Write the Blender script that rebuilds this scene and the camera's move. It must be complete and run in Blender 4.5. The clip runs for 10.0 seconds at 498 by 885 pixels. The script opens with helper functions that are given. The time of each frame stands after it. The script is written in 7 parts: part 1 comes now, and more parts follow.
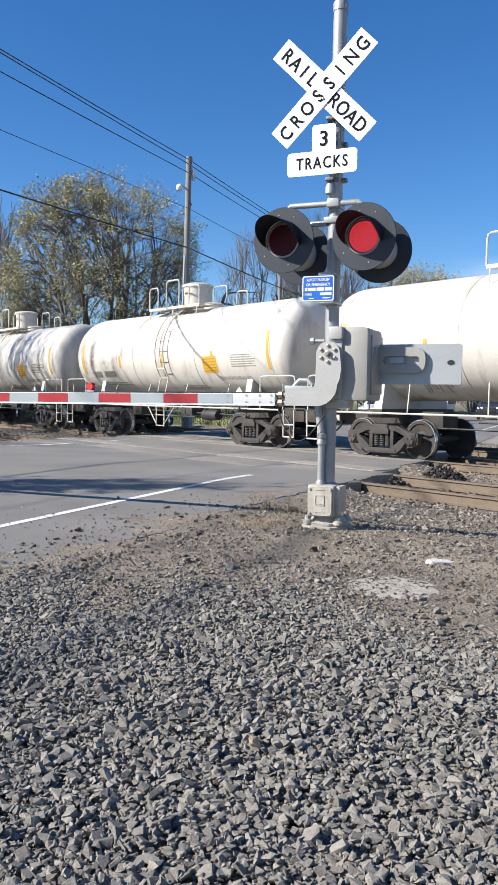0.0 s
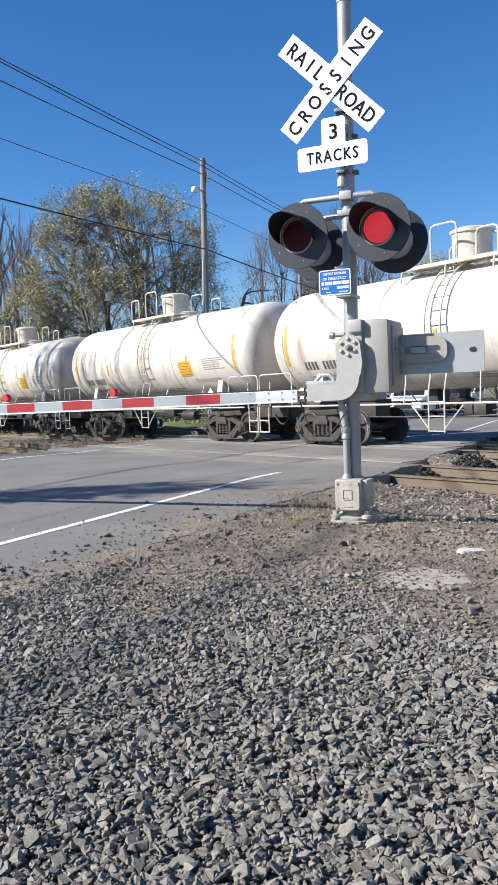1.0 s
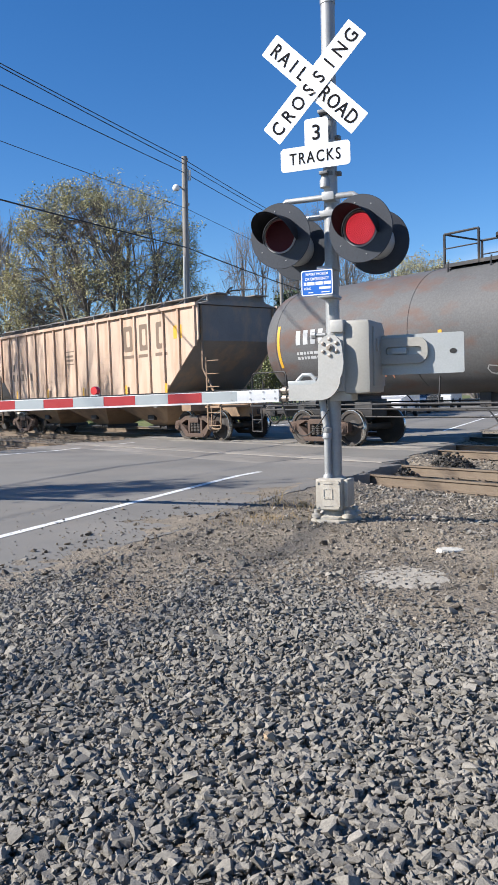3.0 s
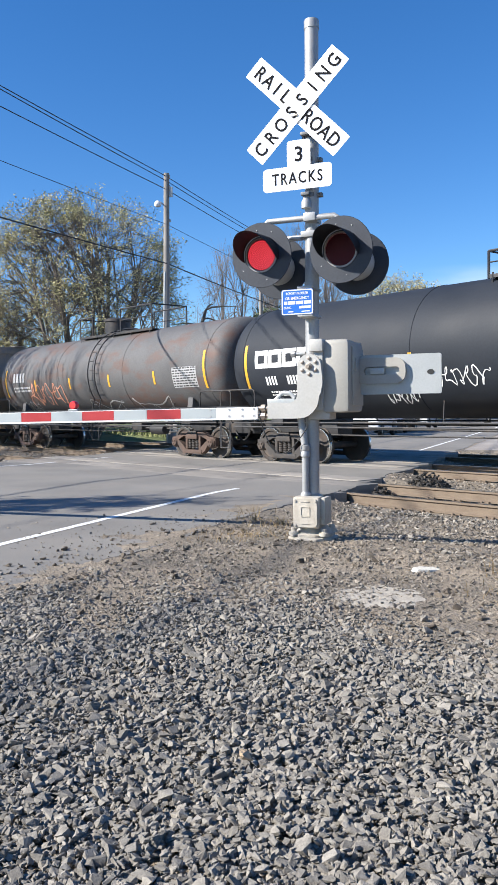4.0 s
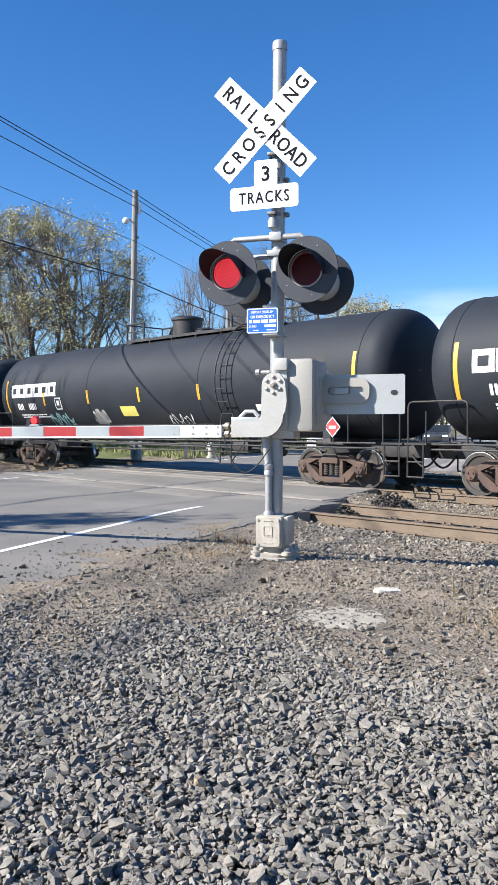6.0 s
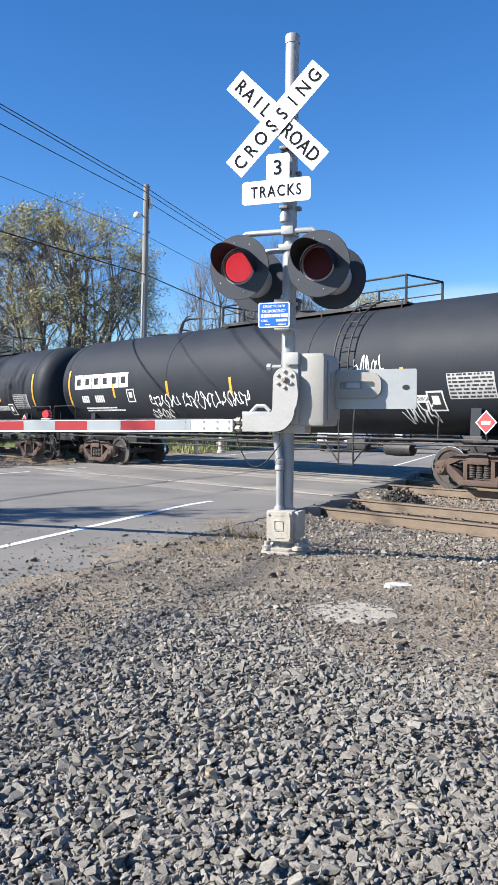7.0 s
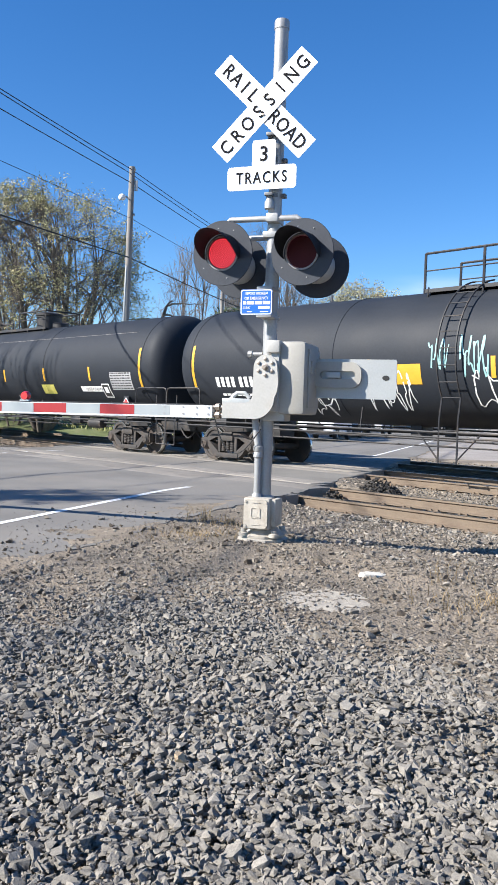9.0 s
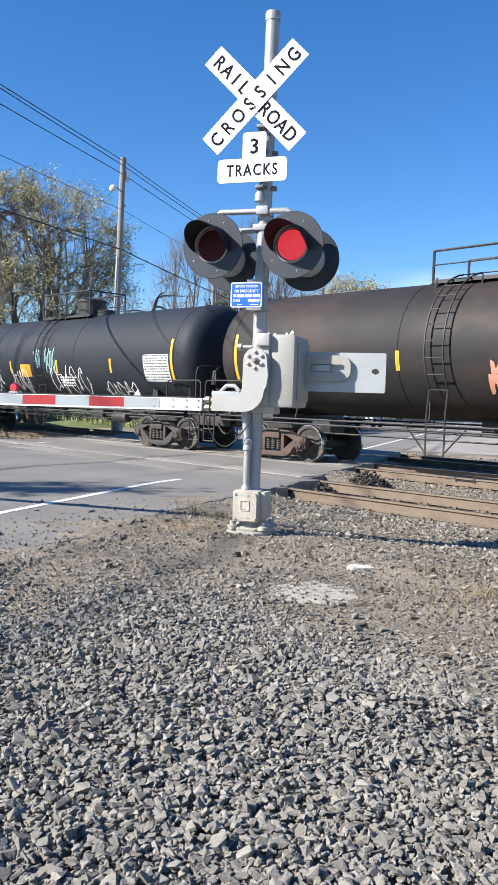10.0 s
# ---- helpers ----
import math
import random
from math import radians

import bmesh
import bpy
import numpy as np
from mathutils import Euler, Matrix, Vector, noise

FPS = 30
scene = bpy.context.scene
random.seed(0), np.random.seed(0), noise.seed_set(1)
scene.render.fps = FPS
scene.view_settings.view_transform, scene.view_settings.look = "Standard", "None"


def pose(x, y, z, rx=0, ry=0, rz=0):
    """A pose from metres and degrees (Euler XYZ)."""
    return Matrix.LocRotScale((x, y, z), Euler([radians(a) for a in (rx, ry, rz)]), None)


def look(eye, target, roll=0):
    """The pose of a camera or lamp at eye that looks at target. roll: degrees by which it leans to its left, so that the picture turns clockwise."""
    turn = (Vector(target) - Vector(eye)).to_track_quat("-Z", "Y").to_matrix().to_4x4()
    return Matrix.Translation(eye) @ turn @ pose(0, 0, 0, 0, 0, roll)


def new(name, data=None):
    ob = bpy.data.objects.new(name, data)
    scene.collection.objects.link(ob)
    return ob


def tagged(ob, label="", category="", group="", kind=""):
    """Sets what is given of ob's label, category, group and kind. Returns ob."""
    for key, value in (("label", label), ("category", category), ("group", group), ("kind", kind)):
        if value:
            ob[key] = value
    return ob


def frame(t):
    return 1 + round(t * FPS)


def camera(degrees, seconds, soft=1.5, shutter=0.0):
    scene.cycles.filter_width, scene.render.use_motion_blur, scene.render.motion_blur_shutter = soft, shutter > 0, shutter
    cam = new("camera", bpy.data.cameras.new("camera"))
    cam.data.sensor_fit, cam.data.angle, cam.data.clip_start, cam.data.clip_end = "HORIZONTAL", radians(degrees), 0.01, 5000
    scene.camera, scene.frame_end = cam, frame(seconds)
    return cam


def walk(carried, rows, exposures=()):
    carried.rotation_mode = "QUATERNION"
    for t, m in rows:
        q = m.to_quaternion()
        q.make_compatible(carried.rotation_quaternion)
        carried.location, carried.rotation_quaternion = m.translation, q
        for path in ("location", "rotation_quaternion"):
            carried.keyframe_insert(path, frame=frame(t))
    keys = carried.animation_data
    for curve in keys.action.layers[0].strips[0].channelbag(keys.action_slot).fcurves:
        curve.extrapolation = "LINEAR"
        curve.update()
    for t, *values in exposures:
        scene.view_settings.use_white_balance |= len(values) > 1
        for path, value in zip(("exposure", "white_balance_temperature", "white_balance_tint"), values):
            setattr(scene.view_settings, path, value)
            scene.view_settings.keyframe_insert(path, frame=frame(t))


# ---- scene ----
cam = camera(33.6, 10.0)
PATH = [
    (0, (-0.0880, -0.0917, 1.2554), (-0.0836, 1.8553, 1.1470), 0.81),
    (0.5, (-0.0651, -0.0894, 1.2564), (-0.0920, 1.8573, 1.1465), -0.39),
    (1, (-0.0498, -0.0840, 1.2523), (-0.1129, 1.8618, 1.1416), -2.21),
    (1.5, (-0.0541, -0.0981, 1.2573), (-0.1517, 1.8459, 1.1385), -2.73),
    (2, (-0.0496, -0.0887, 1.2530), (-0.1298, 1.8558, 1.1303), -2.71),
    (2.5, (-0.0551, -0.0924, 1.2529), (-0.0965, 1.8533, 1.1314), -2.28),
    (4, (-0.0756, -0.1259, 1.2630), (-0.0365, 1.8222, 1.1859), -0.81),
    (4.5, (-0.0659, -0.1263, 1.2619), (0.0327, 1.8207, 1.2148), -0.43),
    (5, (-0.0525, -0.1081, 1.2668), (0.0758, 1.8374, 1.2336), -0.16),
    (6.5, (-0.0554, -0.0830, 1.2613), (0.0566, 1.8634, 1.2223), 0.18),
    (7, (-0.0611, -0.0821, 1.2588), (0.0354, 1.8649, 1.2119), 0.22),
    (7.5, (-0.0667, -0.0930, 1.2603), (0.0220, 1.8541, 1.2020), 0.47),
    (8, (-0.0564, -0.0891, 1.2603), (0.0435, 1.8573, 1.1967), 0.84),
    (8.5, (-0.0493, -0.0918, 1.2624), (0.0921, 1.8518, 1.1926), 1.24),
    (9, (-0.0495, -0.0881, 1.2593), (0.0941, 1.8551, 1.1823), 1.71),
    (9.5, (-0.0470, -0.1025, 1.2645), (0.0993, 1.8400, 1.1763), 1.87),
    (10, (-0.0364, -0.0993, 1.2638), (0.1291, 1.8414, 1.1697), 1.94),
]
walk(cam, [(t, look(eye, to, roll)) for t, eye, to, roll in PATH],
     exposures=[(0.0, 0.74), (2.5, 0.70), (4.0, 0.98), (5.0, 1.05), (10.0, 1.05)])

# ---- world, sun ----
SUN_ELEV, SUN_FROM = 33.5, (-0.972, -0.235)      # low sun from the left, a little behind the camera
world = bpy.data.worlds.new("world")
scene.world = world
world.use_nodes = True
wn, wl = world.node_tree.nodes, world.node_tree.links
wn.clear()
sky = wn.new("ShaderNodeTexSky")
sky.sky_type, sky.sun_disc = "NISHITA", False
sky.sun_elevation = radians(SUN_ELEV)
sky.sun_rotation = math.atan2(SUN_FROM[0], SUN_FROM[1])
sky.altitude, sky.air_density, sky.dust_density, sky.ozone_density = 800, 1.0, 0.1, 4.0
hs = wn.new("ShaderNodeHueSaturation")
hs.inputs["Saturation"].default_value, hs.inputs["Value"].default_value = 1.26, 1.0
hs.inputs["Hue"].default_value = 0.506
bg = wn.new("ShaderNodeBackground")
bg.inputs["Strength"].default_value = 0.093
wo = wn.new("ShaderNodeOutputWorld")
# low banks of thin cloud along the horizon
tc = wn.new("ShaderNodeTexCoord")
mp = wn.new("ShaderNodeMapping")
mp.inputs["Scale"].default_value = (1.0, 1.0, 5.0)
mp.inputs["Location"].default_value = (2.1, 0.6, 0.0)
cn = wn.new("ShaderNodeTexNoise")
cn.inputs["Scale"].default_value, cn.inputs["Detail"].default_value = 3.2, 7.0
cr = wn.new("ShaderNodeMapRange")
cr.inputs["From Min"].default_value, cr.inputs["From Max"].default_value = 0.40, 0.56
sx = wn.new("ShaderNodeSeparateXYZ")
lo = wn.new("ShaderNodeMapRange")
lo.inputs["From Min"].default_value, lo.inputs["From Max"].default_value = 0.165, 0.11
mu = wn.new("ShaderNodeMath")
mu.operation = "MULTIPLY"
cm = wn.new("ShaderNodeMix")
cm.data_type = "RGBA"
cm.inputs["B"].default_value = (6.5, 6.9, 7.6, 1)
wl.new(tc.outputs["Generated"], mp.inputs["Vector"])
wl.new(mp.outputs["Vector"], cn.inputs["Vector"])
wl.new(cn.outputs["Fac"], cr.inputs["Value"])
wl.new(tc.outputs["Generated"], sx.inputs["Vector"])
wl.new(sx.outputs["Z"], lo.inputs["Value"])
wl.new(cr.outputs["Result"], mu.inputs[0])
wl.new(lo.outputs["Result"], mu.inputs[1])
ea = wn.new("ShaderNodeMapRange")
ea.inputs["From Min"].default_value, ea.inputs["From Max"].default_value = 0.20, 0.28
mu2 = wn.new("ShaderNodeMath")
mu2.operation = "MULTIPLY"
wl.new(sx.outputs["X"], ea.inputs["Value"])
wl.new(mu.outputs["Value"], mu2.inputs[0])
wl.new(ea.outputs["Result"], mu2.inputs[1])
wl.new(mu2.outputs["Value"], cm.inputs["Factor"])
wl.new(sky.outputs["Color"], hs.inputs["Color"])
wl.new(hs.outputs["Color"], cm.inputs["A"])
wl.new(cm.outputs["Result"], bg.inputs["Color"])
wl.new(bg.outputs["Background"], wo.inputs["Surface"])
sun = new("sun", bpy.data.lights.new("sun", "SUN"))
sun.data.energy, sun.data.angle, sun.data.color = 5.0, radians(0.55), (1.0, 0.955, 0.89)
_e = radians(SUN_ELEV)
sun.matrix_world = look((SUN_FROM[0] * 60 * math.cos(_e), SUN_FROM[1] * 60 * math.cos(_e), 60 * math.sin(_e)), (0, 0, 0))


# ---- materials ----
def mat(name, color, rough=0.7, metal=0.0, var=0.25, scale=6.0, fine=60.0, bump=0.15, dist=0.01, dirt=None, dirt_amt=0.0,
        dirt_scale=(1, 1, 1), dirt_lo=0.5, dirt_hi=0.7, coat=0.0, emit=0.0, glow=None, island=False, objrand=0.0, coords="Object", spec=0.5):
    """Base colour with grain at two scales, optional stains of another colour, and fine relief."""
    m = bpy.data.materials.new(name)
    m.use_nodes = True
    nt = m.node_tree
    n, l = nt.nodes, nt.links
    b = n["Principled BSDF"]
    b.inputs["Roughness"].default_value, b.inputs["Metallic"].default_value = rough, metal
    b.inputs["Specular IOR Level"].default_value = spec
    b.inputs["Coat Weight"].default_value = coat
    t = n.new("ShaderNodeTexCoord")
    big, small = n.new("ShaderNodeTexNoise"), n.new("ShaderNodeTexNoise")
    for k, s, d in ((big, scale, 5.0), (small, fine, 4.0)):
        k.inputs["Scale"].default_value, k.inputs["Detail"].default_value = s, d
        l.new(t.outputs[coords], k.inputs["Vector"])
    add = n.new("ShaderNodeMath")
    add.operation = "ADD"
    l.new(big.outputs["Fac"], add.inputs[0])
    l.new(small.outputs["Fac"], add.inputs[1])
    rng = n.new("ShaderNodeMapRange")
    rng.inputs["From Min"].default_value, rng.inputs["From Max"].default_value = 0.6, 1.4
    rng.inputs["To Min"].default_value, rng.inputs["To Max"].default_value = 1 - var, 1 + var
    l.new(add.outputs["Value"], rng.inputs["Value"])
    mul = n.new("ShaderNodeVectorMath")
    mul.operation = "SCALE"
    mul.inputs[0].default_value = color
    last = rng.outputs["Result"]
    if island or objrand:
        src = n.new("ShaderNodeNewGeometry" if island else "ShaderNodeObjectInfo")
        r2 = n.new("ShaderNodeMapRange")
        a = objrand or 0.35
        r2.inputs["To Min"].default_value, r2.inputs["To Max"].default_value = 1 - a, 1 + a
        l.new(src.outputs["Random Per Island" if island else "Random"], r2.inputs["Value"])
        mm = n.new("ShaderNodeMath")
        mm.operation = "MULTIPLY"
        l.new(last, mm.inputs[0])
        l.new(r2.outputs["Result"], mm.inputs[1])
        last = mm.outputs["Value"]
    l.new(last, mul.inputs["Scale"])
    col = mul.outputs["Vector"]
    if dirt is not None:
        mpn, dn, dr = n.new("ShaderNodeMapping"), n.new("ShaderNodeTexNoise"), n.new("ShaderNodeMapRange")
        mpn.inputs["Scale"].default_value = dirt_scale
        dn.inputs["Scale"].default_value, dn.inputs["Detail"].default_value = 1.0, 7.0
        dn.inputs["Roughness"].default_value = 0.62
        dr.inputs["From Min"].default_value, dr.inputs["From Max"].default_value = dirt_lo, dirt_hi
        dr.inputs["To Max"].default_value = dirt_amt
        mix = n.new("ShaderNodeMix")
        mix.data_type = "RGBA"
        mix.inputs["B"].default_value = (*dirt, 1)
        l.new(t.outputs[coords], mpn.inputs["Vector"])
        l.new(mpn.outputs["Vector"], dn.inputs["Vector"])
        l.new(dn.outputs["Fac"], dr.inputs["Value"])
        l.new(dr.outputs["Result"], mix.inputs["Factor"])
        l.new(col, mix.inputs["A"])
        col = mix.outputs["Result"]
    l.new(col, b.inputs["Base Color"])
    rr = n.new("ShaderNodeMapRange")
    rr.inputs["To Min"].default_value, rr.inputs["To Max"].default_value = max(0.02, rough - 0.12), min(1, rough + 0.12)
    l.new(big.outputs["Fac"], rr.inputs["Value"])
    l.new(rr.outputs["Result"], b.inputs["Roughness"])
    if bump:
        bp = n.new("ShaderNodeBump")
        bp.inputs["Strength"].default_value, bp.inputs["Distance"].default_value = bump, dist
        l.new(small.outputs["Fac"], bp.inputs["Height"])
        l.new(bp.outputs["Normal"], b.inputs["Normal"])
    if emit:
        b.inputs["Emission Color"].default_value = (*(glow or color), 1)
        b.inputs["Emission Strength"].default_value = emit
    return m


M = {}
M["asphalt"] = mat("asphalt", (0.178, 0.168, 0.152), 0.9, var=0.34, scale=0.5, fine=90, bump=0.5, dist=0.004, coords="Object",
                   dirt=(0.225, 0.204, 0.175), dirt_amt=0.55, dirt_scale=(0.7, 0.7, 0.7), dirt_lo=0.44, dirt_hi=0.68)
M["far_asphalt"] = mat("far_asphalt", (0.13, 0.13, 0.13), 0.9, var=0.2, scale=0.3, fine=40, bump=0.2)
M["paint_line"] = mat("paint_line", (0.72, 0.72, 0.70), 0.7, var=0.15, scale=2, fine=50, bump=0.3, dist=0.003, dirt=(0.25, 0.24, 0.23), dirt_amt=0.7, dirt_scale=(6, 6, 6), dirt_lo=0.56, dirt_hi=0.66)
M["concrete"] = mat("concrete", (0.255, 0.232, 0.202), 0.9, var=0.22, scale=1.5, fine=50, bump=0.4, dist=0.004, objrand=0.15, dirt=(0.12, 0.11, 0.10), dirt_amt=0.7, dirt_scale=(1.3, 3, 1), dirt_lo=0.5, dirt_hi=0.68)
M["soil"] = mat("soil", (0.268, 0.220, 0.162), 0.95, var=0.42, scale=1.3, fine=44, bump=1.0, dist=0.03, dirt=(0.150, 0.128, 0.100), dirt_amt=0.85, dirt_scale=(1.0, 1.0, 1.0), dirt_lo=0.44, dirt_hi=0.6)
M["stone"] = mat("stone", (0.222, 0.204, 0.176), 0.92, spec=0.10, var=0.34, scale=26, fine=170, bump=0.6, dist=0.005, island=True, objrand=0.26)
M["stone_piece"] = mat("stone_piece", (0.222, 0.204, 0.176), 0.92, spec=0.10, var=0.26, scale=0.7, fine=5.5, bump=0.5, dist=0.1, objrand=0.22)
M["chip"] = mat("chip", (0.215, 0.186, 0.150), 0.9, var=0.3, scale=18, fine=120, bump=0.4, dist=0.004, island=True, objrand=0.45)
M["tan_stone"] = mat("tan_stone", (0.55, 0.40, 0.25), 0.9, var=0.25, scale=14, fine=90, bump=0.5)
M["pale_stone"] = mat("pale_stone", (0.62, 0.58, 0.50), 0.9, var=0.2, scale=9, fine=80, bump=0.5)
M["mortar"] = mat("mortar", (0.36, 0.325, 0.27), 0.95, var=0.25, scale=6, fine=60, bump=0.8, dist=0.01)
M["rust_rail"] = mat("rust_rail", (0.165, 0.125, 0.088), 0.8, var=0.25, scale=3, fine=60, bump=0.3, dist=0.003, dirt=(0.10, 0.065, 0.045), dirt_amt=0.6, dirt_scale=(3, 3, 9))
M["rail_head"] = mat("rail_head", (0.34, 0.31, 0.28), 0.35, metal=0.9, var=0.2, scale=8, fine=80, bump=0.1)
M["tie"] = mat("tie", (0.13, 0.085, 0.055), 0.9, var=0.35, scale=3, fine=40, bump=0.8, dist=0.01, objrand=0.3)
M["galv"] = mat("galv", (0.34, 0.34, 0.335), 0.5, metal=0.35, var=0.14, scale=5, fine=60, bump=0.08, dirt=(0.28, 0.27, 0.25), dirt_amt=0.5, dirt_scale=(3, 3, 1.2), dirt_lo=0.55, dirt_hi=0.75)
M["alu_paint"] = mat("alu_paint", (0.42, 0.41, 0.38), 0.5, metal=0.1, var=0.1, scale=4, fine=50, bump=0.1, dirt=(0.35, 0.31, 0.26), dirt_amt=0.55, dirt_scale=(5, 5, 2.5), dirt_lo=0.55, dirt_hi=0.75)
M["cast_base"] = mat("cast_base", (0.45, 0.41, 0.345), 0.65, var=0.15, scale=6, fine=60, bump=0.25, dirt=(0.24, 0.19, 0.14), dirt_amt=0.7, dirt_scale=(6, 6, 4), dirt_lo=0.5, dirt_hi=0.72)
M["box_grey"] = mat("box_grey", (0.335, 0.32, 0.285), 0.5, var=0.08, scale=3, fine=50, bump=0.06, dirt=(0.25, 0.24, 0.22), dirt_amt=0.4, dirt_scale=(3, 3, 2), dirt_lo=0.55, dirt_hi=0.8)
M["steel_grey"] = mat("steel_grey", (0.39, 0.405, 0.40), 0.5, metal=0.25, var=0.1, scale=4, fine=60, bump=0.06, dirt=(0.3, 0.3, 0.3), dirt_amt=0.4, dirt_scale=(2, 3, 3), dirt_lo=0.5, dirt_hi=0.75)
M["hood_black"] = mat("hood_black", (0.016, 0.017, 0.021), 0.7, spec=0.2, var=0.25, scale=5, fine=60, bump=0.05)
M["clamp"] = mat("clamp", (0.16, 0.16, 0.16), 0.55, metal=0.5, var=0.2, bump=0.0)
M["matte_black"] = mat("matte_black", (0.025, 0.030, 0.041), 0.55, var=0.25, scale=5, fine=60, bump=0.05)
M["sign_white"] = mat("sign_white", (0.74, 0.74, 0.735), 0.45, var=0.03, scale=3, fine=40, bump=0.02)
M["sign_black"] = mat("sign_black", (0.012, 0.012, 0.014), 0.85, var=0.1, bump=0.0, spec=0.1)
M["sign_blue"] = mat("sign_blue", (0.008, 0.12, 0.50), 0.4, var=0.05, scale=4, bump=0.0)
M["arm_white"] = mat("arm_white", (0.68, 0.68, 0.67), 0.5, var=0.06, scale=4, fine=50, bump=0.03)
M["arm_sheet"] = mat("arm_sheet", (0.35, 0.38, 0.385), 0.35, var=0.05, scale=8, fine=90, bump=0.03)
M["arm_red"] = mat("arm_red", (0.36, 0.03, 0.032), 0.35, var=0.08, scale=8, fine=90, bump=0.03)
M["led_on"] = mat("led_on", (0.25, 0.006, 0.01), 0.4, var=0.0, bump=0.0, emit=0.85, glow=(1.0, 0.07, 0.10))
M["led_field"] = mat("led_field", (0.20, 0.003, 0.006), 0.4, var=0.05, bump=0.0, emit=0.09, glow=(1.0, 0.004, 0.02))
M["led_off"] = mat("led_off", (0.055, 0.008, 0.012), 0.55, spec=0.15, var=0.1, bump=0.0)
M["lens_rim"] = mat("lens_rim", (0.26, 0.245, 0.235), 0.5, metal=0.3, var=0.1, bump=0.0)
M["lamp_red"] = mat("lamp_red", (0.60, 0.02, 0.03), 0.2, var=0.05, bump=0.0, coat=0.5)
M["rubber"] = mat("rubber", (0.02, 0.02, 0.02), 0.7, var=0.1, bump=0.0)
M["bolt"] = mat("bolt", (0.35, 0.30, 0.25), 0.5, metal=0.7, var=0.2, bump=0.0)
M["black_tank"] = mat("black_tank", (0.019, 0.023, 0.030), 0.62, spec=0.25, var=0.2, scale=0.8, fine=25, bump=0.05, dirt=(0.036, 0.037, 0.041), dirt_amt=0.5, dirt_scale=(0.55, 1.6, 0.5), dirt_lo=0.48, dirt_hi=0.75)
M["brown_tank"] = mat("brown_tank", (0.024, 0.022, 0.022), 0.62, spec=0.22, var=0.25, scale=0.8, fine=25, bump=0.06, dirt=(0.065, 0.042, 0.034), dirt_amt=0.6, dirt_scale=(0.7, 1.2, 1.2), dirt_lo=0.45, dirt_hi=0.7)
M["grey_tank"] = mat("grey_tank", (0.10, 0.099, 0.10), 0.65, spec=0.3, var=0.25, scale=1.0, fine=25, bump=0.08, dirt=(0.125, 0.07, 0.052), dirt_amt=0.8, dirt_scale=(0.8, 1.5, 1.6), dirt_lo=0.48, dirt_hi=0.66)
M["white_tank"] = mat("white_tank", (0.58, 0.545, 0.485), 0.55, var=0.10, scale=0.8, fine=25, bump=0.05, dirt=(0.27, 0.20, 0.14), dirt_amt=0.8, dirt_scale=(2.6, 1.0, 0.45), dirt_lo=0.50, dirt_hi=0.74)
# Grey upright streaks in this white stand in for shade of roadside trees.
M["white_shade_streaked"] = mat("white_shade_streaked", (0.56, 0.53, 0.48), 0.6, var=0.08, scale=0.8, fine=25, bump=0.05, dirt=(0.28, 0.26, 0.24), dirt_amt=0.6, dirt_scale=(1.5, 1.2, 0.45), dirt_lo=0.42, dirt_hi=0.60)
M["white_steel"] = mat("white_steel", (0.56, 0.515, 0.435), 0.55, var=0.12, scale=3, fine=30, bump=0.05, dirt=(0.40, 0.26, 0.15), dirt_amt=0.7, dirt_scale=(2, 2, 2), dirt_lo=0.55, dirt_hi=0.7)
M["black_steel"] = mat("black_steel", (0.022, 0.022, 0.024), 0.6, var=0.25, scale=4, fine=40, bump=0.08, dirt=(0.10, 0.075, 0.055), dirt_amt=0.55, dirt_scale=(2.5, 2.5, 2.5), dirt_lo=0.5, dirt_hi=0.7)
M["truck"] = mat("truck", (0.042, 0.037, 0.034), 0.75, var=0.3, scale=4, fine=50, bump=0.2, dirt=(0.105, 0.074, 0.053), dirt_amt=0.6, dirt_scale=(2.5, 2.5, 2.5), dirt_lo=0.47, dirt_hi=0.66)
M["truck_rust"] = mat("truck_rust", (0.088, 0.056, 0.042), 0.85, var=0.3, scale=4, fine=50, bump=0.25, dirt=(0.05, 0.042, 0.04), dirt_amt=0.8, dirt_scale=(3, 3, 3), dirt_lo=0.47, dirt_hi=0.66)
M["tread"] = mat("tread", (0.55, 0.54, 0.52), 0.28, metal=1.0, var=0.1, bump=0.0)
M["hopper"] = mat("hopper", (0.51, 0.378, 0.285), 0.75, var=0.14, scale=1.2, fine=30, bump=0.1, dirt=(0.33, 0.20, 0.12), dirt_amt=0.75, dirt_scale=(2.2, 2.2, 0.35), dirt_lo=0.46, dirt_hi=0.72)
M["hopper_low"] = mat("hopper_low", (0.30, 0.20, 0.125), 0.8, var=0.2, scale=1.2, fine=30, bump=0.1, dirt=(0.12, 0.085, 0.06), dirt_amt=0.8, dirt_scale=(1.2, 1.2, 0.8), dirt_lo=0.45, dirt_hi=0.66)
M["hopper_end"] = mat("hopper_end", (0.20, 0.19, 0.18), 0.8, var=0.2, scale=1.5, fine=30, bump=0.1, dirt=(0.42, 0.28, 0.17), dirt_amt=0.6, dirt_scale=(1.5, 1.5, 0.8), dirt_lo=0.5, dirt_hi=0.7)
M["mark_white"] = mat("mark_white", (0.78, 0.78, 0.76), 0.6, var=0.08, scale=5, bump=0.0)
M["mark_soft"] = mat("mark_soft", (0.27, 0.25, 0.225), 0.6, var=0.15, bump=0.0)
M["mark_dark"] = mat("mark_dark", (0.10, 0.092, 0.085), 0.6, var=0.15, bump=0.0)
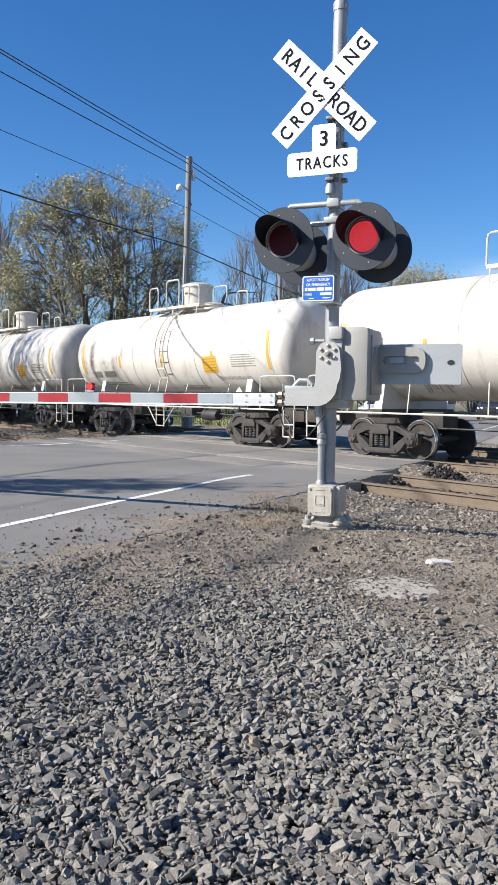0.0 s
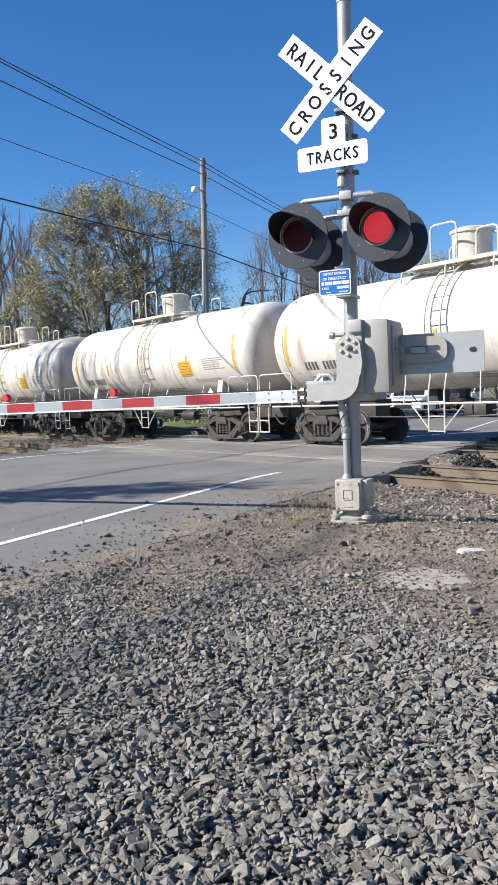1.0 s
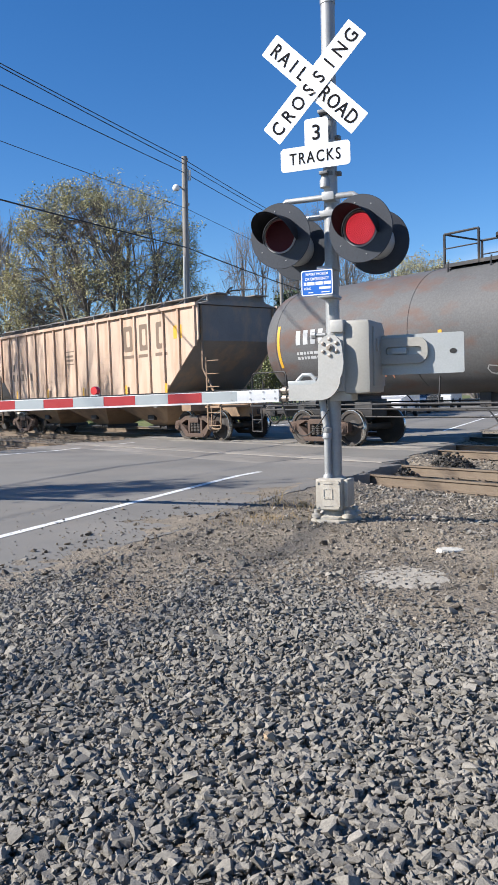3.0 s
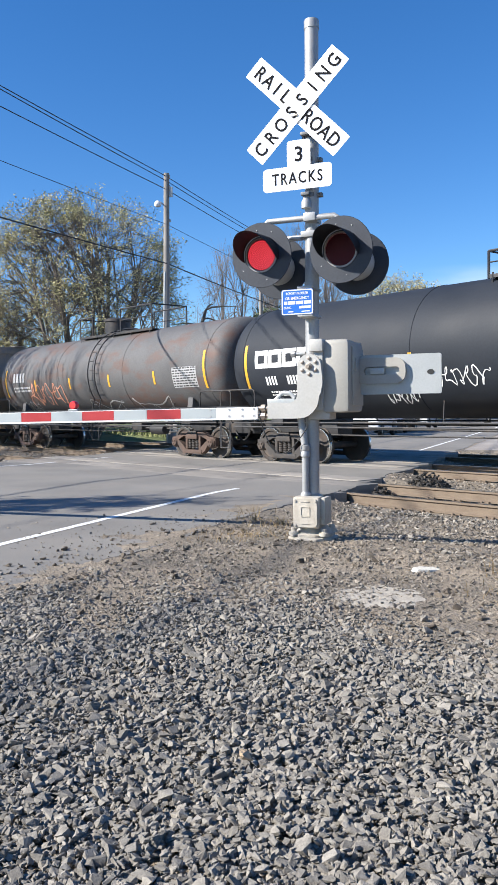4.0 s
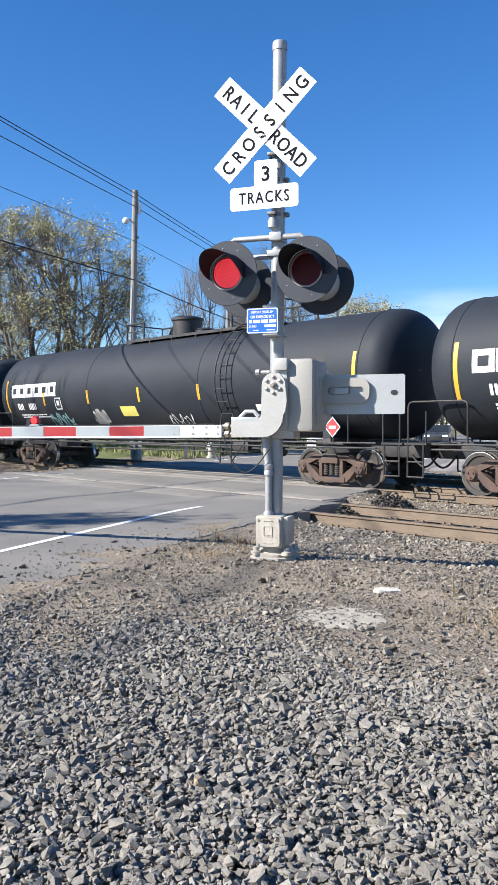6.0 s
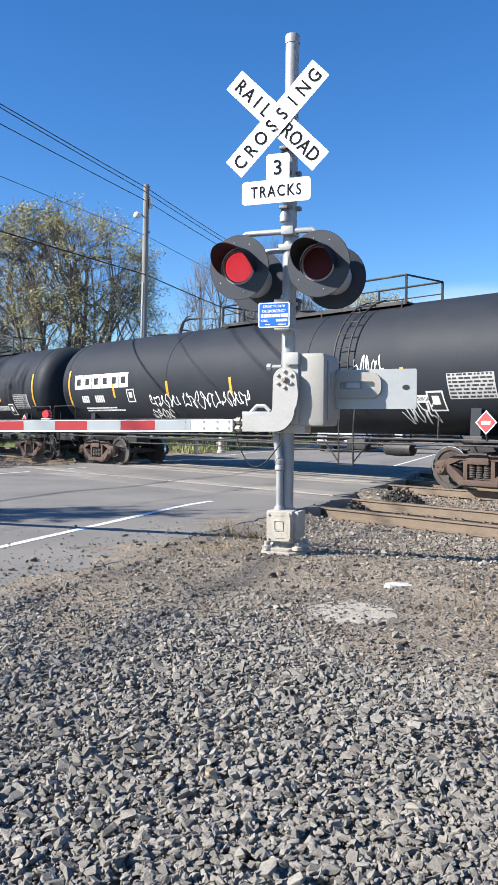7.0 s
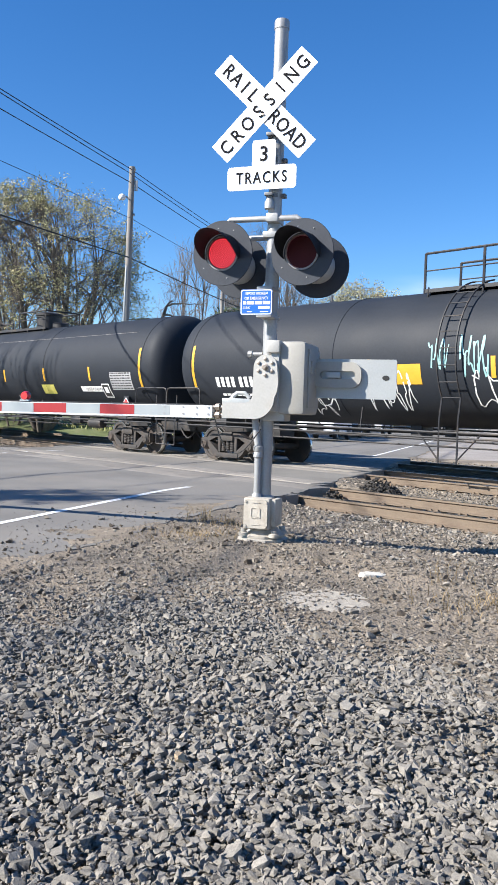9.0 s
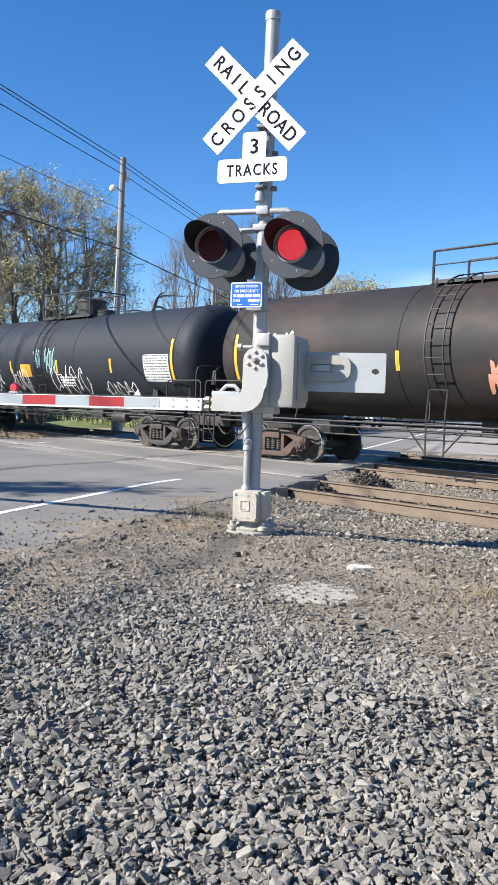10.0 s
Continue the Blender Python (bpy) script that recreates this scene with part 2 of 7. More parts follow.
M["mark_grey"] = mat("mark_grey", (0.40, 0.40, 0.40), 0.6, var=0.1, scale=5, bump=0.0)
M["mark_black"] = mat("mark_black", (0.03, 0.03, 0.03), 0.6, var=0.1, bump=0.0)
M["mark_fade"] = mat("mark_fade", (0.17, 0.12, 0.085), 0.7, var=0.15, bump=0.0)
M["yellow"] = mat("yellow", (0.63, 0.34, 0.03), 0.5, var=0.1, scale=5, bump=0.0)
M["pale_yellow"] = mat("pale_yellow", (0.62, 0.56, 0.13), 0.5, var=0.08, scale=5, bump=0.0)
M["orange"] = mat("orange", (0.55, 0.25, 0.16), 0.6, var=0.1, bump=0.0)
M["teal"] = mat("teal", (0.26, 0.47, 0.47), 0.6, var=0.1, bump=0.0)
M["overpaint"] = mat("overpaint", (0.010, 0.011, 0.013), 0.7, var=0.2, scale=3, bump=0.0)
M["placard_red"] = mat("placard_red", (0.60, 0.05, 0.05), 0.5, var=0.05, bump=0.0)
M["bark"] = mat("bark", (0.135, 0.115, 0.095), 0.95, var=0.3, scale=3, fine=20, bump=0.5, dist=0.03)
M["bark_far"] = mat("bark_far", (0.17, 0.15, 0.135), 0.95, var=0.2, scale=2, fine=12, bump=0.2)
M["leaf"] = mat("leaf", (0.34, 0.31, 0.165), 0.9, spec=0.1, var=0.3, scale=0.6, fine=6, bump=0.0, island=True, objrand=0.28)
M["leaf_green"] = mat("leaf_green", (0.24, 0.25, 0.11), 0.9, spec=0.1, var=0.3, scale=0.6, fine=6, bump=0.0, island=True, objrand=0.4)
M["leaf_pale"] = mat("leaf_pale", (0.29, 0.275, 0.165), 0.9, spec=0.1, var=0.25, scale=0.6, fine=6, bump=0.0, island=True, objrand=0.3)
M["pine"] = mat("pine", (0.05, 0.07, 0.03), 0.7, var=0.3, scale=0.6, fine=6, bump=0.0, island=True, objrand=0.4)
M["grass"] = mat("grass", (0.11, 0.135, 0.045), 0.9, var=0.4, scale=0.5, fine=8, bump=0.4, dist=0.05, dirt=(0.20, 0.17, 0.10), dirt_amt=0.8, dirt_scale=(0.5, 0.5, 0.5))
M["straw"] = mat("straw", (0.31, 0.225, 0.12), 0.9, var=0.3, scale=4, bump=0.0, island=True, objrand=0.35)
M["pole_wood"] = mat("pole_wood", (0.25, 0.235, 0.215), 0.9, var=0.2, scale=2, fine=30, bump=0.4, dist=0.01, dirt=(0.12, 0.10, 0.09), dirt_amt=0.7, dirt_scale=(8, 8, 0.5))
M["wire"] = mat("wire", (0.015, 0.016, 0.02), 0.6, var=0.1, bump=0.0)
M["car_paint"] = mat("car_paint", (0.70, 0.71, 0.72), 0.25, var=0.03, bump=0.0, coat=0.6)
M["car_dark"] = mat("car_dark", (0.05, 0.055, 0.065), 0.25, var=0.03, bump=0.0, coat=0.6)
M["glass"] = mat("glass", (0.02, 0.025, 0.03), 0.08, var=0.02, bump=0.0)


# ---- mesh helpers ----
class Geo:
    """Vertices and faces of one mesh, gathered piece by piece."""
    def __init__(self):
        self.v, self.f, self.cuts = [], [], []

    def cut(self):
        """What follows becomes a part of its own where the mesh is split."""
        self.cuts.append((len(self.v), len(self.f)))

    def split(self):
        if not self.cuts:
            return [self]
        ends, out = self.cuts[1:] + [(len(self.v), len(self.f))], []
        if self.cuts[0] != (0, 0):
            self.cuts.insert(0, (0, 0))
            ends = self.cuts[1:] + [(len(self.v), len(self.f))]
        for (v0, f0), (v1, f1) in zip(self.cuts, ends):
            if f1 > f0:
                g = Geo()
                g.v, g.f = self.v[v0:v1], [tuple(i - v0 for i in f) for f in self.f[f0:f1]]
                out.append(g)
        return out

    def add(self, vs, fs):
        o = len(self.v)
        self.v += [tuple(p) for p in vs]
        self.f += [tuple(i + o for i in f) for f in fs]
        return self

    def box(self, x0, x1, y0, y1, z0, z1, m=None, ch=0.0):
        """A box, its twelve edges chamfered by ch."""
        if ch <= 0:
            vs = [(x, y, z) for x in (x0, x1) for y in (y0, y1) for z in (z0, z1)]
            fs = [(0, 1, 3, 2), (4, 6, 7, 5), (0, 4, 5, 1), (2, 3, 7, 6), (0, 2, 6, 4), (1, 5, 7, 3)]
        else:
            b = bmesh.new()
            bmesh.ops.create_cube(b, size=1.0)
            for q in b.verts:
                q.co = Vector((x0 + (q.co.x + .5) * (x1 - x0), y0 + (q.co.y + .5) * (y1 - y0), z0 + (q.co.z + .5) * (z1 - z0)))
            bmesh.ops.bevel(b, geom=b.edges[:], offset=ch, segments=2, affect="EDGES", profile=0.6)
            b.verts.index_update()
            vs, fs = [q.co.copy() for q in b.verts], [[q.index for q in f.verts] for f in b.faces]
            b.free()
        if m is not None:
            vs = [m @ Vector(p) for p in vs]
        return self.add(vs, fs)

    def tube(self, pts, r, seg=8, cap=True, r1=None):
        """A round bar along pts; r may taper to r1."""
        pts = [Vector(p) for p in pts]
        n = len(pts)
        vs, fs = [], []
        up = Vector((0, 0, 1))
        side = None
        for i, p in enumerate(pts):
            d = (pts[min(i + 1, n - 1)] - pts[max(i - 1, 0)]).normalized()
            if side is None:
                side = d.cross(up if abs(d.z) < 0.95 else Vector((1, 0, 0))).normalized()
            else:
                side = (side - d * side.dot(d)).normalized()
            o = d.cross(side)
            rr = r if r1 is None else r + (r1 - r) * i / (n - 1)
            for k in range(seg):
                a = 2 * math.pi * k / seg
                vs.append(p + (side * math.cos(a) + o * math.sin(a)) * rr)
        for i in range(n - 1):
            for k in range(seg):
                k2 = (k + 1) % seg
                fs.append((i * seg + k, i * seg + k2, (i + 1) * seg + k2, (i + 1) * seg + k))
        if cap:
            fs.append(tuple(range(seg))[::-1])
            fs.append(tuple((n - 1) * seg + k for k in range(seg)))
        return self.add(vs, fs)

    def lathe(self, prof, m=None, seg=24, close=False):
        """Turns (radius, height) pairs round z; m places it."""
        m = m or Matrix()
        vs, fs = [], []
        for r, h in prof:
            for k in range(seg):
                a = 2 * math.pi * k / seg
                vs.append(m @ Vector((r * math.cos(a), r * math.sin(a), h)))
        n = len(prof)
        for i in range(n - 1 + int(close)):
            j = (i + 1) % n
            for k in range(seg):
                k2 = (k + 1) % seg
                fs.append((i * seg + k, i * seg + k2, j * seg + k2, j * seg + k))
        if not close:
            fs.append(tuple(range(seg))[::-1])
            fs.append(tuple((n - 1) * seg + k for k in range(seg)))
        return self.add(vs, fs)

    def slab(self, outline, y0, y1, m=None):
        """An outline in x, z given depth from y0 to y1."""
        n = len(outline)
        vs = [(x, y0, z) for x, z in outline] + [(x, y1, z) for x, z in outline]
        fs = [tuple(range(n)), tuple(range(2 * n - 1, n - 1, -1))] + [(i, n + i, n + (i + 1) % n, (i + 1) % n) for i in range(n)]
        if m is not None:
            vs = [m @ Vector(p) for p in vs]
        return self.add(vs, fs)

    def holed(self, outer, inner, y0, y1):
        """A plate with a hole: two outlines of as many points."""
        n = len(outer)
        vs = [(x, y, z) for y in (y0, y1) for x, z in outer] + [(x, y, z) for y in (y0, y1) for x, z in inner]
        fs = []
        for i in range(n):
            j = (i + 1) % n
            fs += [(i, j, 2 * n + j, 2 * n + i), (n + i, 3 * n + i, 3 * n + j, n + j), (i, n + i, n + j, j), (2 * n + i, 2 * n + j, 3 * n + j, 3 * n + i)]
        return self.add(vs, fs)

    def mesh(self, name, material, smooth=40):
        me = bpy.data.meshes.new(name)
        me.from_pydata([tuple(p) for p in self.v], [], self.f)
        me.validate()
        b = bmesh.new()
        b.from_mesh(me)
        bmesh.ops.recalc_face_normals(b, faces=b.faces[:])
        b.to_mesh(me)
        b.free()
        if smooth:
            me.polygons.foreach_set("use_smooth", [True] * len(me.polygons))
            me.set_sharp_from_angle(angle=radians(smooth))
        me.materials.append(material)
        return me


def rrect(cx, cz, w, h, r, k=4):
    """Outline of a rounded rectangle in x, z."""
    out = []
    for sx_, sz_, a0 in ((1, 1, 0), (-1, 1, 90), (-1, -1, 180), (1, -1, 270)):
        for i in range(k + 1):
            a = radians(a0 + 90 * i / k)
            out.append((cx + sx_ * (w / 2 - r) + r * math.cos(a), cz + sz_ * (h / 2 - r) + r * math.sin(a)))
    return out


def part(name, geo, material, parent=None, label="", smooth=40, at=None):
    """Links one mesh under a thing or a part. geo: a Geo or a ready mesh."""
    me = geo.mesh(name, material, smooth) if isinstance(geo, Geo) else geo
    ob = new(name, me)
    if parent is not None:
        ob.parent = parent
    if at is not None:
        ob.matrix_basis = at
    if label:
        ob["label"] = label
    return ob


def thing(name, label, category, m=None, group="", kind=""):
    ob = tagged(new(name), label, category, group, kind)
    ob.empty_display_size = 0.2
    if m is not None:
        ob.matrix_basis = m
    return ob


def letters(txt, height, depth=0.0, spacing=1.0, bold=0.0):
    """Outlines of built-in letters as (verts, faces) in x, y, centred, capital height given."""
    cu = bpy.data.curves.new("letters", "FONT")
    cu.body, cu.size, cu.align_x, cu.extrude, cu.space_character = txt, 1.0, "CENTER", depth, spacing
    cu.resolution_u, cu.offset = 3, bold
    tmp = bpy.data.objects.new("letters", cu)
    me = bpy.data.meshes.new_from_object(tmp)
    vs = [v.co.copy() for v in me.vertices]
    fs = [tuple(p.vertices) for p in me.polygons]
    top = max(v.y for v in vs)
    k = height / 0.69
    for v in vs:
        v.x, v.y = v.x * k, (v.y - top / 2) * k
    bpy.data.meshes.remove(me)
    bpy.data.objects.remove(tmp)
    bpy.data.curves.remove(cu)
    return vs, fs


# ---- plan: the road runs along ROAD, the tracks along RAIL ----
ROAD_A, RAIL_A = radians(-22.5), radians(39.5)
XS, YS = Vector((math.cos(ROAD_A), math.sin(ROAD_A), 0)), Vector((-math.sin(ROAD_A), math.cos(ROAD_A), 0))
U = Vector((-math.sin(RAIL_A), math.cos(RAIL_A), 0))      # the way the train goes
N = Vector((-U.y, U.x, 0))                                # from the tracks towards the camera's side
EDGE, ASPHALT_R, ASPHALT_L, EDGE_L = -5.14, -3.5, -14.4, -12.95
NEAR_TRACK, TRAIN_TRACK, FAR_TRACK = 10.4, 15.75, 20.2
RAIL_Z = {NEAR_TRACK: -0.08, TRAIN_TRACK: -0.14, FAR_TRACK: -0.16}


def level(d):
    """Height of the road at the distance d towards the tracks."""
    return float(np.interp(d, [7.6, 9.4, 11.4, 15.0, 19.5, 30], [0.0, -0.06, -0.08, -0.14, -0.16, -0.16]))


def ground_z(x, y):
    d, lat = -(x * N.x + y * N.y), x * XS.x + y * XS.y
    side = max(lat - ASPHALT_R, ASPHALT_L - lat)
    off = float(np.interp(side, [-0.7, -0.25], [0, 1]))
    away = float(np.interp(side, [0.2, 1.0], [0, 1]))
    z = level(d) - 0.004
    bed = max(float(np.interp(abs(d - c), [1.3, 2.0], [1, 0])) for c in (NEAR_TRACK, TRAIN_TRACK, FAR_TRACK))
    bed = max(bed, float(np.interp(d, [5.7, 7.6, 11, 21, 23], [0, 0.85, 0.85, 0.85, 0]) * away))
    under = float(np.interp(side, [-1.7, -1.0], [0.10, 0.005]) if side < 0 else np.interp(side, [0.0, 0.35], [0.005, 0.0]))
    z -= 0.195 * bed * off + under
    rough = float(np.interp(side, [-0.25, 0.35], [0, 1]))
    if y > 1.0 and d < 9 and rough > 0:
        z += rough * (0.014 * noise.noise(Vector((x * 1.4, y * 1.4, 3.0))) + 0.010 * noise.noise(Vector((x * 4.5, y * 4.5, 1.0))) + 0.03 * away * noise.noise(Vector((x * 0.5, y * 0.5, 8.0))))
    return z


def plan(lat, lon, z=0.0):
    return XS * lat + YS * lon + Vector((0, 0, z))


def track(s, d, z=0.0):
    return U * s - N * d + Vector((0, 0, z))


# ---- ground ----
def build_ground():
    def axis(lo, hi, fine, far):
        a = list(np.arange(lo, hi + 1e-6, fine))
        step, x = fine, hi
        while x < far:
            step *= 1.25
            x += step
            a.append(x)
        step, x = fine, lo
        while x > -far:
            step *= 1.25
            x -= step
            a.insert(0, x)
        return a
    xs, ys = axis(-5, 9, 0.11, 2500), axis(0, 24, 0.11, 2500)
    g = Geo()
    g.v = [(x, y, ground_z(x, y)) for y in ys for x in xs]
    w = len(xs)
    g.f = [(j * w + i, j * w + i + 1, (j + 1) * w + i + 1, (j + 1) * w + i) for j in range(len(ys) - 1) for i in range(w - 1)]
    ob = part("ground", g, M["soil"], smooth=60)
    tagged(ob, "bare brown dirt and fine gravel beside the crossing", "ground", kind="structure")


def strip(g, lat0, lat1, lons, lift):
    """A strip along the road that follows its height."""
    n = 6
    vs, fs = [], []
    for lon in lons:
        for k in range(n + 1):
            p = plan(lat0 + (lat1 - lat0) * k / n, lon)
            vs.append((p.x, p.y, level(-(p.dot(N))) + lift))
    for i in range(len(lons) - 1):
        for k in range(n):
            a = i * (n + 1) + k
            fs.append((a, a + 1, a + n + 2, a + n + 1))
    g.add(vs, fs)


def build_road():
    lons = [-80, -40, -20, -8] + list(np.arange(-2, 4, 0.5)) + list(np.arange(4, 16, 0.12)) + list(np.arange(16, 40, 0.5)) + [44, 50, 60, 80, 120, 220]
    g = Geo()
    n = 26
    for lon in lons:
        for k in range(n + 1):
            lat = ASPHALT_L + (ASPHALT_R - ASPHALT_L) * k / n
            if k == n:
                lat += float(np.interp(lon, [10.5, 12.2], [-0.15, 0.05])) + 0.16 * noise.noise(Vector((lon * 1.1, 0, 0))) + 0.20 * noise.noise(Vector((lon * 0.45, 5, 0))) + 0.09 * noise.noise(Vector((lon * 4.1, 2, 0)))
            p = plan(lat, lon)
            g.v.append((p.x, p.y, level(-(p.dot(N)))))
    for i in range(len(lons) - 1):
        for k in range(n):
            a = i * (n + 1) + k
            g.f.append((a, a + 1, a + n + 2, a + n + 1))
    # the broken edge drops to the dirt
    o = len(g.v)
    for i in range(len(lons)):
        x, y, z = g.v[i * (n + 1) + n]
        g.v.append((x + 0.05, y - 0.02, z - 0.2))
    for i in range(len(lons) - 1):
        g.f.append((i * (n + 1) + n, o + i, o + i + 1, (i + 1) * (n + 1) + n))
    tagged(part("road", g, M["asphalt"], smooth=60), "worn grey two-lane asphalt road over the tracks", "road", kind="structure")
    for nm, a, l0, l1 in (("edge_line", EDGE, -40, 15.0 - 2.6), ("edge_line", EDGE_L, -40, 21.5), ("edge_line", EDGE + 0.45, 24.2, 120), ("edge_line", EDGE_L, 33, 120)):
        g = Geo()
        strip(g, a - 0.055, a + 0.055, list(np.arange(l0, l1, 0.5)) + [l1], 0.004)
        tagged(part(nm, g, M["paint_line"]), "worn white painted edge line on the asphalt", "road marking", kind="structure")


def rail_profile():
    half = [(0.0, 0.0), (0.036, 0.0), (0.037, -0.03), (0.010, -0.045), (0.009, -0.135), (0.035, -0.15), (0.070, -0.158), (0.070, -0.172), (0.0, -0.172)]
    return half + [(-x, z) for x, z in half[-2:0:-1]]


def build_rails():
    prof = rail_profile()
    for c in (NEAR_TRACK, TRAIN_TRACK, FAR_TRACK):
        z = RAIL_Z[c]
        for d in (c - 0.75, c + 0.75):
            g, top = Geo(), Geo()
            n = len(prof)
            for s in (-60, 140):
                g.v += [tuple(track(s, d + x, z + h)) for x, h in prof]
            g.f += [(i, (i + 1) % n, n + (i + 1) % n, n + i) for i in range(n)] + [tuple(range(n)), tuple(range(2 * n - 1, n - 1, -1))]
            top.v = [tuple(track(s, d + x, z + 0.003)) for s in (-60, 140) for x in (-0.03, 0.03)]
            top.f = [(0, 1, 3, 2)]
            r = part("rail", g, M["rust_rail"], smooth=30)
            tagged(r, "rusty steel rail on wooden ties", "rail", "rails", "structure")
            part("rail_head", top, M["rail_head"], r, "worn steel running surface")


def in_road(p, margin=0.0):
    lat = p.dot(XS)
    return ASPHALT_L - margin < lat < ASPHALT_R + margin


def build_ties():
    g = Geo().box(-1.3, 1.3, -0.115, 0.115, -0.16, 0.0, ch=0.012)
    tie_mesh = g.mesh("tie", M["tie"])
    gp = Geo().box(-0.17, 0.17, -0.09, 0.09, 0.0, 0.018, ch=0.004)
    for sy in (-0.06, 0.06):
        for sx_ in (-0.1, 0.1):
            gp.box(sx_ - 0.016, sx_ + 0.016, sy - 0.016, sy + 0.016, 0.018, 0.042)
    plate_mesh = gp.mesh("tie_plate", M["rust_rail"])
    rnd = random.Random(4)
    for c in (NEAR_TRACK, TRAIN_TRACK, FAR_TRACK):
        for s in np.arange(-14, 60 if c != NEAR_TRACK else 40, 0.52):
            p = track(s, c)
            ends = (track(s, c - 1.3), track(s, c + 1.3))
            if any(in_road(e, 0.25) for e in ends):
                continue
            z = RAIL_Z[c] - 0.172 - 0.018 + rnd.uniform(-0.008, 0.0)
            t = new("railway_tie", tie_mesh)
            t.matrix_basis = Matrix.Translation((p.x, p.y, z)) @ Matrix.Rotation(RAIL_A + rnd.uniform(-0.01, 0.01), 4, "Z")
            tagged(t, "weathered dark wooden railway tie", "railway tie", "ties under the rails", "structure")
            for k in (-0.75, 0.75):
                q = new("tie_plate", plate_mesh)
                q.parent = t
                q.location = (k, 0, 0.0)


def build_panels():
    """Concrete crossing panels between and beside the rails."""
    rnd = random.Random(9)
    meshes = {}
    for c in (NEAR_TRACK, TRAIN_TRACK, FAR_TRACK):
        z = RAIL_Z[c]
        holder = thing("crossing_surface", "worn concrete panels between the rails of the crossing", "crossing panel", kind="structure")
        for d0, d1 in ((c - 1.5, c - 0.83), (c - 0.66, c + 0.66), (c + 0.83, c + 1.5)):
            mid = (d0 + d1) / 2
            # stretch of the track between the road's two edges
            base = track(0, mid)
            k = U.dot(XS)
            sa, sb = sorted(((ASPHALT_R - base.dot(XS)) / k, (ASPHALT_L - 0.3 - base.dot(XS)) / k))
            n = round((sb - sa) / 2.44)
            ln = (sb - sa) / n
            key = (round(ln, 3), round(d1 - d0, 3))
            if key not in meshes:
                meshes[key] = Geo().box(-ln / 2 + 0.008, ln / 2 - 0.008, -(d1 - d0) / 2, (d1 - d0) / 2, -0.18, 0.0, ch=0.012).mesh("panel", M["concrete"])
            for i in range(n):
                p = track(sa + ln * (i + 0.5), mid, z + 0.014 + rnd.uniform(-0.004, 0.004))
                q = new("panel", meshes[key])
                q.parent = holder
                q.matrix_basis = Matrix.Translation(p) @ Matrix.Rotation(RAIL_A + radians(90), 4, "Z") @ pose(0, 0, 0, rnd.uniform(-0.3, 0.3), 0, 0)


build_ground()
build_road()
build_rails()
build_ties()
build_panels()


def build_dirt_drift():
    """Thin dirt that lies over the asphalt's edge and feathers out on it."""
    g = Geo()
    lats, lons = np.arange(-7.0, -3.0, 0.05), np.arange(1.5, 12.4, 0.06)
    for lon in lons:
        for lat in lats:
            p = plan(lat, lon)
            f = noise.noise(Vector((p.x * 0.9, p.y * 0.9, 11.0))) + 0.6 * noise.noise(Vector((p.x * 3.1, p.y * 3.1, 4.0))) + 0.4 * noise.noise(Vector((p.x * 9.0, p.y * 9.0, 6.0)))
            near = float(np.interp(lon, [3, 6, 9, 12], [0.1, 0.05, 0.0, -0.3]))
            fall = float(np.interp(lat, [-7.0, -5.2, -4.4, -3.95, -3.55, -3.0], [-1.8, -1.3, -0.6, 0.05, 0.75, 0.6]))
            z = level(-(p.dot(N))) + max(-0.03, min(0.012, 0.012 * (f + fall + near - 0.15)))
            k = max(0.0, min(1.0, (lat + 3.75) / 0.5))
            g.v.append((p.x, p.y, z * (1 - k) + (ground_z(p.x, p.y) - 0.03) * k))
    w = len(lats)
    for j in range(len(lons) - 1):
        for i in range(w - 1):
            q = (j * w + i, j * w + i + 1, (j + 1) * w + i + 1, (j + 1) * w + i)
            if lats[i] < -3.25 or g.v[q[0]][2] > -0.01:
                g.f.append(q)
    tagged(part("dirt_drift", g, M["soil"], smooth=60), "thin brown dirt washed over the asphalt edge", "dirt", kind="structure")


build_dirt_drift()


# ---- crossing signal ----
SIGNAL = Vector((0.706, 7.841, 0.0))
SIG = Matrix.Translation(SIGNAL) @ Matrix.Rotation(ROAD_A, 4, "Z")     # local -y faces the traffic


def flat_text(g, txt, height, cx, cz, y, turn=0.0, spacing=1.0, squeeze=1.0):
    """Letters standing in the plane y, read from -y."""
    g.cut()
    vs, fs = letters(txt, height, 0.0015, spacing, 0.007)
    a = radians(turn)
    ca, sa = math.cos(a), math.sin(a)
    g.add([(cx + v.x * squeeze * ca - v.y * sa, y - v.z, cz + v.x * squeeze * sa + v.y * ca) for v in vs], fs)


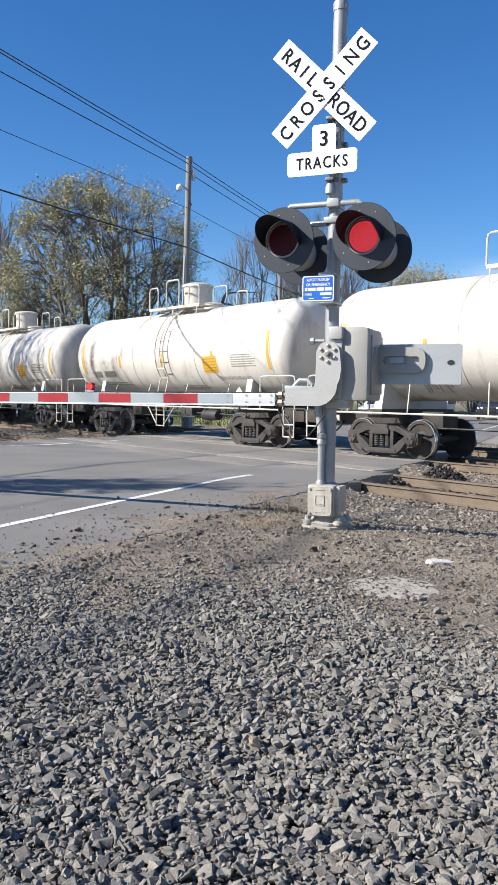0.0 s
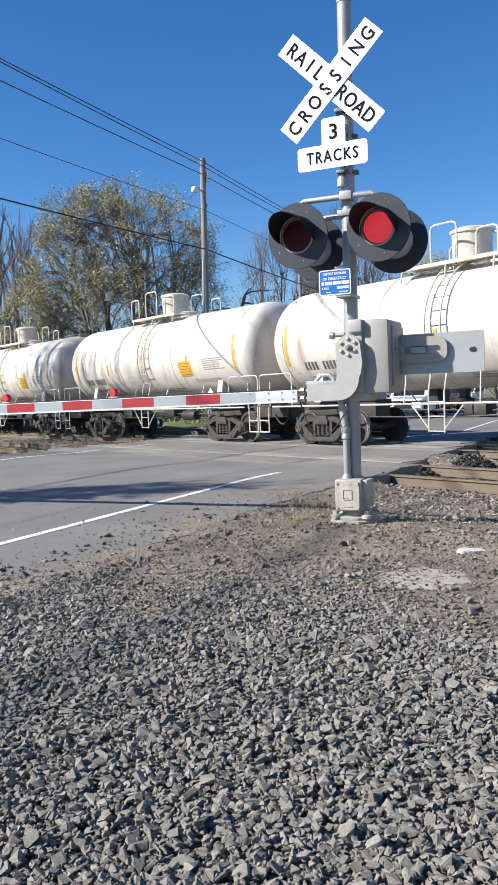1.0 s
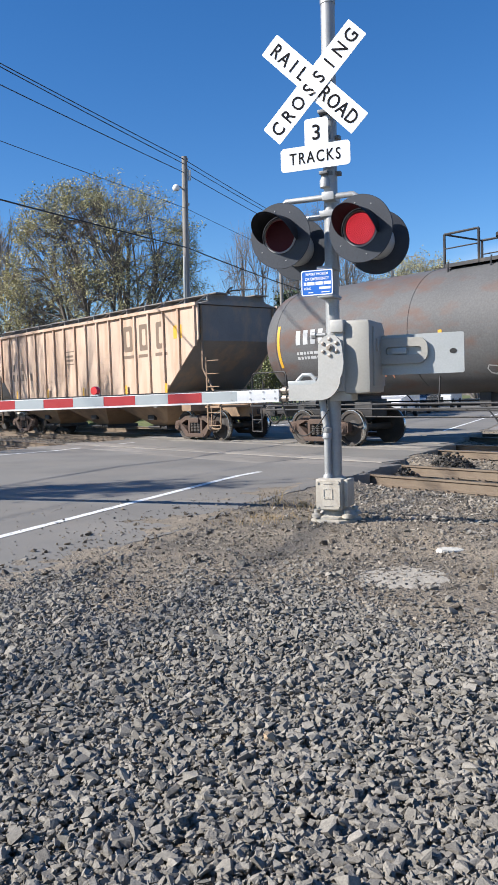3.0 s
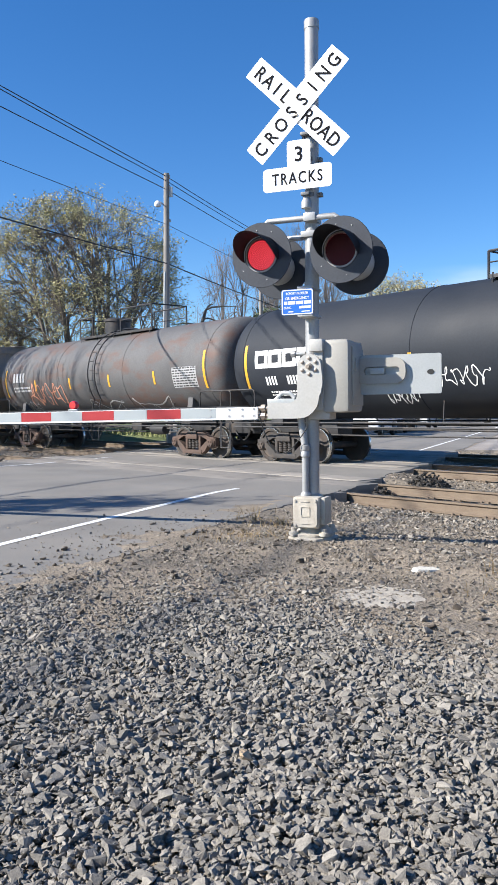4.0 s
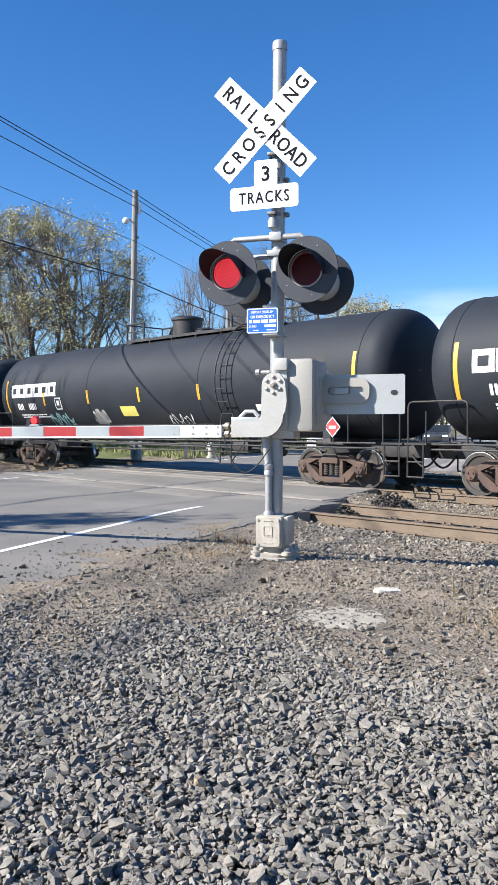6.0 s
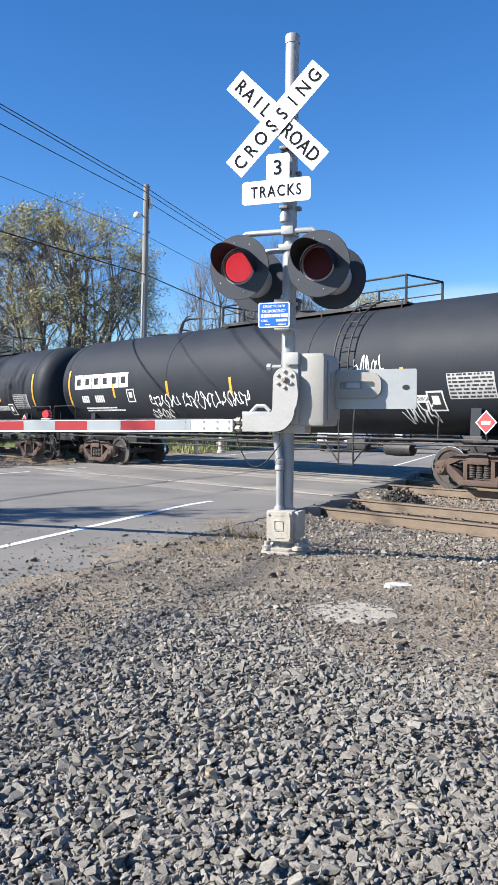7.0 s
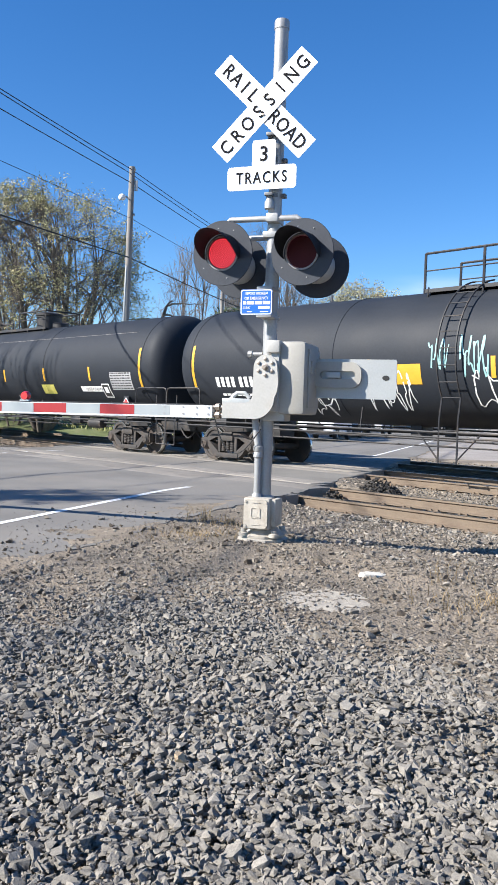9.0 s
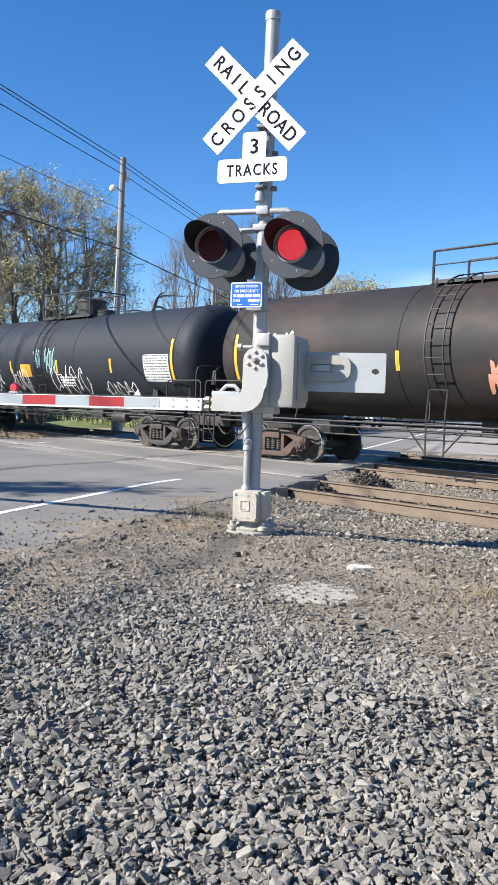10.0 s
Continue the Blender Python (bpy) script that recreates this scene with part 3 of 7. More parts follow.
def build_signal():
    T = thing("crossing_signal", "galvanised railroad crossing signal mast with red flashing lights", "crossing signal", SIG)
    # cast foundation and junction box
    g = Geo()
    for cz, k in ((0.02, 1.0), (0.055, 0.86)):
        g.lathe([(0.001, cz - 0.025), (0.235 * k, cz - 0.025), (0.245 * k, cz - 0.015), (0.245 * k, cz + 0.012), (0.232 * k, cz + 0.02), (0.001, cz + 0.02)], Matrix.Translation((0.0, -0.03, 0)) @ Matrix.Rotation(radians(22.5), 4, "Z") @ Matrix.Diagonal((1, 0.92, 1, 1)), 8)
    for cx in (-0.15, 0.15):
        for cy in (-0.17, 0.11):
            g.lathe([(0.05, 0.0), (0.05, 0.03), (0.03, 0.035), (0.03, 0.07)], Matrix.Translation((cx, cy, 0.06)), 10)
    g.lathe([(0.19, 0.05), (0.17, 0.09), (0.12, 0.14), (0.10, 0.2), (0.095, 0.42), (0.07, 0.44)], Matrix.Translation((0.0, 0.0, 0)), 20)
    part("foundation", g, M["cast_base"], T, "cast base with anchor bolts, paint dirty")
    g = Geo().box(-0.145, 0.115, -0.22, -0.07, 0.13, 0.43, ch=0.022)
    g.box(0.115, 0.16, -0.17, 0.06, 0.16, 0.42, ch=0.01)
    jb = part("junction_box", g, M["cast_base"], T, "pale cast junction box with raised cover")
    g = Geo()
    g.slab(rrect(-0.015, 0.28, 0.23, 0.27, 0.03), -0.236, -0.222)
    g.holed(rrect(-0.015, 0.29, 0.09, 0.10, 0.01), rrect(-0.015, 0.29, 0.078, 0.088, 0.008), -0.242, -0.236)
    for cz in (0.385, 0.255, 0.175):
        g.box(-0.06, 0.03, -0.241, -0.236, cz, cz + 0.007)
    for cx in (-0.115, 0.085):
        for cz in (0.165, 0.395):
            g.lathe([(0.012, 0), (0.012, 0.01)], pose(cx, -0.236, cz, 90), 8)
    part("cover", g, M["cast_base"], jb)
    # mast, cap, conduit
    g = Geo().tube([(-0.012, 0, 0.3), (0.028, 0, 4.88)], 0.066, 28)
    part("mast", g, M["galv"], T)
    g = Geo().lathe([(0.072, 4.86), (0.072, 4.93), (0.066, 4.945), (0.02, 4.95)], Matrix.Translation((0.028, 0, 0)), 28)
    part("cap", g, M["galv"], T)
    g = Geo().tube([(-0.05, -0.1, 0.42), (-0.05, -0.1, 0.9), (-0.075, -0.1, 1.05), (-0.10, -0.09, 1.22)], 0.034, 14)
    g.lathe([(0.034, 0), (0.046, 0.01), (0.046, 0.05), (0.04, 0.06), (0.046, 0.07), (0.046, 0.11), (0.034, 0.12)], Matrix.Translation((-0.05, -0.1, 0.80)), 14)
    g.lathe([(0.05, 0), (0.05, 0.03), (0.036, 0.05)], Matrix.Translation((-0.05, -0.1, 0.42)), 12)
    part("conduit", g, M["galv"], T)
    # crossbuck
    cx, cz = -0.086, 4.118
    for nm, turn, y, txt, label in (("sign_blade", -45, -0.125, ("RAIL", "ROAD"), "white sign blade reading RAILROAD"), ("sign_blade", 45, -0.133, ("CROSSING",), "white sign blade reading CROSSING")):
        m = Matrix.Translation((cx, 0, cz)) @ Matrix.Rotation(radians(-turn), 4, "Y")
        b = part(nm, Geo().slab(rrect(0, 0, 1.219, 0.229, 0.008, 2), y - 0.002, y + 0.002, m), M["sign_white"], T, label)
        g = Geo()
        a = radians(turn)
        if len(txt) == 1:
            chars = [(c, -0.515 + i * 1.03 / 7) for i, c in enumerate(txt[0])]
        else:
            chars = [(c, -0.505 + i * 0.118) for i, c in enumerate(txt[0])] + [(c, 0.15 + i * 0.118) for i, c in enumerate(txt[1])]
        for c, off in chars:
            flat_text(g, c, 0.127, cx + off * math.cos(a), cz + off * math.sin(a), y - 0.004, turn, squeeze=0.84)
        for h in g.split():
            part("letter", h, M["sign_black"], b, smooth=0)
        for o in (-0.085, 0.085):
            part("bolt", Geo().lathe([(0.011, 0), (0.011, 0.008), (0.005, 0.01)], pose(cx, y - 0.002, cz + o, 90), 8), M["bolt"], b)
    # number-of-tracks plate
    tx = -0.092
    out = [(x, z) for x, z in rrect(tx, 3.451, 0.682, 0.222, 0.035)]
    b = part("tracks_sign", Geo().slab(out, -0.128, -0.123), M["sign_white"], T, "white plate reading 3 TRACKS")
    part("number_plate", Geo().slab(rrect(tx + 0.018, 3.672, 0.232, 0.262, 0.03), -0.1275, -0.1235), M["sign_white"], b)
    g = Geo()
    flat_text(g, "TRACKS", 0.105, tx, 3.455, -0.130, spacing=1.24, squeeze=0.77)
    flat_text(g, "3", 0.135, tx + 0.018, 3.675, -0.130)
    for h in g.split():
        part("lettering", h, M["sign_black"], b, "black lettering", smooth=0)
    # band clamps
    for z in (4.03, 3.86, 3.63, 3.30):
        g = Geo().lathe([(0.069, -0.022), (0.075, -0.02), (0.075, 0.02), (0.069, 0.022)], Matrix.Translation((0, 0, z)), 24, close=True)
        g.box(-0.06, 0.02, -0.122, -0.06, z - 0.014, z + 0.014, ch=0.004)
        g.box(0.06, 0.12, -0.03, 0.03, z - 0.018, z + 0.018, ch=0.004)
        g.tube([(0.09, -0.05, z), (0.09, 0.05, z)], 0.008, 6)
        part("clamp", g, M["clamp"], T)
    # crossarms that carry the lights
    g = Geo().tube([(-0.45, -0.10, 3.02), (-0.40, -0.10, 3.07), (0.26, -0.10, 3.07), (0.31, -0.10, 3.03)], 0.028, 12)
    g.box(-0.035, 0.085, -0.14, 0.08, 3.035, 3.115, ch=0.012)
    part("crossarm", g, M["galv"], T)
    g = Geo().tube([(-0.42, 0.08, 2.86), (-0.38, 0.08, 2.93), (0.45, 0.08, 2.93), (0.49, 0.08, 2.88)], 0.028, 12)
    g.box(-0.08, 0.08, -0.08, 0.12, 2.90, 2.96, ch=0.012)
    g.lathe([(0.05, 0.0), (0.05, 0.06), (0.03, 0.10), (0.012, 0.14)], pose(-0.02, -0.066, 3.17), 12)
    part("crossarm", g, M["galv"], T)

    def light(cx, cy, cz, yaw, front):
        """One flashing light: background disc, housing, hood, lens rim, and the board of LEDs that turns inside."""
        m = pose(cx, cy, cz, 3 if front else -3, 0, yaw)
        L = part("flashing_light", Geo().lathe([(0.30, -0.004), (0.304, 0.0), (0.30, 0.004), (0.16, 0.004), (0.16, -0.004)], pose(0, 0, 0, 90), 48, close=True), M["matte_black"], T,
                 "black round background of a flashing light", at=m)
        g = Geo().lathe([(0.165, 0.0), (0.17, 0.03), (0.17, 0.10), (0.14, 0.17), (0.06, 0.21), (0.0, 0.215)], pose(0, 0, 0, -90), 32)
        g.f = g.f[:-2]
        part("housing", g, M["steel_grey"], L)
        part("lens_rim", Geo().lathe([(0.147, 0.0), (0.162, 0.0), (0.162, 0.012), (0.147, 0.012)], pose(0, -0.004, 0, 90), 40, close=True), M["lens_rim"], L)
        # hood: an open tube, longer on top, that hangs a little
        g = Geo()
        seg, rad = 36, 0.182
        for ring, (k, rr) in enumerate(((0, rad), (1, rad + 0.004), (1, rad + 0.001), (0, rad - 0.003))):
            for i in range(seg + 1):
                a = radians(-18 + 216 * i / seg)
                ln = 0.37 * max(0.0, (math.sin(a) + 0.31) / 1.31) ** 0.62 + 0.008
                g.v.append((rr * math.cos(a), -(0.008 + k * ln), rr * math.sin(a) - k * ln * 0.02))
        w = seg + 1
        for r in range(4):
            for i in range(seg):
                g.f.append((r * w + i, r * w + i + 1, ((r + 1) % 4) * w + i + 1, ((r + 1) % 4) * w + i))
        part("hood", g, M["hood_black"], L, "black sun hood")
        me = Geo().lathe([(0.0055, 0), (0.0055, 0.005)], pose(0, 0, 0, 90), 8).mesh("screw", M["galv"])
        for a in (62, 100, 215, 282):
            part("screw", me, None, L, at=pose(0.235 * math.cos(radians(a)), -0.004, 0.235 * math.sin(radians(a))))
        if not front:
            part("lens", Geo().lathe([(0.147, 0.0), (0.12, 0.012), (0.0001, 0.02)], pose(0, 0.0, 0, 90), 32), M["led_off"], L)
            return None
        disc = Geo().lathe([(0.1445, -0.004), (0.1445, 0.004)], pose(0, 0, 0, 90), 40)
        n0 = len(disc.f)
        disc.lathe([(0.140, 0.0), (0.140, 0.0015)], pose(0, -0.0045, 0, 90), 40)
        n1 = len(disc.f)
        for ring in range(0, 9):
            cnt = 1 if ring == 0 else ring * 6
            for i in range(cnt):
                a = 2 * math.pi * i / cnt + ring * 0.3
                r = ring * 0.0162
                disc.lathe([(0.0052, 0.0), (0.004, 0.003), (0.0015, 0.004)], pose(r * math.cos(a), -0.006, r * math.sin(a), 90), 6)
        me = disc.mesh("led_board", M["led_off"])
        me.materials.append(M["led_field"])
        me.materials.append(M["led_on"])
        me.polygons.foreach_set("material_index", [0 if k < n0 else 1 if k < n1 else 2 for k in range(len(me.polygons))])
        B = part("led_board", me, None, L, "round board of glowing red LEDs, dark on its back", at=pose(0, 0.0, 0))
        return B
    boards = (light(-0.407, -0.27, 2.724, -3, True), light(0.366, -0.27, 2.714, -5, True))
    light(-0.40, 0.22, 2.675, 178, False)
    light(0.40, 0.22, 2.665, 184, False)
    for x, y, z in ((-0.45, -0.1, 2.95), (0.31, -0.1, 2.95), (-0.40, 0.1, 2.86), (0.47, 0.1, 2.86)):
        part("bracket", Geo().tube([(x, y, z + 0.06), (x, y, z - 0.05)], 0.03, 10), M["galv"], T)
    # blue notice
    b = part("notice", Geo().slab(rrect(-0.111, 2.276, 0.312, 0.238, 0.02), -0.225, -0.220), M["sign_blue"], T, "blue emergency notice with white writing", at=Matrix.Translation((0.038, 0, -0.006)))
    g = Geo().holed(rrect(-0.111, 2.276, 0.306, 0.232, 0.018), rrect(-0.111, 2.276, 0.288, 0.214, 0.014), -0.227, -0.225)
    flat_text(g, "REPORT PROBLEM", 0.023, -0.111, 2.357, -0.2265, squeeze=0.80)
    flat_text(g, "OR EMERGENCY", 0.026, -0.111, 2.313, -0.2265, squeeze=0.84)
    flat_text(g, "X-ING", 0.022, -0.205, 2.225, -0.2265, squeeze=0.8)
    for x0, x1, z0, z1 in ((-0.24, -0.215, 2.255, 2.285), (-0.205, -0.135, 2.255, 2.285), (-0.125, -0.055, 2.255, 2.285), (-0.045, 0.025, 2.255, 2.285), (-0.09, 0.02, 2.214, 2.237), (-0.20, -0.15, 2.183, 2.191), (-0.07, 0.01, 2.183, 2.191)):
        g.cut()
        g.box(x0, x1, -0.2265, -0.225, z0, z1)
    for h in g.split():
        part("lettering", h, M["mark_white"], b, "white writing", smooth=0)
    for z in (2.145, 2.405):
        part("clamp", Geo().box(-0.075, 0.075, -0.22, 0.08, z - 0.014, z + 0.014, ch=0.006), M["galv"], T)
    return T, boards


def build_gate():
    G = thing("crossing_gate", "lowered gate with red and white striped arm, grey drive box", "crossing gate", SIG)
    # drive box
    g = Geo().box(0.13, 0.395, -0.14, 0.43, 1.225, 1.915, ch=0.045)
    part("drive_box", g, M["box_grey"], G, "grey metal drive housing")
    g = Geo().box(0.395, 0.412, -0.04, 0.37, 1.29, 1.85, ch=0.008)
    g.box(0.412, 0.43, 0.02, 0.06, 1.62, 1.74, ch=0.004)
    part("door", g, M["box_grey"], G, "hinged service door")
    g = Geo().box(0.03, 0.16, -0.2, 0.10, 1.80, 1.92, ch=0.02).box(-0.02, 0.20, -0.10, 0.12, 1.16, 1.27, ch=0.015)
    g.box(0.06, 0.15, -0.16, 0.12, 1.25, 1.85, ch=0.01)
    part("mount", g, M["alu_paint"], G)
    g = Geo().tube([(-0.14, -0.12, 1.79), (-0.03, -0.12, 1.79)], 0.022, 10).tube([(-0.17, -0.12, 1.79), (-0.13, -0.12, 1.79)], 0.034, 8)
    part("pivot_bolt", g, M["galv"], G)
    # arm support: a curved cast plate
    out = []
    for a in range(180, -1, -15):
        out.append((0.035 + 0.115 * math.cos(radians(a)), 1.665 + 0.115 * math.sin(radians(a))))
    out += [(0.165, 1.52), (0.15, 1.42)]
    for a in range(0, -91, -15):
        out.append((-0.07 + 0.20 * math.cos(radians(a)), 1.38 + 0.205 * math.sin(radians(a))))
    out += [(-0.385, 1.175), (-0.385, 1.325), (-0.16, 1.325)]
    for a in range(-90, 1, 30):
        out.append((-0.16 + 0.075 * math.cos(radians(a)), 1.40 + 0.075 * math.sin(radians(a))))
    g = Geo().slab(out, -0.225, -0.195)
    part("arm_support", g, M["alu_paint"], G, "scuffed pale cast arm support")
    g = Geo().slab(out, -0.02, 0.01, pose(0.0, 0.0, 0.0))
    part("arm_support", g, M["alu_paint"], G)
    g = Geo().box(-0.40, -0.12, -0.195, -0.02, 1.32, 1.365, ch=0.006).box(-0.385, -0.1, -0.195, -0.02, 1.18, 1.21, ch=0.006)
    g.tube([(-0.34, -0.1, 1.36), (-0.28, -0.1, 1.42), (-0.2, -0.1, 1.42), (-0.15, -0.1, 1.37)], 0.02, 8)
    part("shear_bracket", g, M["steel_grey"], G)
    me = Geo().lathe([(0.017, 0), (0.017, 0.014), (0.008, 0.018)], pose(0, 0, 0, 90), 6).mesh("bolt", M["bolt"])
    for k in range(6):
        a = radians(60 * k + 30)
        part("bolt", me, None, G, at=pose(0.035 + 0.075 * math.cos(a), -0.225, 1.665 + 0.075 * math.sin(a)))
    g = Geo()
    g.lathe([(0.032, 0), (0.032, 0.016), (0.018, 0.02), (0.018, 0.045)], pose(0.035, -0.225, 1.665, 90), 10)
    part("bolt", g, M["bolt"], G)
    # counterweight plates
    g = Geo().slab(rrect(0.765, 1.585, 0.85, 0.38, 0.02), 0.25, 0.272)
    part("counterweight_arm", g, M["steel_grey"], G, "grey steel counterweight plate")
    g = Geo().holed(rrect(0.61, 1.62, 0.50, 0.25, 0.10, 6), rrect(0.63, 1.62, 0.34, 0.075, 0.03, 6), 0.205, 0.248)
    part("counterweight", g, M["box_grey"], G)
    part("slot_block", Geo().box(0.52, 0.66, 0.20, 0.246, 1.59, 1.65, ch=0.006), M["steel_grey"], G)
    # the hole is uncut: a flat dark disc paints its shade on the plate
    part("hole", Geo().lathe([(0.034, 0), (0.034, 0.003), (0.001, 0.003)], pose(1.09, 0.249, 1.60, 90) @ Matrix.Diagonal((1, 0.72, 1, 1)), 16), M["rubber"], G, "flat dark oval disc in place of a hole")
    # the arm: a channel with reflective stripes
    drop = 0.008
    A = part("gate_arm", Geo().box(-9.2, -0.5, -0.035, 0.035, -0.055, 0.055, ch=0.006).box(-9.2, -0.5, -0.045, 0.045, -0.066, -0.054), M["arm_white"], G, "long white gate arm with stripes",
             at=Matrix.Translation((0, -0.15, 1.236)) @ Matrix.Translation((-0.5, 0, 0)) @ Matrix.Rotation(-drop, 4, "Y") @ Matrix.Translation((0.5, 0, 0)))
    k, x = 0, -0.942
    while x > -8.8:
        g = Geo().box(x - 0.382, x, -0.0375, -0.0352, -0.047, 0.049)
        part("stripe", g, M["arm_red" if k % 2 else "arm_sheet"], A, "red reflective stripe" if k % 2 else "pale reflective stripe")
        x -= 0.3855
        k += 1
    me = Geo().lathe([(0.01, 0), (0.01, 0.006)], pose(0, 0, 0, 90), 8).mesh("bolt", M["galv"])
    for xx in (-0.54, -0.66, -0.80, -1.0):
        for zz in (-0.03, 0.035):
            part("bolt", me, None, A, at=pose(xx, -0.035, zz))
    g = Geo()
    for zz in (0.04, -0.035):
        g.tube([(-0.50, 0, zz), (-0.36, 0, zz)], 0.022, 10).tube([(-0.47, 0, zz), (-0.43, 0, zz)], 0.038, 8)
    part("hinge", g, M["bolt"], A)
    for xx in (-2.60, -4.05):
        g = Geo().lathe([(0.040, -0.035), (0.048, -0.015), (0.048, 0.015), (0.040, 0.035)], pose(xx, 0, 0.118, 90), 20)
        lm = part("arm_lamp", g, M["lamp_red"], A, "small red gate-arm lamp")
        part("lamp_base", Geo().box(xx - 0.055, xx + 0.055, -0.035, 0.035, 0.06, 0.078, ch=0.006).box(xx - 0.02, xx + 0.02, -0.02, 0.02, 0.07, 0.10), M["steel_grey"], A)
    # lamp cable that hangs from the arm's hinge
    pts = []
    for i in range(15):
        f = i / 14
        pts.append((-0.48 + 0.47 * f, -0.17, 1.18 - 0.30 * math.sin(math.pi * f ** 0.8) - 0.10 * f))
    part("cable", Geo().tube(pts, 0.006, 6), M["rubber"], G)
    g = Geo().tube([(x, -0.15, 1.236 + 0.066 + (x + 0.5) * 0.008 - 0.004) for x in np.arange(-0.6, -4.1, -0.4)], 0.007, 5)
    part("cable", g, M["rubber"], G)


signal, led_boards = build_signal()
build_gate()


# ---- the train ----
SPEED = 15.50
CAR_TURN = Matrix.Rotation(RAIL_A + radians(90), 4, "Z")     # x ahead, y towards the near side
cars, wheelsets = [], []
cache = {}


def once(key, make):
    if key not in cache:
        cache[key] = make()
    return cache[key]


def side_frame():
    """One cast side frame of a truck with its spring nest, in x, z."""
    g = Geo()
    chord = [(-1.02, 0.61), (-0.78, 0.64), (-0.48, 0.77), (0.48, 0.77), (0.78, 0.64), (1.02, 0.61), (1.02, 0.50), (0.76, 0.51), (0.45, 0.64), (-0.45, 0.64), (-0.76, 0.51), (-1.02, 0.50)]
    g.slab(chord, -0.08, 0.09)
    for sx_ in (-1, 1):
        leg = [(sx_ * x, z) for x, z in ((0.86, 0.53), (0.70, 0.53), (0.34, 0.27), (0.30, 0.13), (0.46, 0.13), (0.60, 0.22))]
        g.slab(leg if sx_ > 0 else leg[::-1], -0.07, 0.10)
        jaw = [(sx_ * x, z) for x, z in ((1.07, 0.60), (0.72, 0.60), (0.72, 0.36), (0.80, 0.34), (0.80, 0.50), (0.98, 0.50), (0.98, 0.34), (1.07, 0.36))]
        g.slab(jaw if sx_ > 0 else jaw[::-1], -0.07, 0.07)
    g.box(-0.46, 0.46, -0.09, 0.12, 0.12, 0.24, ch=0.02)
    for sx_ in (-1, 1):
        g.box(sx_ * 0.32 - 0.05, sx_ * 0.32 + 0.05, -0.08, 0.08, 0.22, 0.70, ch=0.012)
        g.lathe([(0.16, -0.06), (0.16, 0.09), (0.12, 0.13), (0.11, 0.15)], pose(sx_ * 0.89, 0, 0.457, -90), 14)
        for k in range(3):
            a = radians(120 * k + 30)
            g.lathe([(0.022, 0), (0.022, 0.02)], pose(sx_ * 0.89 + 0.065 * math.cos(a), 0.15, 0.457 + 0.065 * math.sin(a), -90), 6)
    g.box(-0.26, 0.26, -0.06, 0.14, 0.56, 0.70, ch=0.02)
    return g


def springs():
    g = Geo()
    for cx in (-0.17, 0.0, 0.17):
        prof = []
        for i in range(13):
            prof.append((0.075 if i % 2 else 0.058, 0.275 + i * 0.0235))
        g.lathe(prof, Matrix.Translation((cx, 0.03, 0)), 12)
    return g


def wheel_pair():
    g = Geo()
    for sy in (-1, 1):
        m = pose(0, sy * 0.72, 0, -90 * sy)
        g.lathe([(0.485, -0.05), (0.485, -0.025), (0.46, -0.015), (0.452, 0.07), (0.44, 0.072), (0.37, 0.06), (0.35, 0.03), (0.20, 0.0), (0.15, 0.05), (0.10, 0.055), (0.09, -0.06), (0.35, -0.05), (0.40, -0.06)], m, 32, close=True)
    g.tube([(0, -1.0, 0), (0, 1.0, 0)], 0.085, 12)
    return g


def wheel_mesh():
    """Axle and wheels, with bright worn treads."""
    g = wheel_pair()
    n = len(g.f)
    for sy in (-1, 1):
        m = pose(0, sy * 0.72, 0, -90 * sy)
        g.lathe([(0.4535, 0.0715), (0.456, 0.06), (0.462, -0.013), (0.4585, -0.013), (0.44, 0.0735)], m, 32, close=True)
    me = g.mesh("wheelset", M["truck"])
    me.materials.append(M["tread"])
    me.polygons.foreach_set("material_index", [int(k >= n) for k in range(len(me.polygons))])
    return me


def truck(car, x, rust=False):
    frame_mat = M["truck_rust" if rust else "truck"]
    T = part("truck", once(("bolster",), lambda: Geo().box(-0.22, 0.22, -1.15, 1.15, 0.58, 0.80, ch=0.03).lathe([(0.25, 0.80), (0.25, 0.95)], None, 16).mesh("truck", M["truck"])), None, car, "cast steel truck under the car", at=pose(x, 0, 0))
    for sy in (1, -1):
        key = ("sf", rust)
        me = once(key, lambda: side_frame().mesh("side_frame", frame_mat))
        part("side_frame", me, None, T, at=pose(0, 1.02 * sy, 0, 0, 0, 0 if sy > 0 else 180))
        part("spring", once(("spring",), lambda: springs().mesh("spring", M["truck"])), None, T, at=pose(0, 1.02 * sy, 0, 0, 0, 0 if sy > 0 else 180))
    for wx in (-0.89, 0.89):
        w = part("wheelset", once(("ws",), wheel_mesh), None, T, at=pose(wx, 0, 0.457))
        wheelsets.append((w, car, x + wx))
    part("brake_beam", once(("bb",), lambda: Geo().box(-0.32, -0.26, -0.85, 0.85, 0.36, 0.44).box(0.26, 0.32, -0.85, 0.85, 0.36, 0.44).mesh("brake_beam", M["truck"])), None, T)


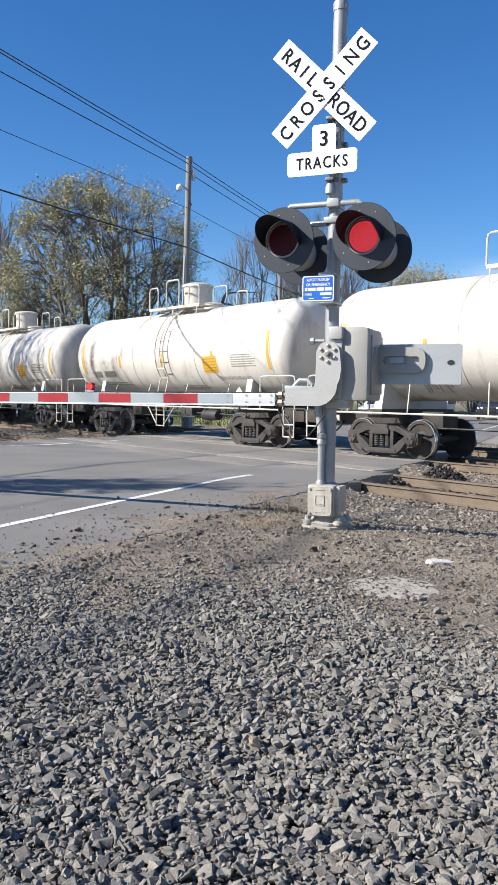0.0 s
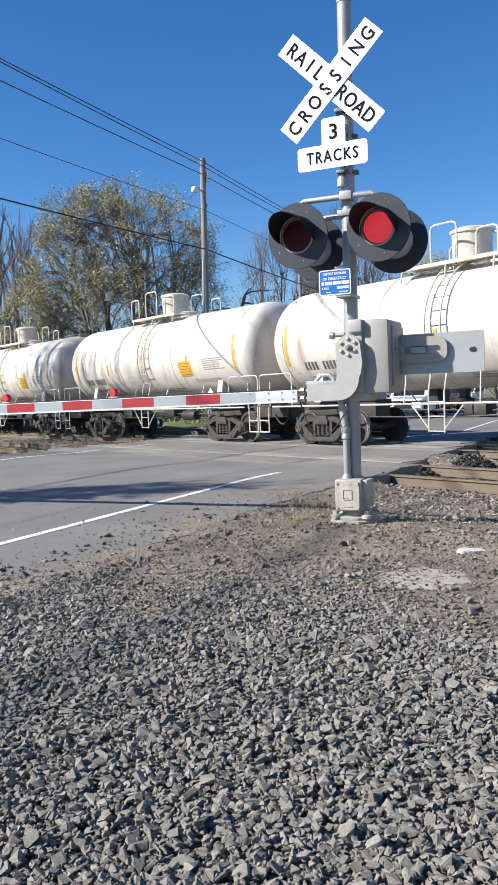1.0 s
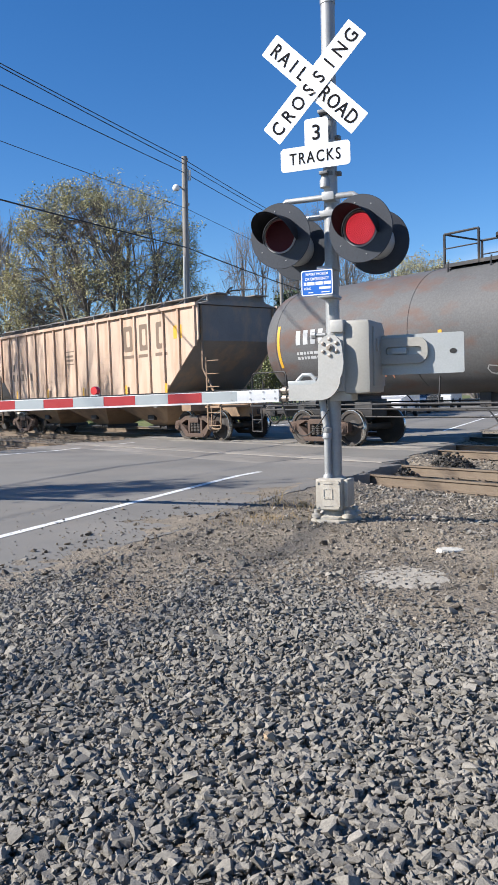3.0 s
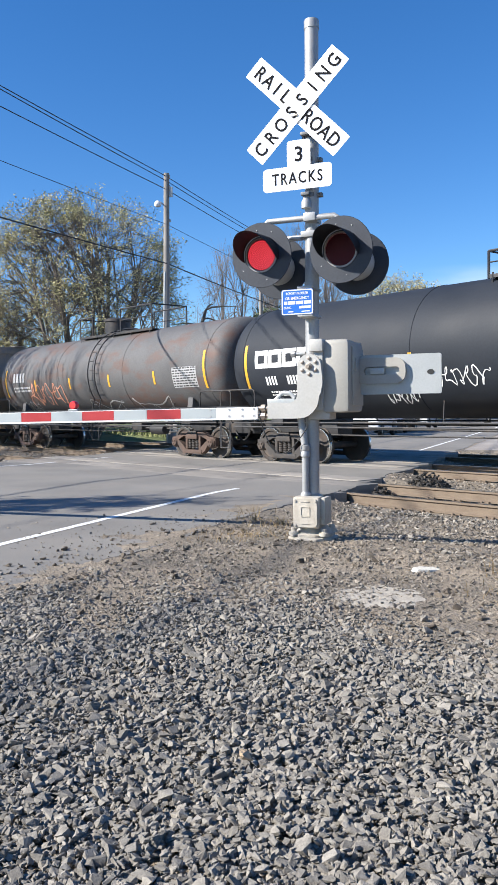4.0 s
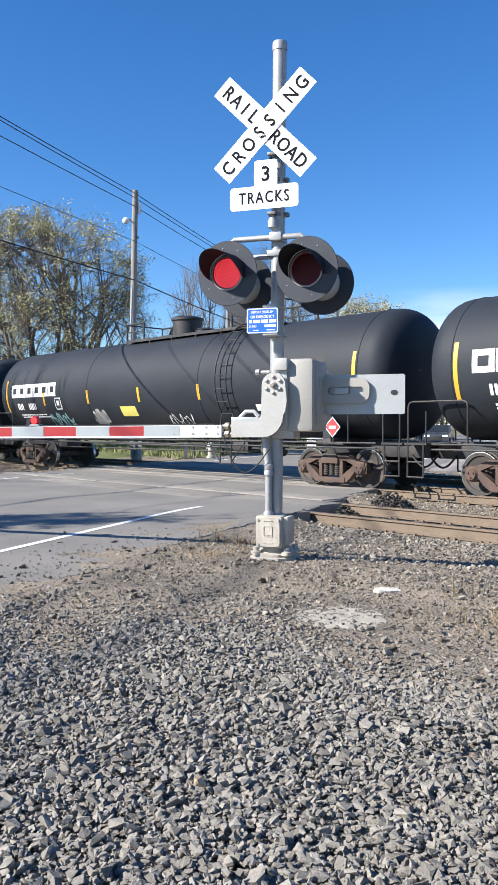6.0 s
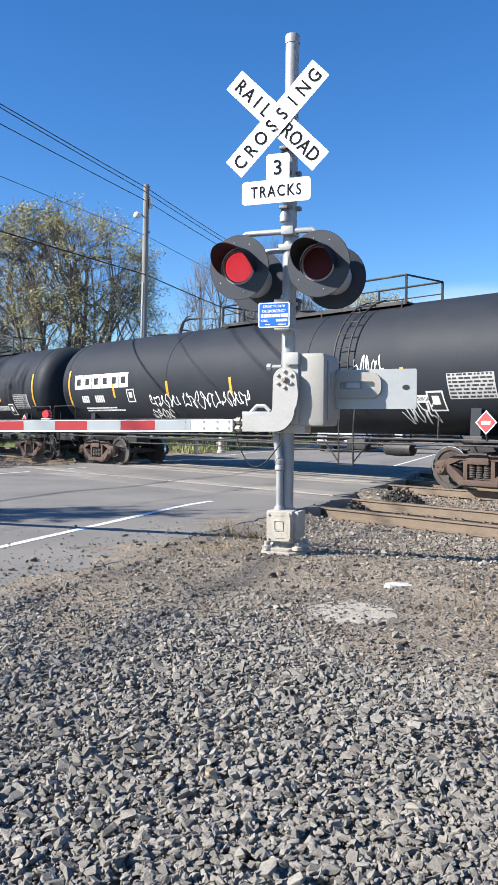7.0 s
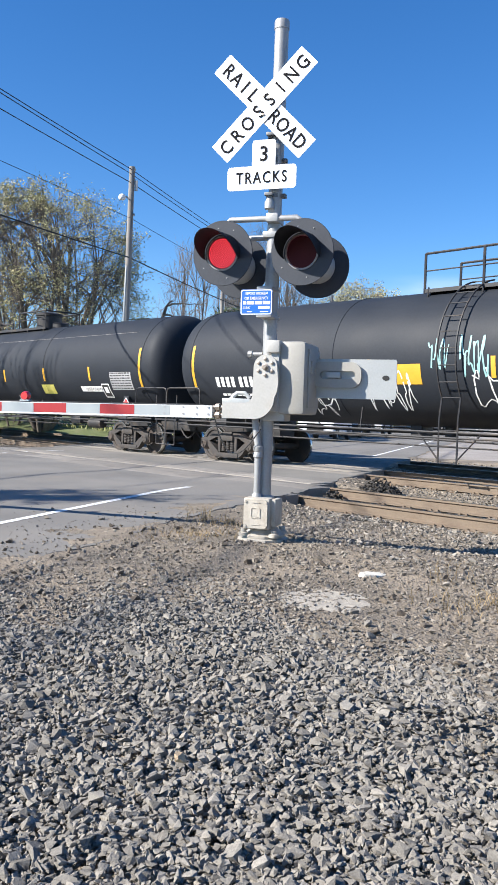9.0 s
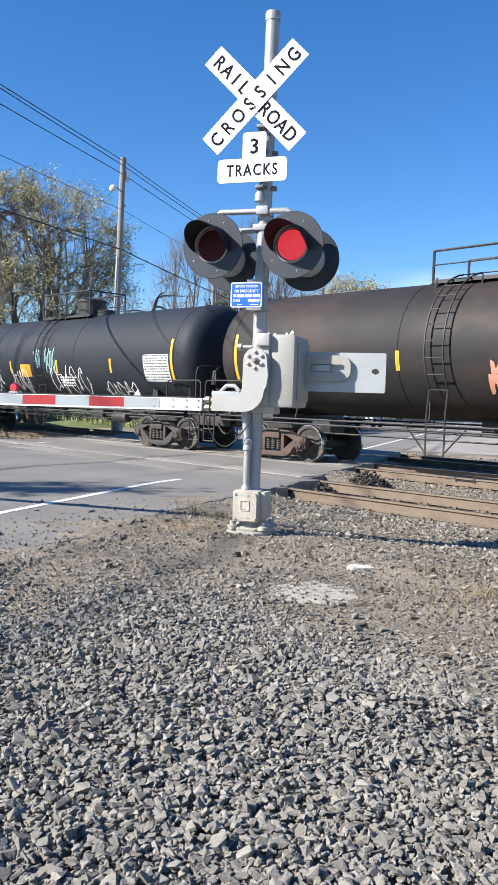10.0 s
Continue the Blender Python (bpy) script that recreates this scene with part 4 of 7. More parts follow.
def coupler(car, x, sgn, material):
    g = Geo().box(min(x, x + sgn * 0.75), max(x, x + sgn * 0.75), -0.09, 0.09, 0.78, 0.95, ch=0.02)
    g.box(min(x + sgn * 0.6, x + sgn * 0.86), max(x + sgn * 0.6, x + sgn * 0.86), -0.15, 0.15, 0.72, 1.0, ch=0.04)
    part("coupler", g, material, car)
    pts = [(x + sgn * (0.05 + 0.7 * i / 8), 0.32, 0.80 - 0.28 * math.sin(math.pi * i / 8)) for i in range(9)]
    part("air_hose", Geo().tube(pts, 0.025, 6), M["rubber"], car)


def bisect_rows(vs, fs, step):
    """Cuts a flat letter mesh into bands so that it can be bent."""
    b = bmesh.new()
    bv = [b.verts.new(v) for v in vs]
    for f in fs:
        try:
            b.faces.new([bv[i] for i in f])
        except ValueError:
            pass
    lo, hi = min(v.y for v in vs), max(v.y for v in vs)
    y = lo + step
    while y < hi:
        bmesh.ops.bisect_plane(b, geom=b.verts[:] + b.edges[:] + b.faces[:], plane_co=(0, y, 0), plane_no=(0, 1, 0))
        y += step
    b.verts.index_update()
    out = [v.co.copy() for v in b.verts], [[v.index for v in f.verts] for f in b.faces]
    b.free()
    return out


class Tank:
    """Places marks on the near side of a tank of radius r about the height zc."""
    def __init__(self, r, zc):
        self.r, self.zc = r, zc

    def on(self, x, h, lift=0.006):
        """The point at x along the car and the height h over the rail, on the shell."""
        a = math.asin(max(-0.999, min(0.999, (h - self.zc) / self.r)))
        return (x, (self.r + lift) * math.cos(a), self.zc + (self.r + lift) * math.sin(a))

    def patch(self, g, x0, x1, h0, h1, lift=0.006):
        """A bent rectangle; arcs of the shell, heights along it."""
        a0, a1 = (math.asin(max(-0.999, min(0.999, (h - self.zc) / self.r))) for h in (h0, h1))
        n = max(1, int(abs(a1 - a0) * self.r / 0.08))
        vs, fs = [], []
        for i in range(n + 1):
            a = a0 + (a1 - a0) * i / n
            y, z = (self.r + lift) * math.cos(a), self.zc + (self.r + lift) * math.sin(a)
            vs += [(x0, y, z), (x1, y, z)]
        for i in range(n):
            fs.append((2 * i, 2 * i + 1, 2 * i + 3, 2 * i + 2))
        g.add(vs, fs)

    def text(self, g, txt, height, x, h, squeeze=1.0, spacing=1.0, lift=0.008):
        """Letters round the shell; x is their middle."""
        g.cut()
        vs, fs = bisect_rows(*letters(txt, height, 0.0, spacing), 0.07)
        a0 = math.asin((h - self.zc) / self.r)
        out = []
        for v in vs:
            a = a0 + v.y / self.r
            out.append((x - v.x * squeeze, (self.r + lift) * math.cos(a), self.zc + (self.r + lift) * math.sin(a)))
        g.add(out, fs)

    def bars(self, g, x, h, w, hh, lines, seed, gap=1.7):
        """Rows of unreadable small writing, from x towards the tail."""
        g.cut()
        rnd = random.Random(seed)
        for k in range(lines):
            xx, z = x, h - k * hh * gap
            end = x - w * rnd.uniform(0.75, 1.0)
            while xx > end:
                ln = rnd.uniform(0.8, 3.0) * hh
                self.patch(g, xx, xx - ln, z, z + hh)
                xx -= ln + hh * 0.5

    def marks(self, g, x, h, hh, n, cw=0.62):
        """A row of n character-sized bars."""
        for k in range(n):
            g.cut()
            self.patch(g, x - k * hh * cw, x - k * hh * cw - hh * cw * 0.62, h, h + hh)

    def scrawl(self, g, x, h, w, hh, seed, line=0.035, loops=5):
        """Sprayed loops, a ribbon on the shell."""
        g.cut()
        rnd = random.Random(seed)
        p0, p1, p2 = (rnd.uniform(0, 6) for _ in range(3))
        pts = []
        n = loops * 16
        for i in range(n + 1):
            f = i / n
            px = x - w * (f + 0.06 * math.sin(loops * 6.28 * f * 1.5 + p0))
            ph = h + hh * (0.5 + 0.38 * math.sin(loops * 6.28 * f + p1) + 0.16 * math.sin(loops * 17 * f + p2))
            pts.append((px, ph))
        o = len(g.v)
        for i, (px, ph) in enumerate(pts):
            ax, ah = pts[max(i - 1, 0)]
            bx, bh = pts[min(i + 1, n)]
            dx, dh = bx - ax, bh - ah
            ln = math.hypot(dx, dh) or 1
            lw = line * (0.6 + 0.6 * abs(math.sin(i * 0.37 + p2)))
            for s in (-1, 1):
                g.v.append(self.on(px - s * dh / ln * lw / 2, ph + s * dx / ln * lw / 2, 0.007 + 0.00003 * i))
        for i in range(n):
            g.f.append((o + 2 * i, o + 2 * i + 1, o + 2 * i + 3, o + 2 * i + 2))


def block_logo(T, g, x, h, hh, n=6):
    """A row of plain ringed blocks in place of a brand."""
    g.cut()
    w = hh * 1.08
    for k in range(n):
        g.cut()
        xa = x - k * w * 1.06
        xb = xa - w
        t = hh * 0.27
        T.patch(g, xa, xa - t, h, h + hh)
        T.patch(g, xb + t, xb, h, h + hh)
        T.patch(g, xa - t, xb + t, h + hh - t, h + hh)
        T.patch(g, xa - t, xb + t, h, h + t)


def rounded(pts, r=0.12):
    """Softens the corners of a bent bar."""
    out = [Vector(pts[0])]
    for a, b, c in zip(pts, pts[1:], pts[2:]):
        a, b, c = Vector(a), Vector(b), Vector(c)
        p, q = b + (a - b).normalized() * r, b + (c - b).normalized() * r
        out += [p, p * 0.25 + b * 0.5 + q * 0.25, q]
    return out + [Vector(pts[-1])]


def tank_car(name, label, L, R, zc, shell, steel, front, stripes=5, walkway=None, ladder=None, dome=None, rust=False, hoops=False, hr=0.75):
    """A tank car of shell length L, x = 0 at its middle. front: where its leading stripe stands at the clip's start, along the track."""
    C = thing(name, label, "tank car", group="cars of the train")
    T = Tank(R, zc)
    hd = R * 0.52
    prof = []
    n = 14
    for i in range(n + 1):
        a = math.pi / 2 * min(i / n, 0.99999)
        prof.append((max(0.002, R * math.sin(a) ** 0.62), -L / 2 - hd * math.cos(a) ** 0.62))
    for k in range(1, 9):
        prof.append((R, -L / 2 + L * k / 9))
    for i in range(n + 1):
        a = math.pi / 2 * (1 - i / n)
        prof.append((max(0.002, R * max(0.0, math.sin(a)) ** 0.62), L / 2 + hd * max(0.0, math.cos(a)) ** 0.62))
    g = Geo().lathe(prof, Matrix.Translation((0, 0, zc)) @ Matrix.Rotation(radians(90), 4, "Y"), 56)
    body = part("tank", g, shell, C)
    # weld seams
    for x in (-L / 2 + 0.02, -L / 6, L / 6, L / 2 - 0.02):
        ring = [(x, (R + 0.002) * math.cos(radians(a)), zc + (R + 0.002) * math.sin(radians(a))) for a in range(-60, 241, 6)]
        part("seam", Geo().tube(ring, 0.009, 4), shell, body)
    # stub sills, bolsters, side rails
    for s in (-1, 1):
        g = Geo()
        xa, xb = sorted((s * (L / 2 - 2.3), s * (L / 2 + hd + 0.30)))
        g.box(xa, xb, -0.28, 0.28, 0.72, 1.10, ch=0.015)
        x0 = s * (L / 2 - 1.15)
        g.box(x0 - 0.22, x0 + 0.22, -1.35, 1.35, 0.95, 1.15, ch=0.02)
        # saddle
        sad = [(-1.25, 1.1), (1.25, 1.1)] + [(R * 1.01 * math.sin(radians(a)), zc - R * 1.01 * math.cos(radians(a))) for a in range(52, -53, -8)]
        m = Matrix.Translation((x0, 0, 0)) @ Matrix.Rotation(radians(90), 4, "Z")
        part("saddle", Geo().slab(sad, -0.12, 0.12, m), shell, C)
        # end platform
        xe = s * (L / 2 + hd + 0.10)
        g.box(xe - 0.28, xe + 0.28, -1.45, 1.45, 1.04, 1.08)
        part("sill", g, M["truck"] if hoops else steel, C)
    for sy in (1, -1):
        g = Geo()
        for z in (1.06,) if hoops else (1.06, 0.95):
            g.tube([(-L / 2 - hd * 0.6, sy * 1.45, z), (L / 2 + hd * 0.6, sy * 1.45, z)], 0.024, 6)
        for x in np.linspace(-L / 2 + 1.9, L / 2 - 2.2, 4):
            g.tube([(x, sy * 1.45, 1.06), (x + 0.3, sy * 1.0, zc - R * 0.72)], 0.018, 5)
        part("running_rail", g, steel, C)
    # grab irons, end ladders and steps
    for s in (-1, 1):
        xe = s * (L / 2 + hd + 0.10)
        for sy in (1, -1):
            g = Geo()
            g.tube(rounded([(s * (L / 2 - 0.35), sy * 1.42, 1.06), (s * (L / 2 - 0.35), sy * 1.42, 1.95), (xe + s * 0.2, sy * 1.42, 1.95), (xe + s * 0.2, sy * 1.42, 1.06)]), 0.020, 6)
            g.tube([(xe - s * 0.25, sy * 1.42, 1.06), (xe - s * 0.25, sy * 1.42, 1.75)], 0.018, 6)
            for x in (xe - 0.2, xe + 0.2):
                g.tube([(x, sy * 1.44, 1.06), (x, sy * 1.44, 0.35)], 0.02, 6)
            for z in (0.36, 0.68):
                g.tube([(xe - 0.2, sy * 1.44, z), (xe + 0.2, sy * 1.44, z)], 0.02, 6)
            part("end_rail", g, steel, C)
        coupler(C, s * (L / 2 + hd + 0.25), s, steel)
        truck(C, s * (L / 2 - 1.15), rust)
    # brake gear under the middle
    g = Geo()
    g.lathe([(0.001, -0.4), (0.15, -0.36), (0.17, 0.0), (0.15, 0.36), (0.001, 0.4)], pose(-L / 2 + 3.4, 0.75, 0.82, 0, 90), 14)
    g.box(-L / 2 + 4.3, -L / 2 + 4.9, 0.45, 0.85, 0.78, 1.02, ch=0.03)
    g.tube([(-L / 2 + 1.6, 0.75, 0.84), (L / 2 - 3.5, 0.6, 0.90)], 0.028, 6)
    g.tube([(-L / 2 + 1.8, 0.3, 0.72), (L / 2 - 1.8, 0.3, 0.72)], 0.022, 6)
    g.lathe([(0.22, 0.0), (0.24, 0.06), (0.13, 0.10), (0.13, 0.32)], pose(0.3, 0, zc - R - 0.30), 14)
    g.box(0.9, 1.2, -0.2, 0.25, zc - R - 0.3, zc - R + 0.05, ch=0.02)
    part("brake_gear", g, M["black_steel"], C)
    # ladder up the shell
    if ladder is not None:
        g = Geo()
        lo_a = -32
        for dx in (-0.22, 0.22):
            g.tube([(ladder + dx, (R + 0.14) * math.cos(radians(a)), zc + (R + 0.14) * math.sin(radians(a))) for a in range(lo_a, 87, 7)], 0.020, 6)
            g.tube([(ladder + dx, (R + 0.14) * math.cos(radians(lo_a)), zc + (R + 0.14) * math.sin(radians(lo_a))), (ladder + dx, 1.46, 1.3), (ladder + dx, 1.46, 0.42)], 0.020, 6)
        for a in range(lo_a, 84, 12):
            y, z = (R + 0.14) * math.cos(radians(a)), zc + (R + 0.14) * math.sin(radians(a))
            g.tube([(ladder - 0.22, y, z), (ladder + 0.22, y, z)], 0.013, 5)
        for z in (0.45, 0.78, 1.1):
            g.tube([(ladder - 0.22, 1.46, z), (ladder + 0.22, 1.46, z)], 0.014, 5)
        g.tube([(ladder - 0.22, 1.46, 0.5), (ladder - 0.75, 1.44, 1.06)], 0.018, 5)
        g.tube([(ladder + 0.22, 1.46, 0.5), (ladder + 0.75, 1.44, 1.06)], 0.018, 5)
        part("ladder", g, steel, C)
    # platform, railings and valve housing on top
    if walkway is not None:
        x0, x1 = walkway
        top, wd = zc + R, 0.95 if hoops else 0.70
        pz = top if hoops else top - 0.075
        g = Geo().box(x0, x1, -wd, -0.42, pz, pz + 0.03).box(x0, x1, 0.42, wd, pz, pz + 0.03)
        for sy in (-wd, wd):
            g.box(x0, x1, sy - 0.015, sy + 0.015, pz - 0.02, pz + 0.06)
        for x in np.linspace(x0 + 0.1, x1 - 0.1, max(2, int((x1 - x0) / 1.1) + 1)):
            for sy in (-wd, wd):
                g.tube([(x, sy, top + 0.02), (x, sy * 1.05, top - 0.3)], 0.02, 6)
        plat = part("platform", g, steel, C)
        if hoops:
            for sy in (0.95, -0.95):
                for xa, xb, hh in ((x1 - 0.5, x1, 0.72), (dome - 0.30, dome + 0.42, 0.88), (x0, x0 + 0.55, 0.62)):
                    part("hoop", Geo().tube(rounded([(xa, sy, top + 0.04), (xa, sy, top + hh), (xb, sy, top + hh), (xb, sy, top + 0.04)]), 0.024, 6), steel, plat)
        # on long platforms only the two ends are railed, with a low curb between
        spans = ((x0, x1, hr),) if x1 - x0 < 4.5 else ((x1 - 0.9, x1, hr * 0.85), (x0, x0 + 1.9, hr))
        if not hoops:
            for xa, xb, hh in spans:
                g = Geo()
                for sy in (wd, -wd):
                    for x in np.linspace(xa, xb, max(2, int((xb - xa) / 1.2) + 1)):
                        g.tube([(x, sy, top - 0.1), (x, sy, top + hh)], 0.03, 6)
                    g.tube([(xa, sy, top + hh), (xb, sy, top + hh)], 0.028, 6)
                    g.tube([(xa, sy, top + hh * 0.5), (xb, sy, top + hh * 0.5)], 0.016, 6)
                xe = xa if xa == x0 else xb
                g.tube([(xe, -wd, top + hh), (xe, wd, top + hh)], 0.022, 6)
                part("railing", g, steel, plat)
    if dome is not None:
        top = zc + R
        dh = 0.26 if hoops else 0.0
        g = Geo().lathe([(0.44, -0.08), (0.46, 0.46 + dh), (0.50, 0.47 + dh), (0.50, 0.54 + dh), (0.34, 0.60 + dh), (0.001, 0.62 + dh)], Matrix.Translation((dome, 0, top)), 24)
        g.lathe([(0.30, -0.05), (0.30, 0.12), (0.32, 0.13), (0.25, 0.17), (0.001, 0.18)], Matrix.Translation((dome - 0.85, 0, top)), 18)
        part("valve_housing", g, steel, C)
    # yellow conspicuity stripes
    if stripes:
        k = stripes
        xs_ = [-L / 2 + 0.12, L / 2 - 0.12] + [-L / 2 + L * i / (k + 1) for i in range(1, k + 1)]
        for i, x in enumerate(xs_):
            g = Geo()
            T.patch(g, x - 0.05, x + 0.05, zc - R * (0.45 if i < 2 else 0.32), zc + R * (0.30 if i < 2 else -0.04))
            part("reflective_stripe", g, M["yellow"], body, "yellow reflective stripe", smooth=60)
    cars.append((C, front - L / 2))
    return C, T, body


def on_tank(C, name, g, material, label=""):
    for h in g.split():
        ob = part(name, h, material, C, label, smooth=0)
        if len(h.f) > 14:
            ob["kind"] = "stuff"        # lines of fine print, too small to tell apart


def specs_panel(T, gw, gb, x, h, w, hh, seed):
    """A small framed table of unreadable data."""
    gw.cut()
    gb.cut()
    T.patch(gw, x, x - w, h, h + hh, 0.005)
    rnd = random.Random(seed)
    rows = int(hh / 0.07)
    for i in range(rows):
        xx = x - 0.03
        while xx > x - w + 0.05:
            ln = rnd.uniform(0.04, 0.16)
            T.patch(gb, xx, max(xx - ln, x - w + 0.03), h + 0.025 + i * hh / rows, h + 0.025 + i * hh / rows + 0.038, 0.008)
            xx -= ln + rnd.uniform(0.02, 0.05)


# dirty: picks the shell whose colour carries painted streaks of tree shade.
def white_car(front, dirty, seed, tag=False):
    L, R, zc = 10.4, 1.40, 2.76
    C, T, b = tank_car("tank_car", "white tank car with streaks of tree shade put into its colour" if dirty else "off-white tank car with rust stains below its platform", L, R, zc,
                       M["white_shade_streaked" if dirty else "white_tank"], M["white_steel"], front, stripes=3, walkway=(-1.37, 1.39), ladder=-0.05, dome=0.0, hoops=True)
    g = Geo()
    gn = Geo()
    T.marks(gn, 4.46, 2.0, 0.21, 4, 0.62)
    T.marks(gn, 3.78, 2.0, 0.21, 6, 0.62)
    on_tank(C, "lettering", gn, M["mark_dark"], "dark stencilled bar")
    placard(C, -4.05, True)
    T.bars(g, 4.4, 1.80, 2.2, 0.04, 2, seed)
    T.text(g, "SODIUM HYDROSULFIDE SOLUTION", 0.12, -3.45, 1.93, 0.50)
    T.bars(g, -L / 2 + 4.6, 1.70, 1.4, 0.03, 3, seed + 3)
    T.bars(g, -L / 2 + 1.3, 1.5, 1.0, 0.03, 2, seed + 4)
    T.bars(g, -L / 2 + 1.75, 2.55, 1.1, 0.024, 6, seed + 5, 2.6)
    if tag:
        T.scrawl(g, L / 2 - 2.2, 1.55, 0.8, 0.5, seed, 0.03, 5)
    on_tank(C, "lettering", g, M["mark_soft"] if not dirty else M["mark_fade"], "dark stencilled marks in bars")
    g = Geo()
    T.patch(g, -2.10, -2.78, 2.08, 2.55)
    on_tank(C, "label", g, M["yellow"], "yellow label")
    g = Geo()
    for i in range(5):
        T.patch(g, -2.15, -2.72, 2.13 + i * 0.085, 2.146 + i * 0.085, 0.009)
    on_tank(C, "lettering", g, M["mark_fade"])
    return C


def build_train():
    # the white cars that lead
    white_car(65.9, False, 11)
    white_car(52.95, False, 12)
    white_car(40.0, True, 12)
    white_car(27.05, False, 13)
    white_car(14.1, False, 14, True)
    white_car(1.56, False, 15)
    hopper_car(-11.3)
    # the weathered grey one
    L, R, zc = 13.4, 1.45, 2.70
    C, T, b = tank_car("tank_car", "weathered grey tank car with patches of rust and a graffito", L, R, zc, M["grey_tank"], M["black_steel"], -30.0, stripes=4, walkway=(-2.9, 1.75), ladder=-0.47, dome=0.3, rust=True)
    g = Geo()
    T.scrawl(g, 4.6, 1.7, 2.6, 0.8, 5, 0.05, 6)
    on_tank(C, "graffito", g, M["orange"], "orange sprayed graffito")
    g, gb = Geo(), Geo()
    specs_panel(T, g, gb, -5.0, 2.1, 1.2, 0.60, 3)
    T.scrawl(g, 0.5, 1.35, 5.5, 0.5, 8, 0.03, 4)
    T.scrawl(g, 5.6, 1.45, 1.2, 0.4, 18, 0.03, 5)
    T.marks(g, L / 2 - 0.8, 2.6, 0.36, 4, 0.75)
    T.bars(g, L / 2 - 0.8, 2.35, 1.6, 0.07, 2, 4)
    on_tank(C, "lettering", g, M["mark_grey"], "faded pale markings")
    on_tank(C, "lettering", gb, M["mark_black"])
    # the black cars
    for i, front in enumerate((-45.1, -64.43, -83.63, -103.13)):
        L, R, zc = 16.8, 1.52, 2.66
        near_lad = i == 3
        C, T, b = tank_car("tank_car", ("glossy black tank car with white block lettering", "black tank car with teal and white graffiti low on its side", "black tank car with large white graffiti", "black tank car with a thin scratch along its shell")[i], L, R, zc, M["black_tank"], M["black_steel"], front,
                           hr=0.56, walkway=((-5.1, 1.35), (-5.2, 1.7), (-5.1, 1.25), (-1.45, 4.5))[i], ladder=(-4.0, -3.9, -4.0, 3.9)[i], dome=-0.5, rust=i in (1, 2))
        g, gb, gy = Geo(), Geo(), Geo()
        block_logo(T, g, 7.9, 2.48, 0.46)
        T.marks(g, 7.55, 2.04, 0.22, 4, 0.5)
        T.marks(g, 6.75, 2.04, 0.22, 5, 0.5)
        T.bars(g, 7.5, 1.84, 2.3, 0.045, 2, i + 30)
        gp = Geo()
        specs_panel(T, gp, gb, -6.95 if i == 0 else -6.72, 1.90, 1.1, 0.52, i)
        if i == 0:
            T.text(g, "NON-ODORIZED", 0.115, -7.6, 3.08, 0.62)
            T.text(g, "LIQUEFIED PETROLEUM GAS", 0.125, -7.18, 2.82, 0.60)
            T.text(g, "DOT 112J400W", 0.12, -6.80, 2.56, 0.62)
        else:
            g.cut()
            T.patch(g, -4.95, -6.5, 1.84, 2.0)
            T.text(gb, "LIQUEFIED PETROLEUM GAS", 0.10, -5.72, 1.92, 0.55, 1.0, 0.011)
        # square data boxes
        for x, h, w in ((4.9, 2.02, 0.40), (-6.15, 1.66, 0.42)):
            g.cut()
            gb.cut()
            T.patch(g, x, x - w, h, h + w)
            T.patch(gb, x - 0.035, x - w + 0.035, h + 0.035, h + w - 0.035, 0.009)
            T.patch(g, x - 0.12, x - w + 0.12, h + 0.14, h + w - 0.1, 0.011)
        xl = (-5.1, 1.1, -1.75, -2.5)[i]
        T.patch(gy, xl, xl - 0.8, 1.76, 2.06)
        on_tank(C, "data_panel", gp, M["mark_grey"], "white data panel of fine print")
        on_tank(C, "label", gy, M["pale_yellow"], "yellow label")
        rnd = random.Random(50 + i)
        gg = Geo()
        spots = ((2.2, 1.85, 1.3, 0.40), (0.6, 1.75, 1.8, 0.55), (3.7, 1.5, 0.9, 0.32)) if i == 0 else ((3.75, 1.85, 1.4, 0.36), (2.2, 1.8, 1.6, 0.46), (0.5, 1.85, 1.2, 0.38), (3.9, 1.5, 1.0, 0.3), (-4.3, 2.1, 0.9, 0.8), (-5.4, 1.4, 0.9, 0.5)) if i == 2 else ((-1.0, 1.3, 1.2, 0.5), (2.8, 1.5, 0.8, 0.5)) if i == 1 else ((-0.4, 1.3, 0.7, 0.4),)
        for k, (x, h, w, hh) in enumerate(spots):
            T.scrawl(gg, x, h, w, hh, 70 + 10 * i + k, 0.032 if i == 2 else 0.024, 5)
        on_tank(C, "graffito", gg, M["mark_white"], "white sprayed graffito")
        if i == 1:
            gt = Geo()
            T.scrawl(gt, 5.6, 1.3, 1.4, 0.6, 91, 0.05, 6)
            on_tank(C, "graffito", gt, M["teal"], "teal sprayed graffito")
        if i == 1:
            gs = Geo()
            for xa, xb, ha, hb in ((-5.6, -6.6, 2.62, 2.78), (-5.6, -7.4, 2.86, 3.10), (-6.2, -7.6, 2.10, 2.55)):
                gs.cut()
                T.patch(gs, xa, xb, ha, hb, 0.004)
            on_tank(C, "patch", gs, M["overpaint"], "dull dark patch of fresh paint")
        if i == 3:
            gs = Geo()
            T.patch(gs, 2.5, -L / 2 + 0.6, 3.62, 3.627)
            on_tank(C, "scratch", gs, M["mark_soft"])
        on_tank(C, "lettering", g, M["mark_white"], "white stencilled marks and block shapes")
        on_tank(C, "lettering", gb, M["mark_black"])
        # marks on the tail head
        gh = Geo()
        for k, (w, hh) in enumerate(((0.9, 0.12), (0.5, 0.05), (0.6, 0.05), (0.6, 0.05), (0.5, 0.05), (0.6, 0.05))):
            y0 = 0.55
            z = 3.25 - k * 0.11
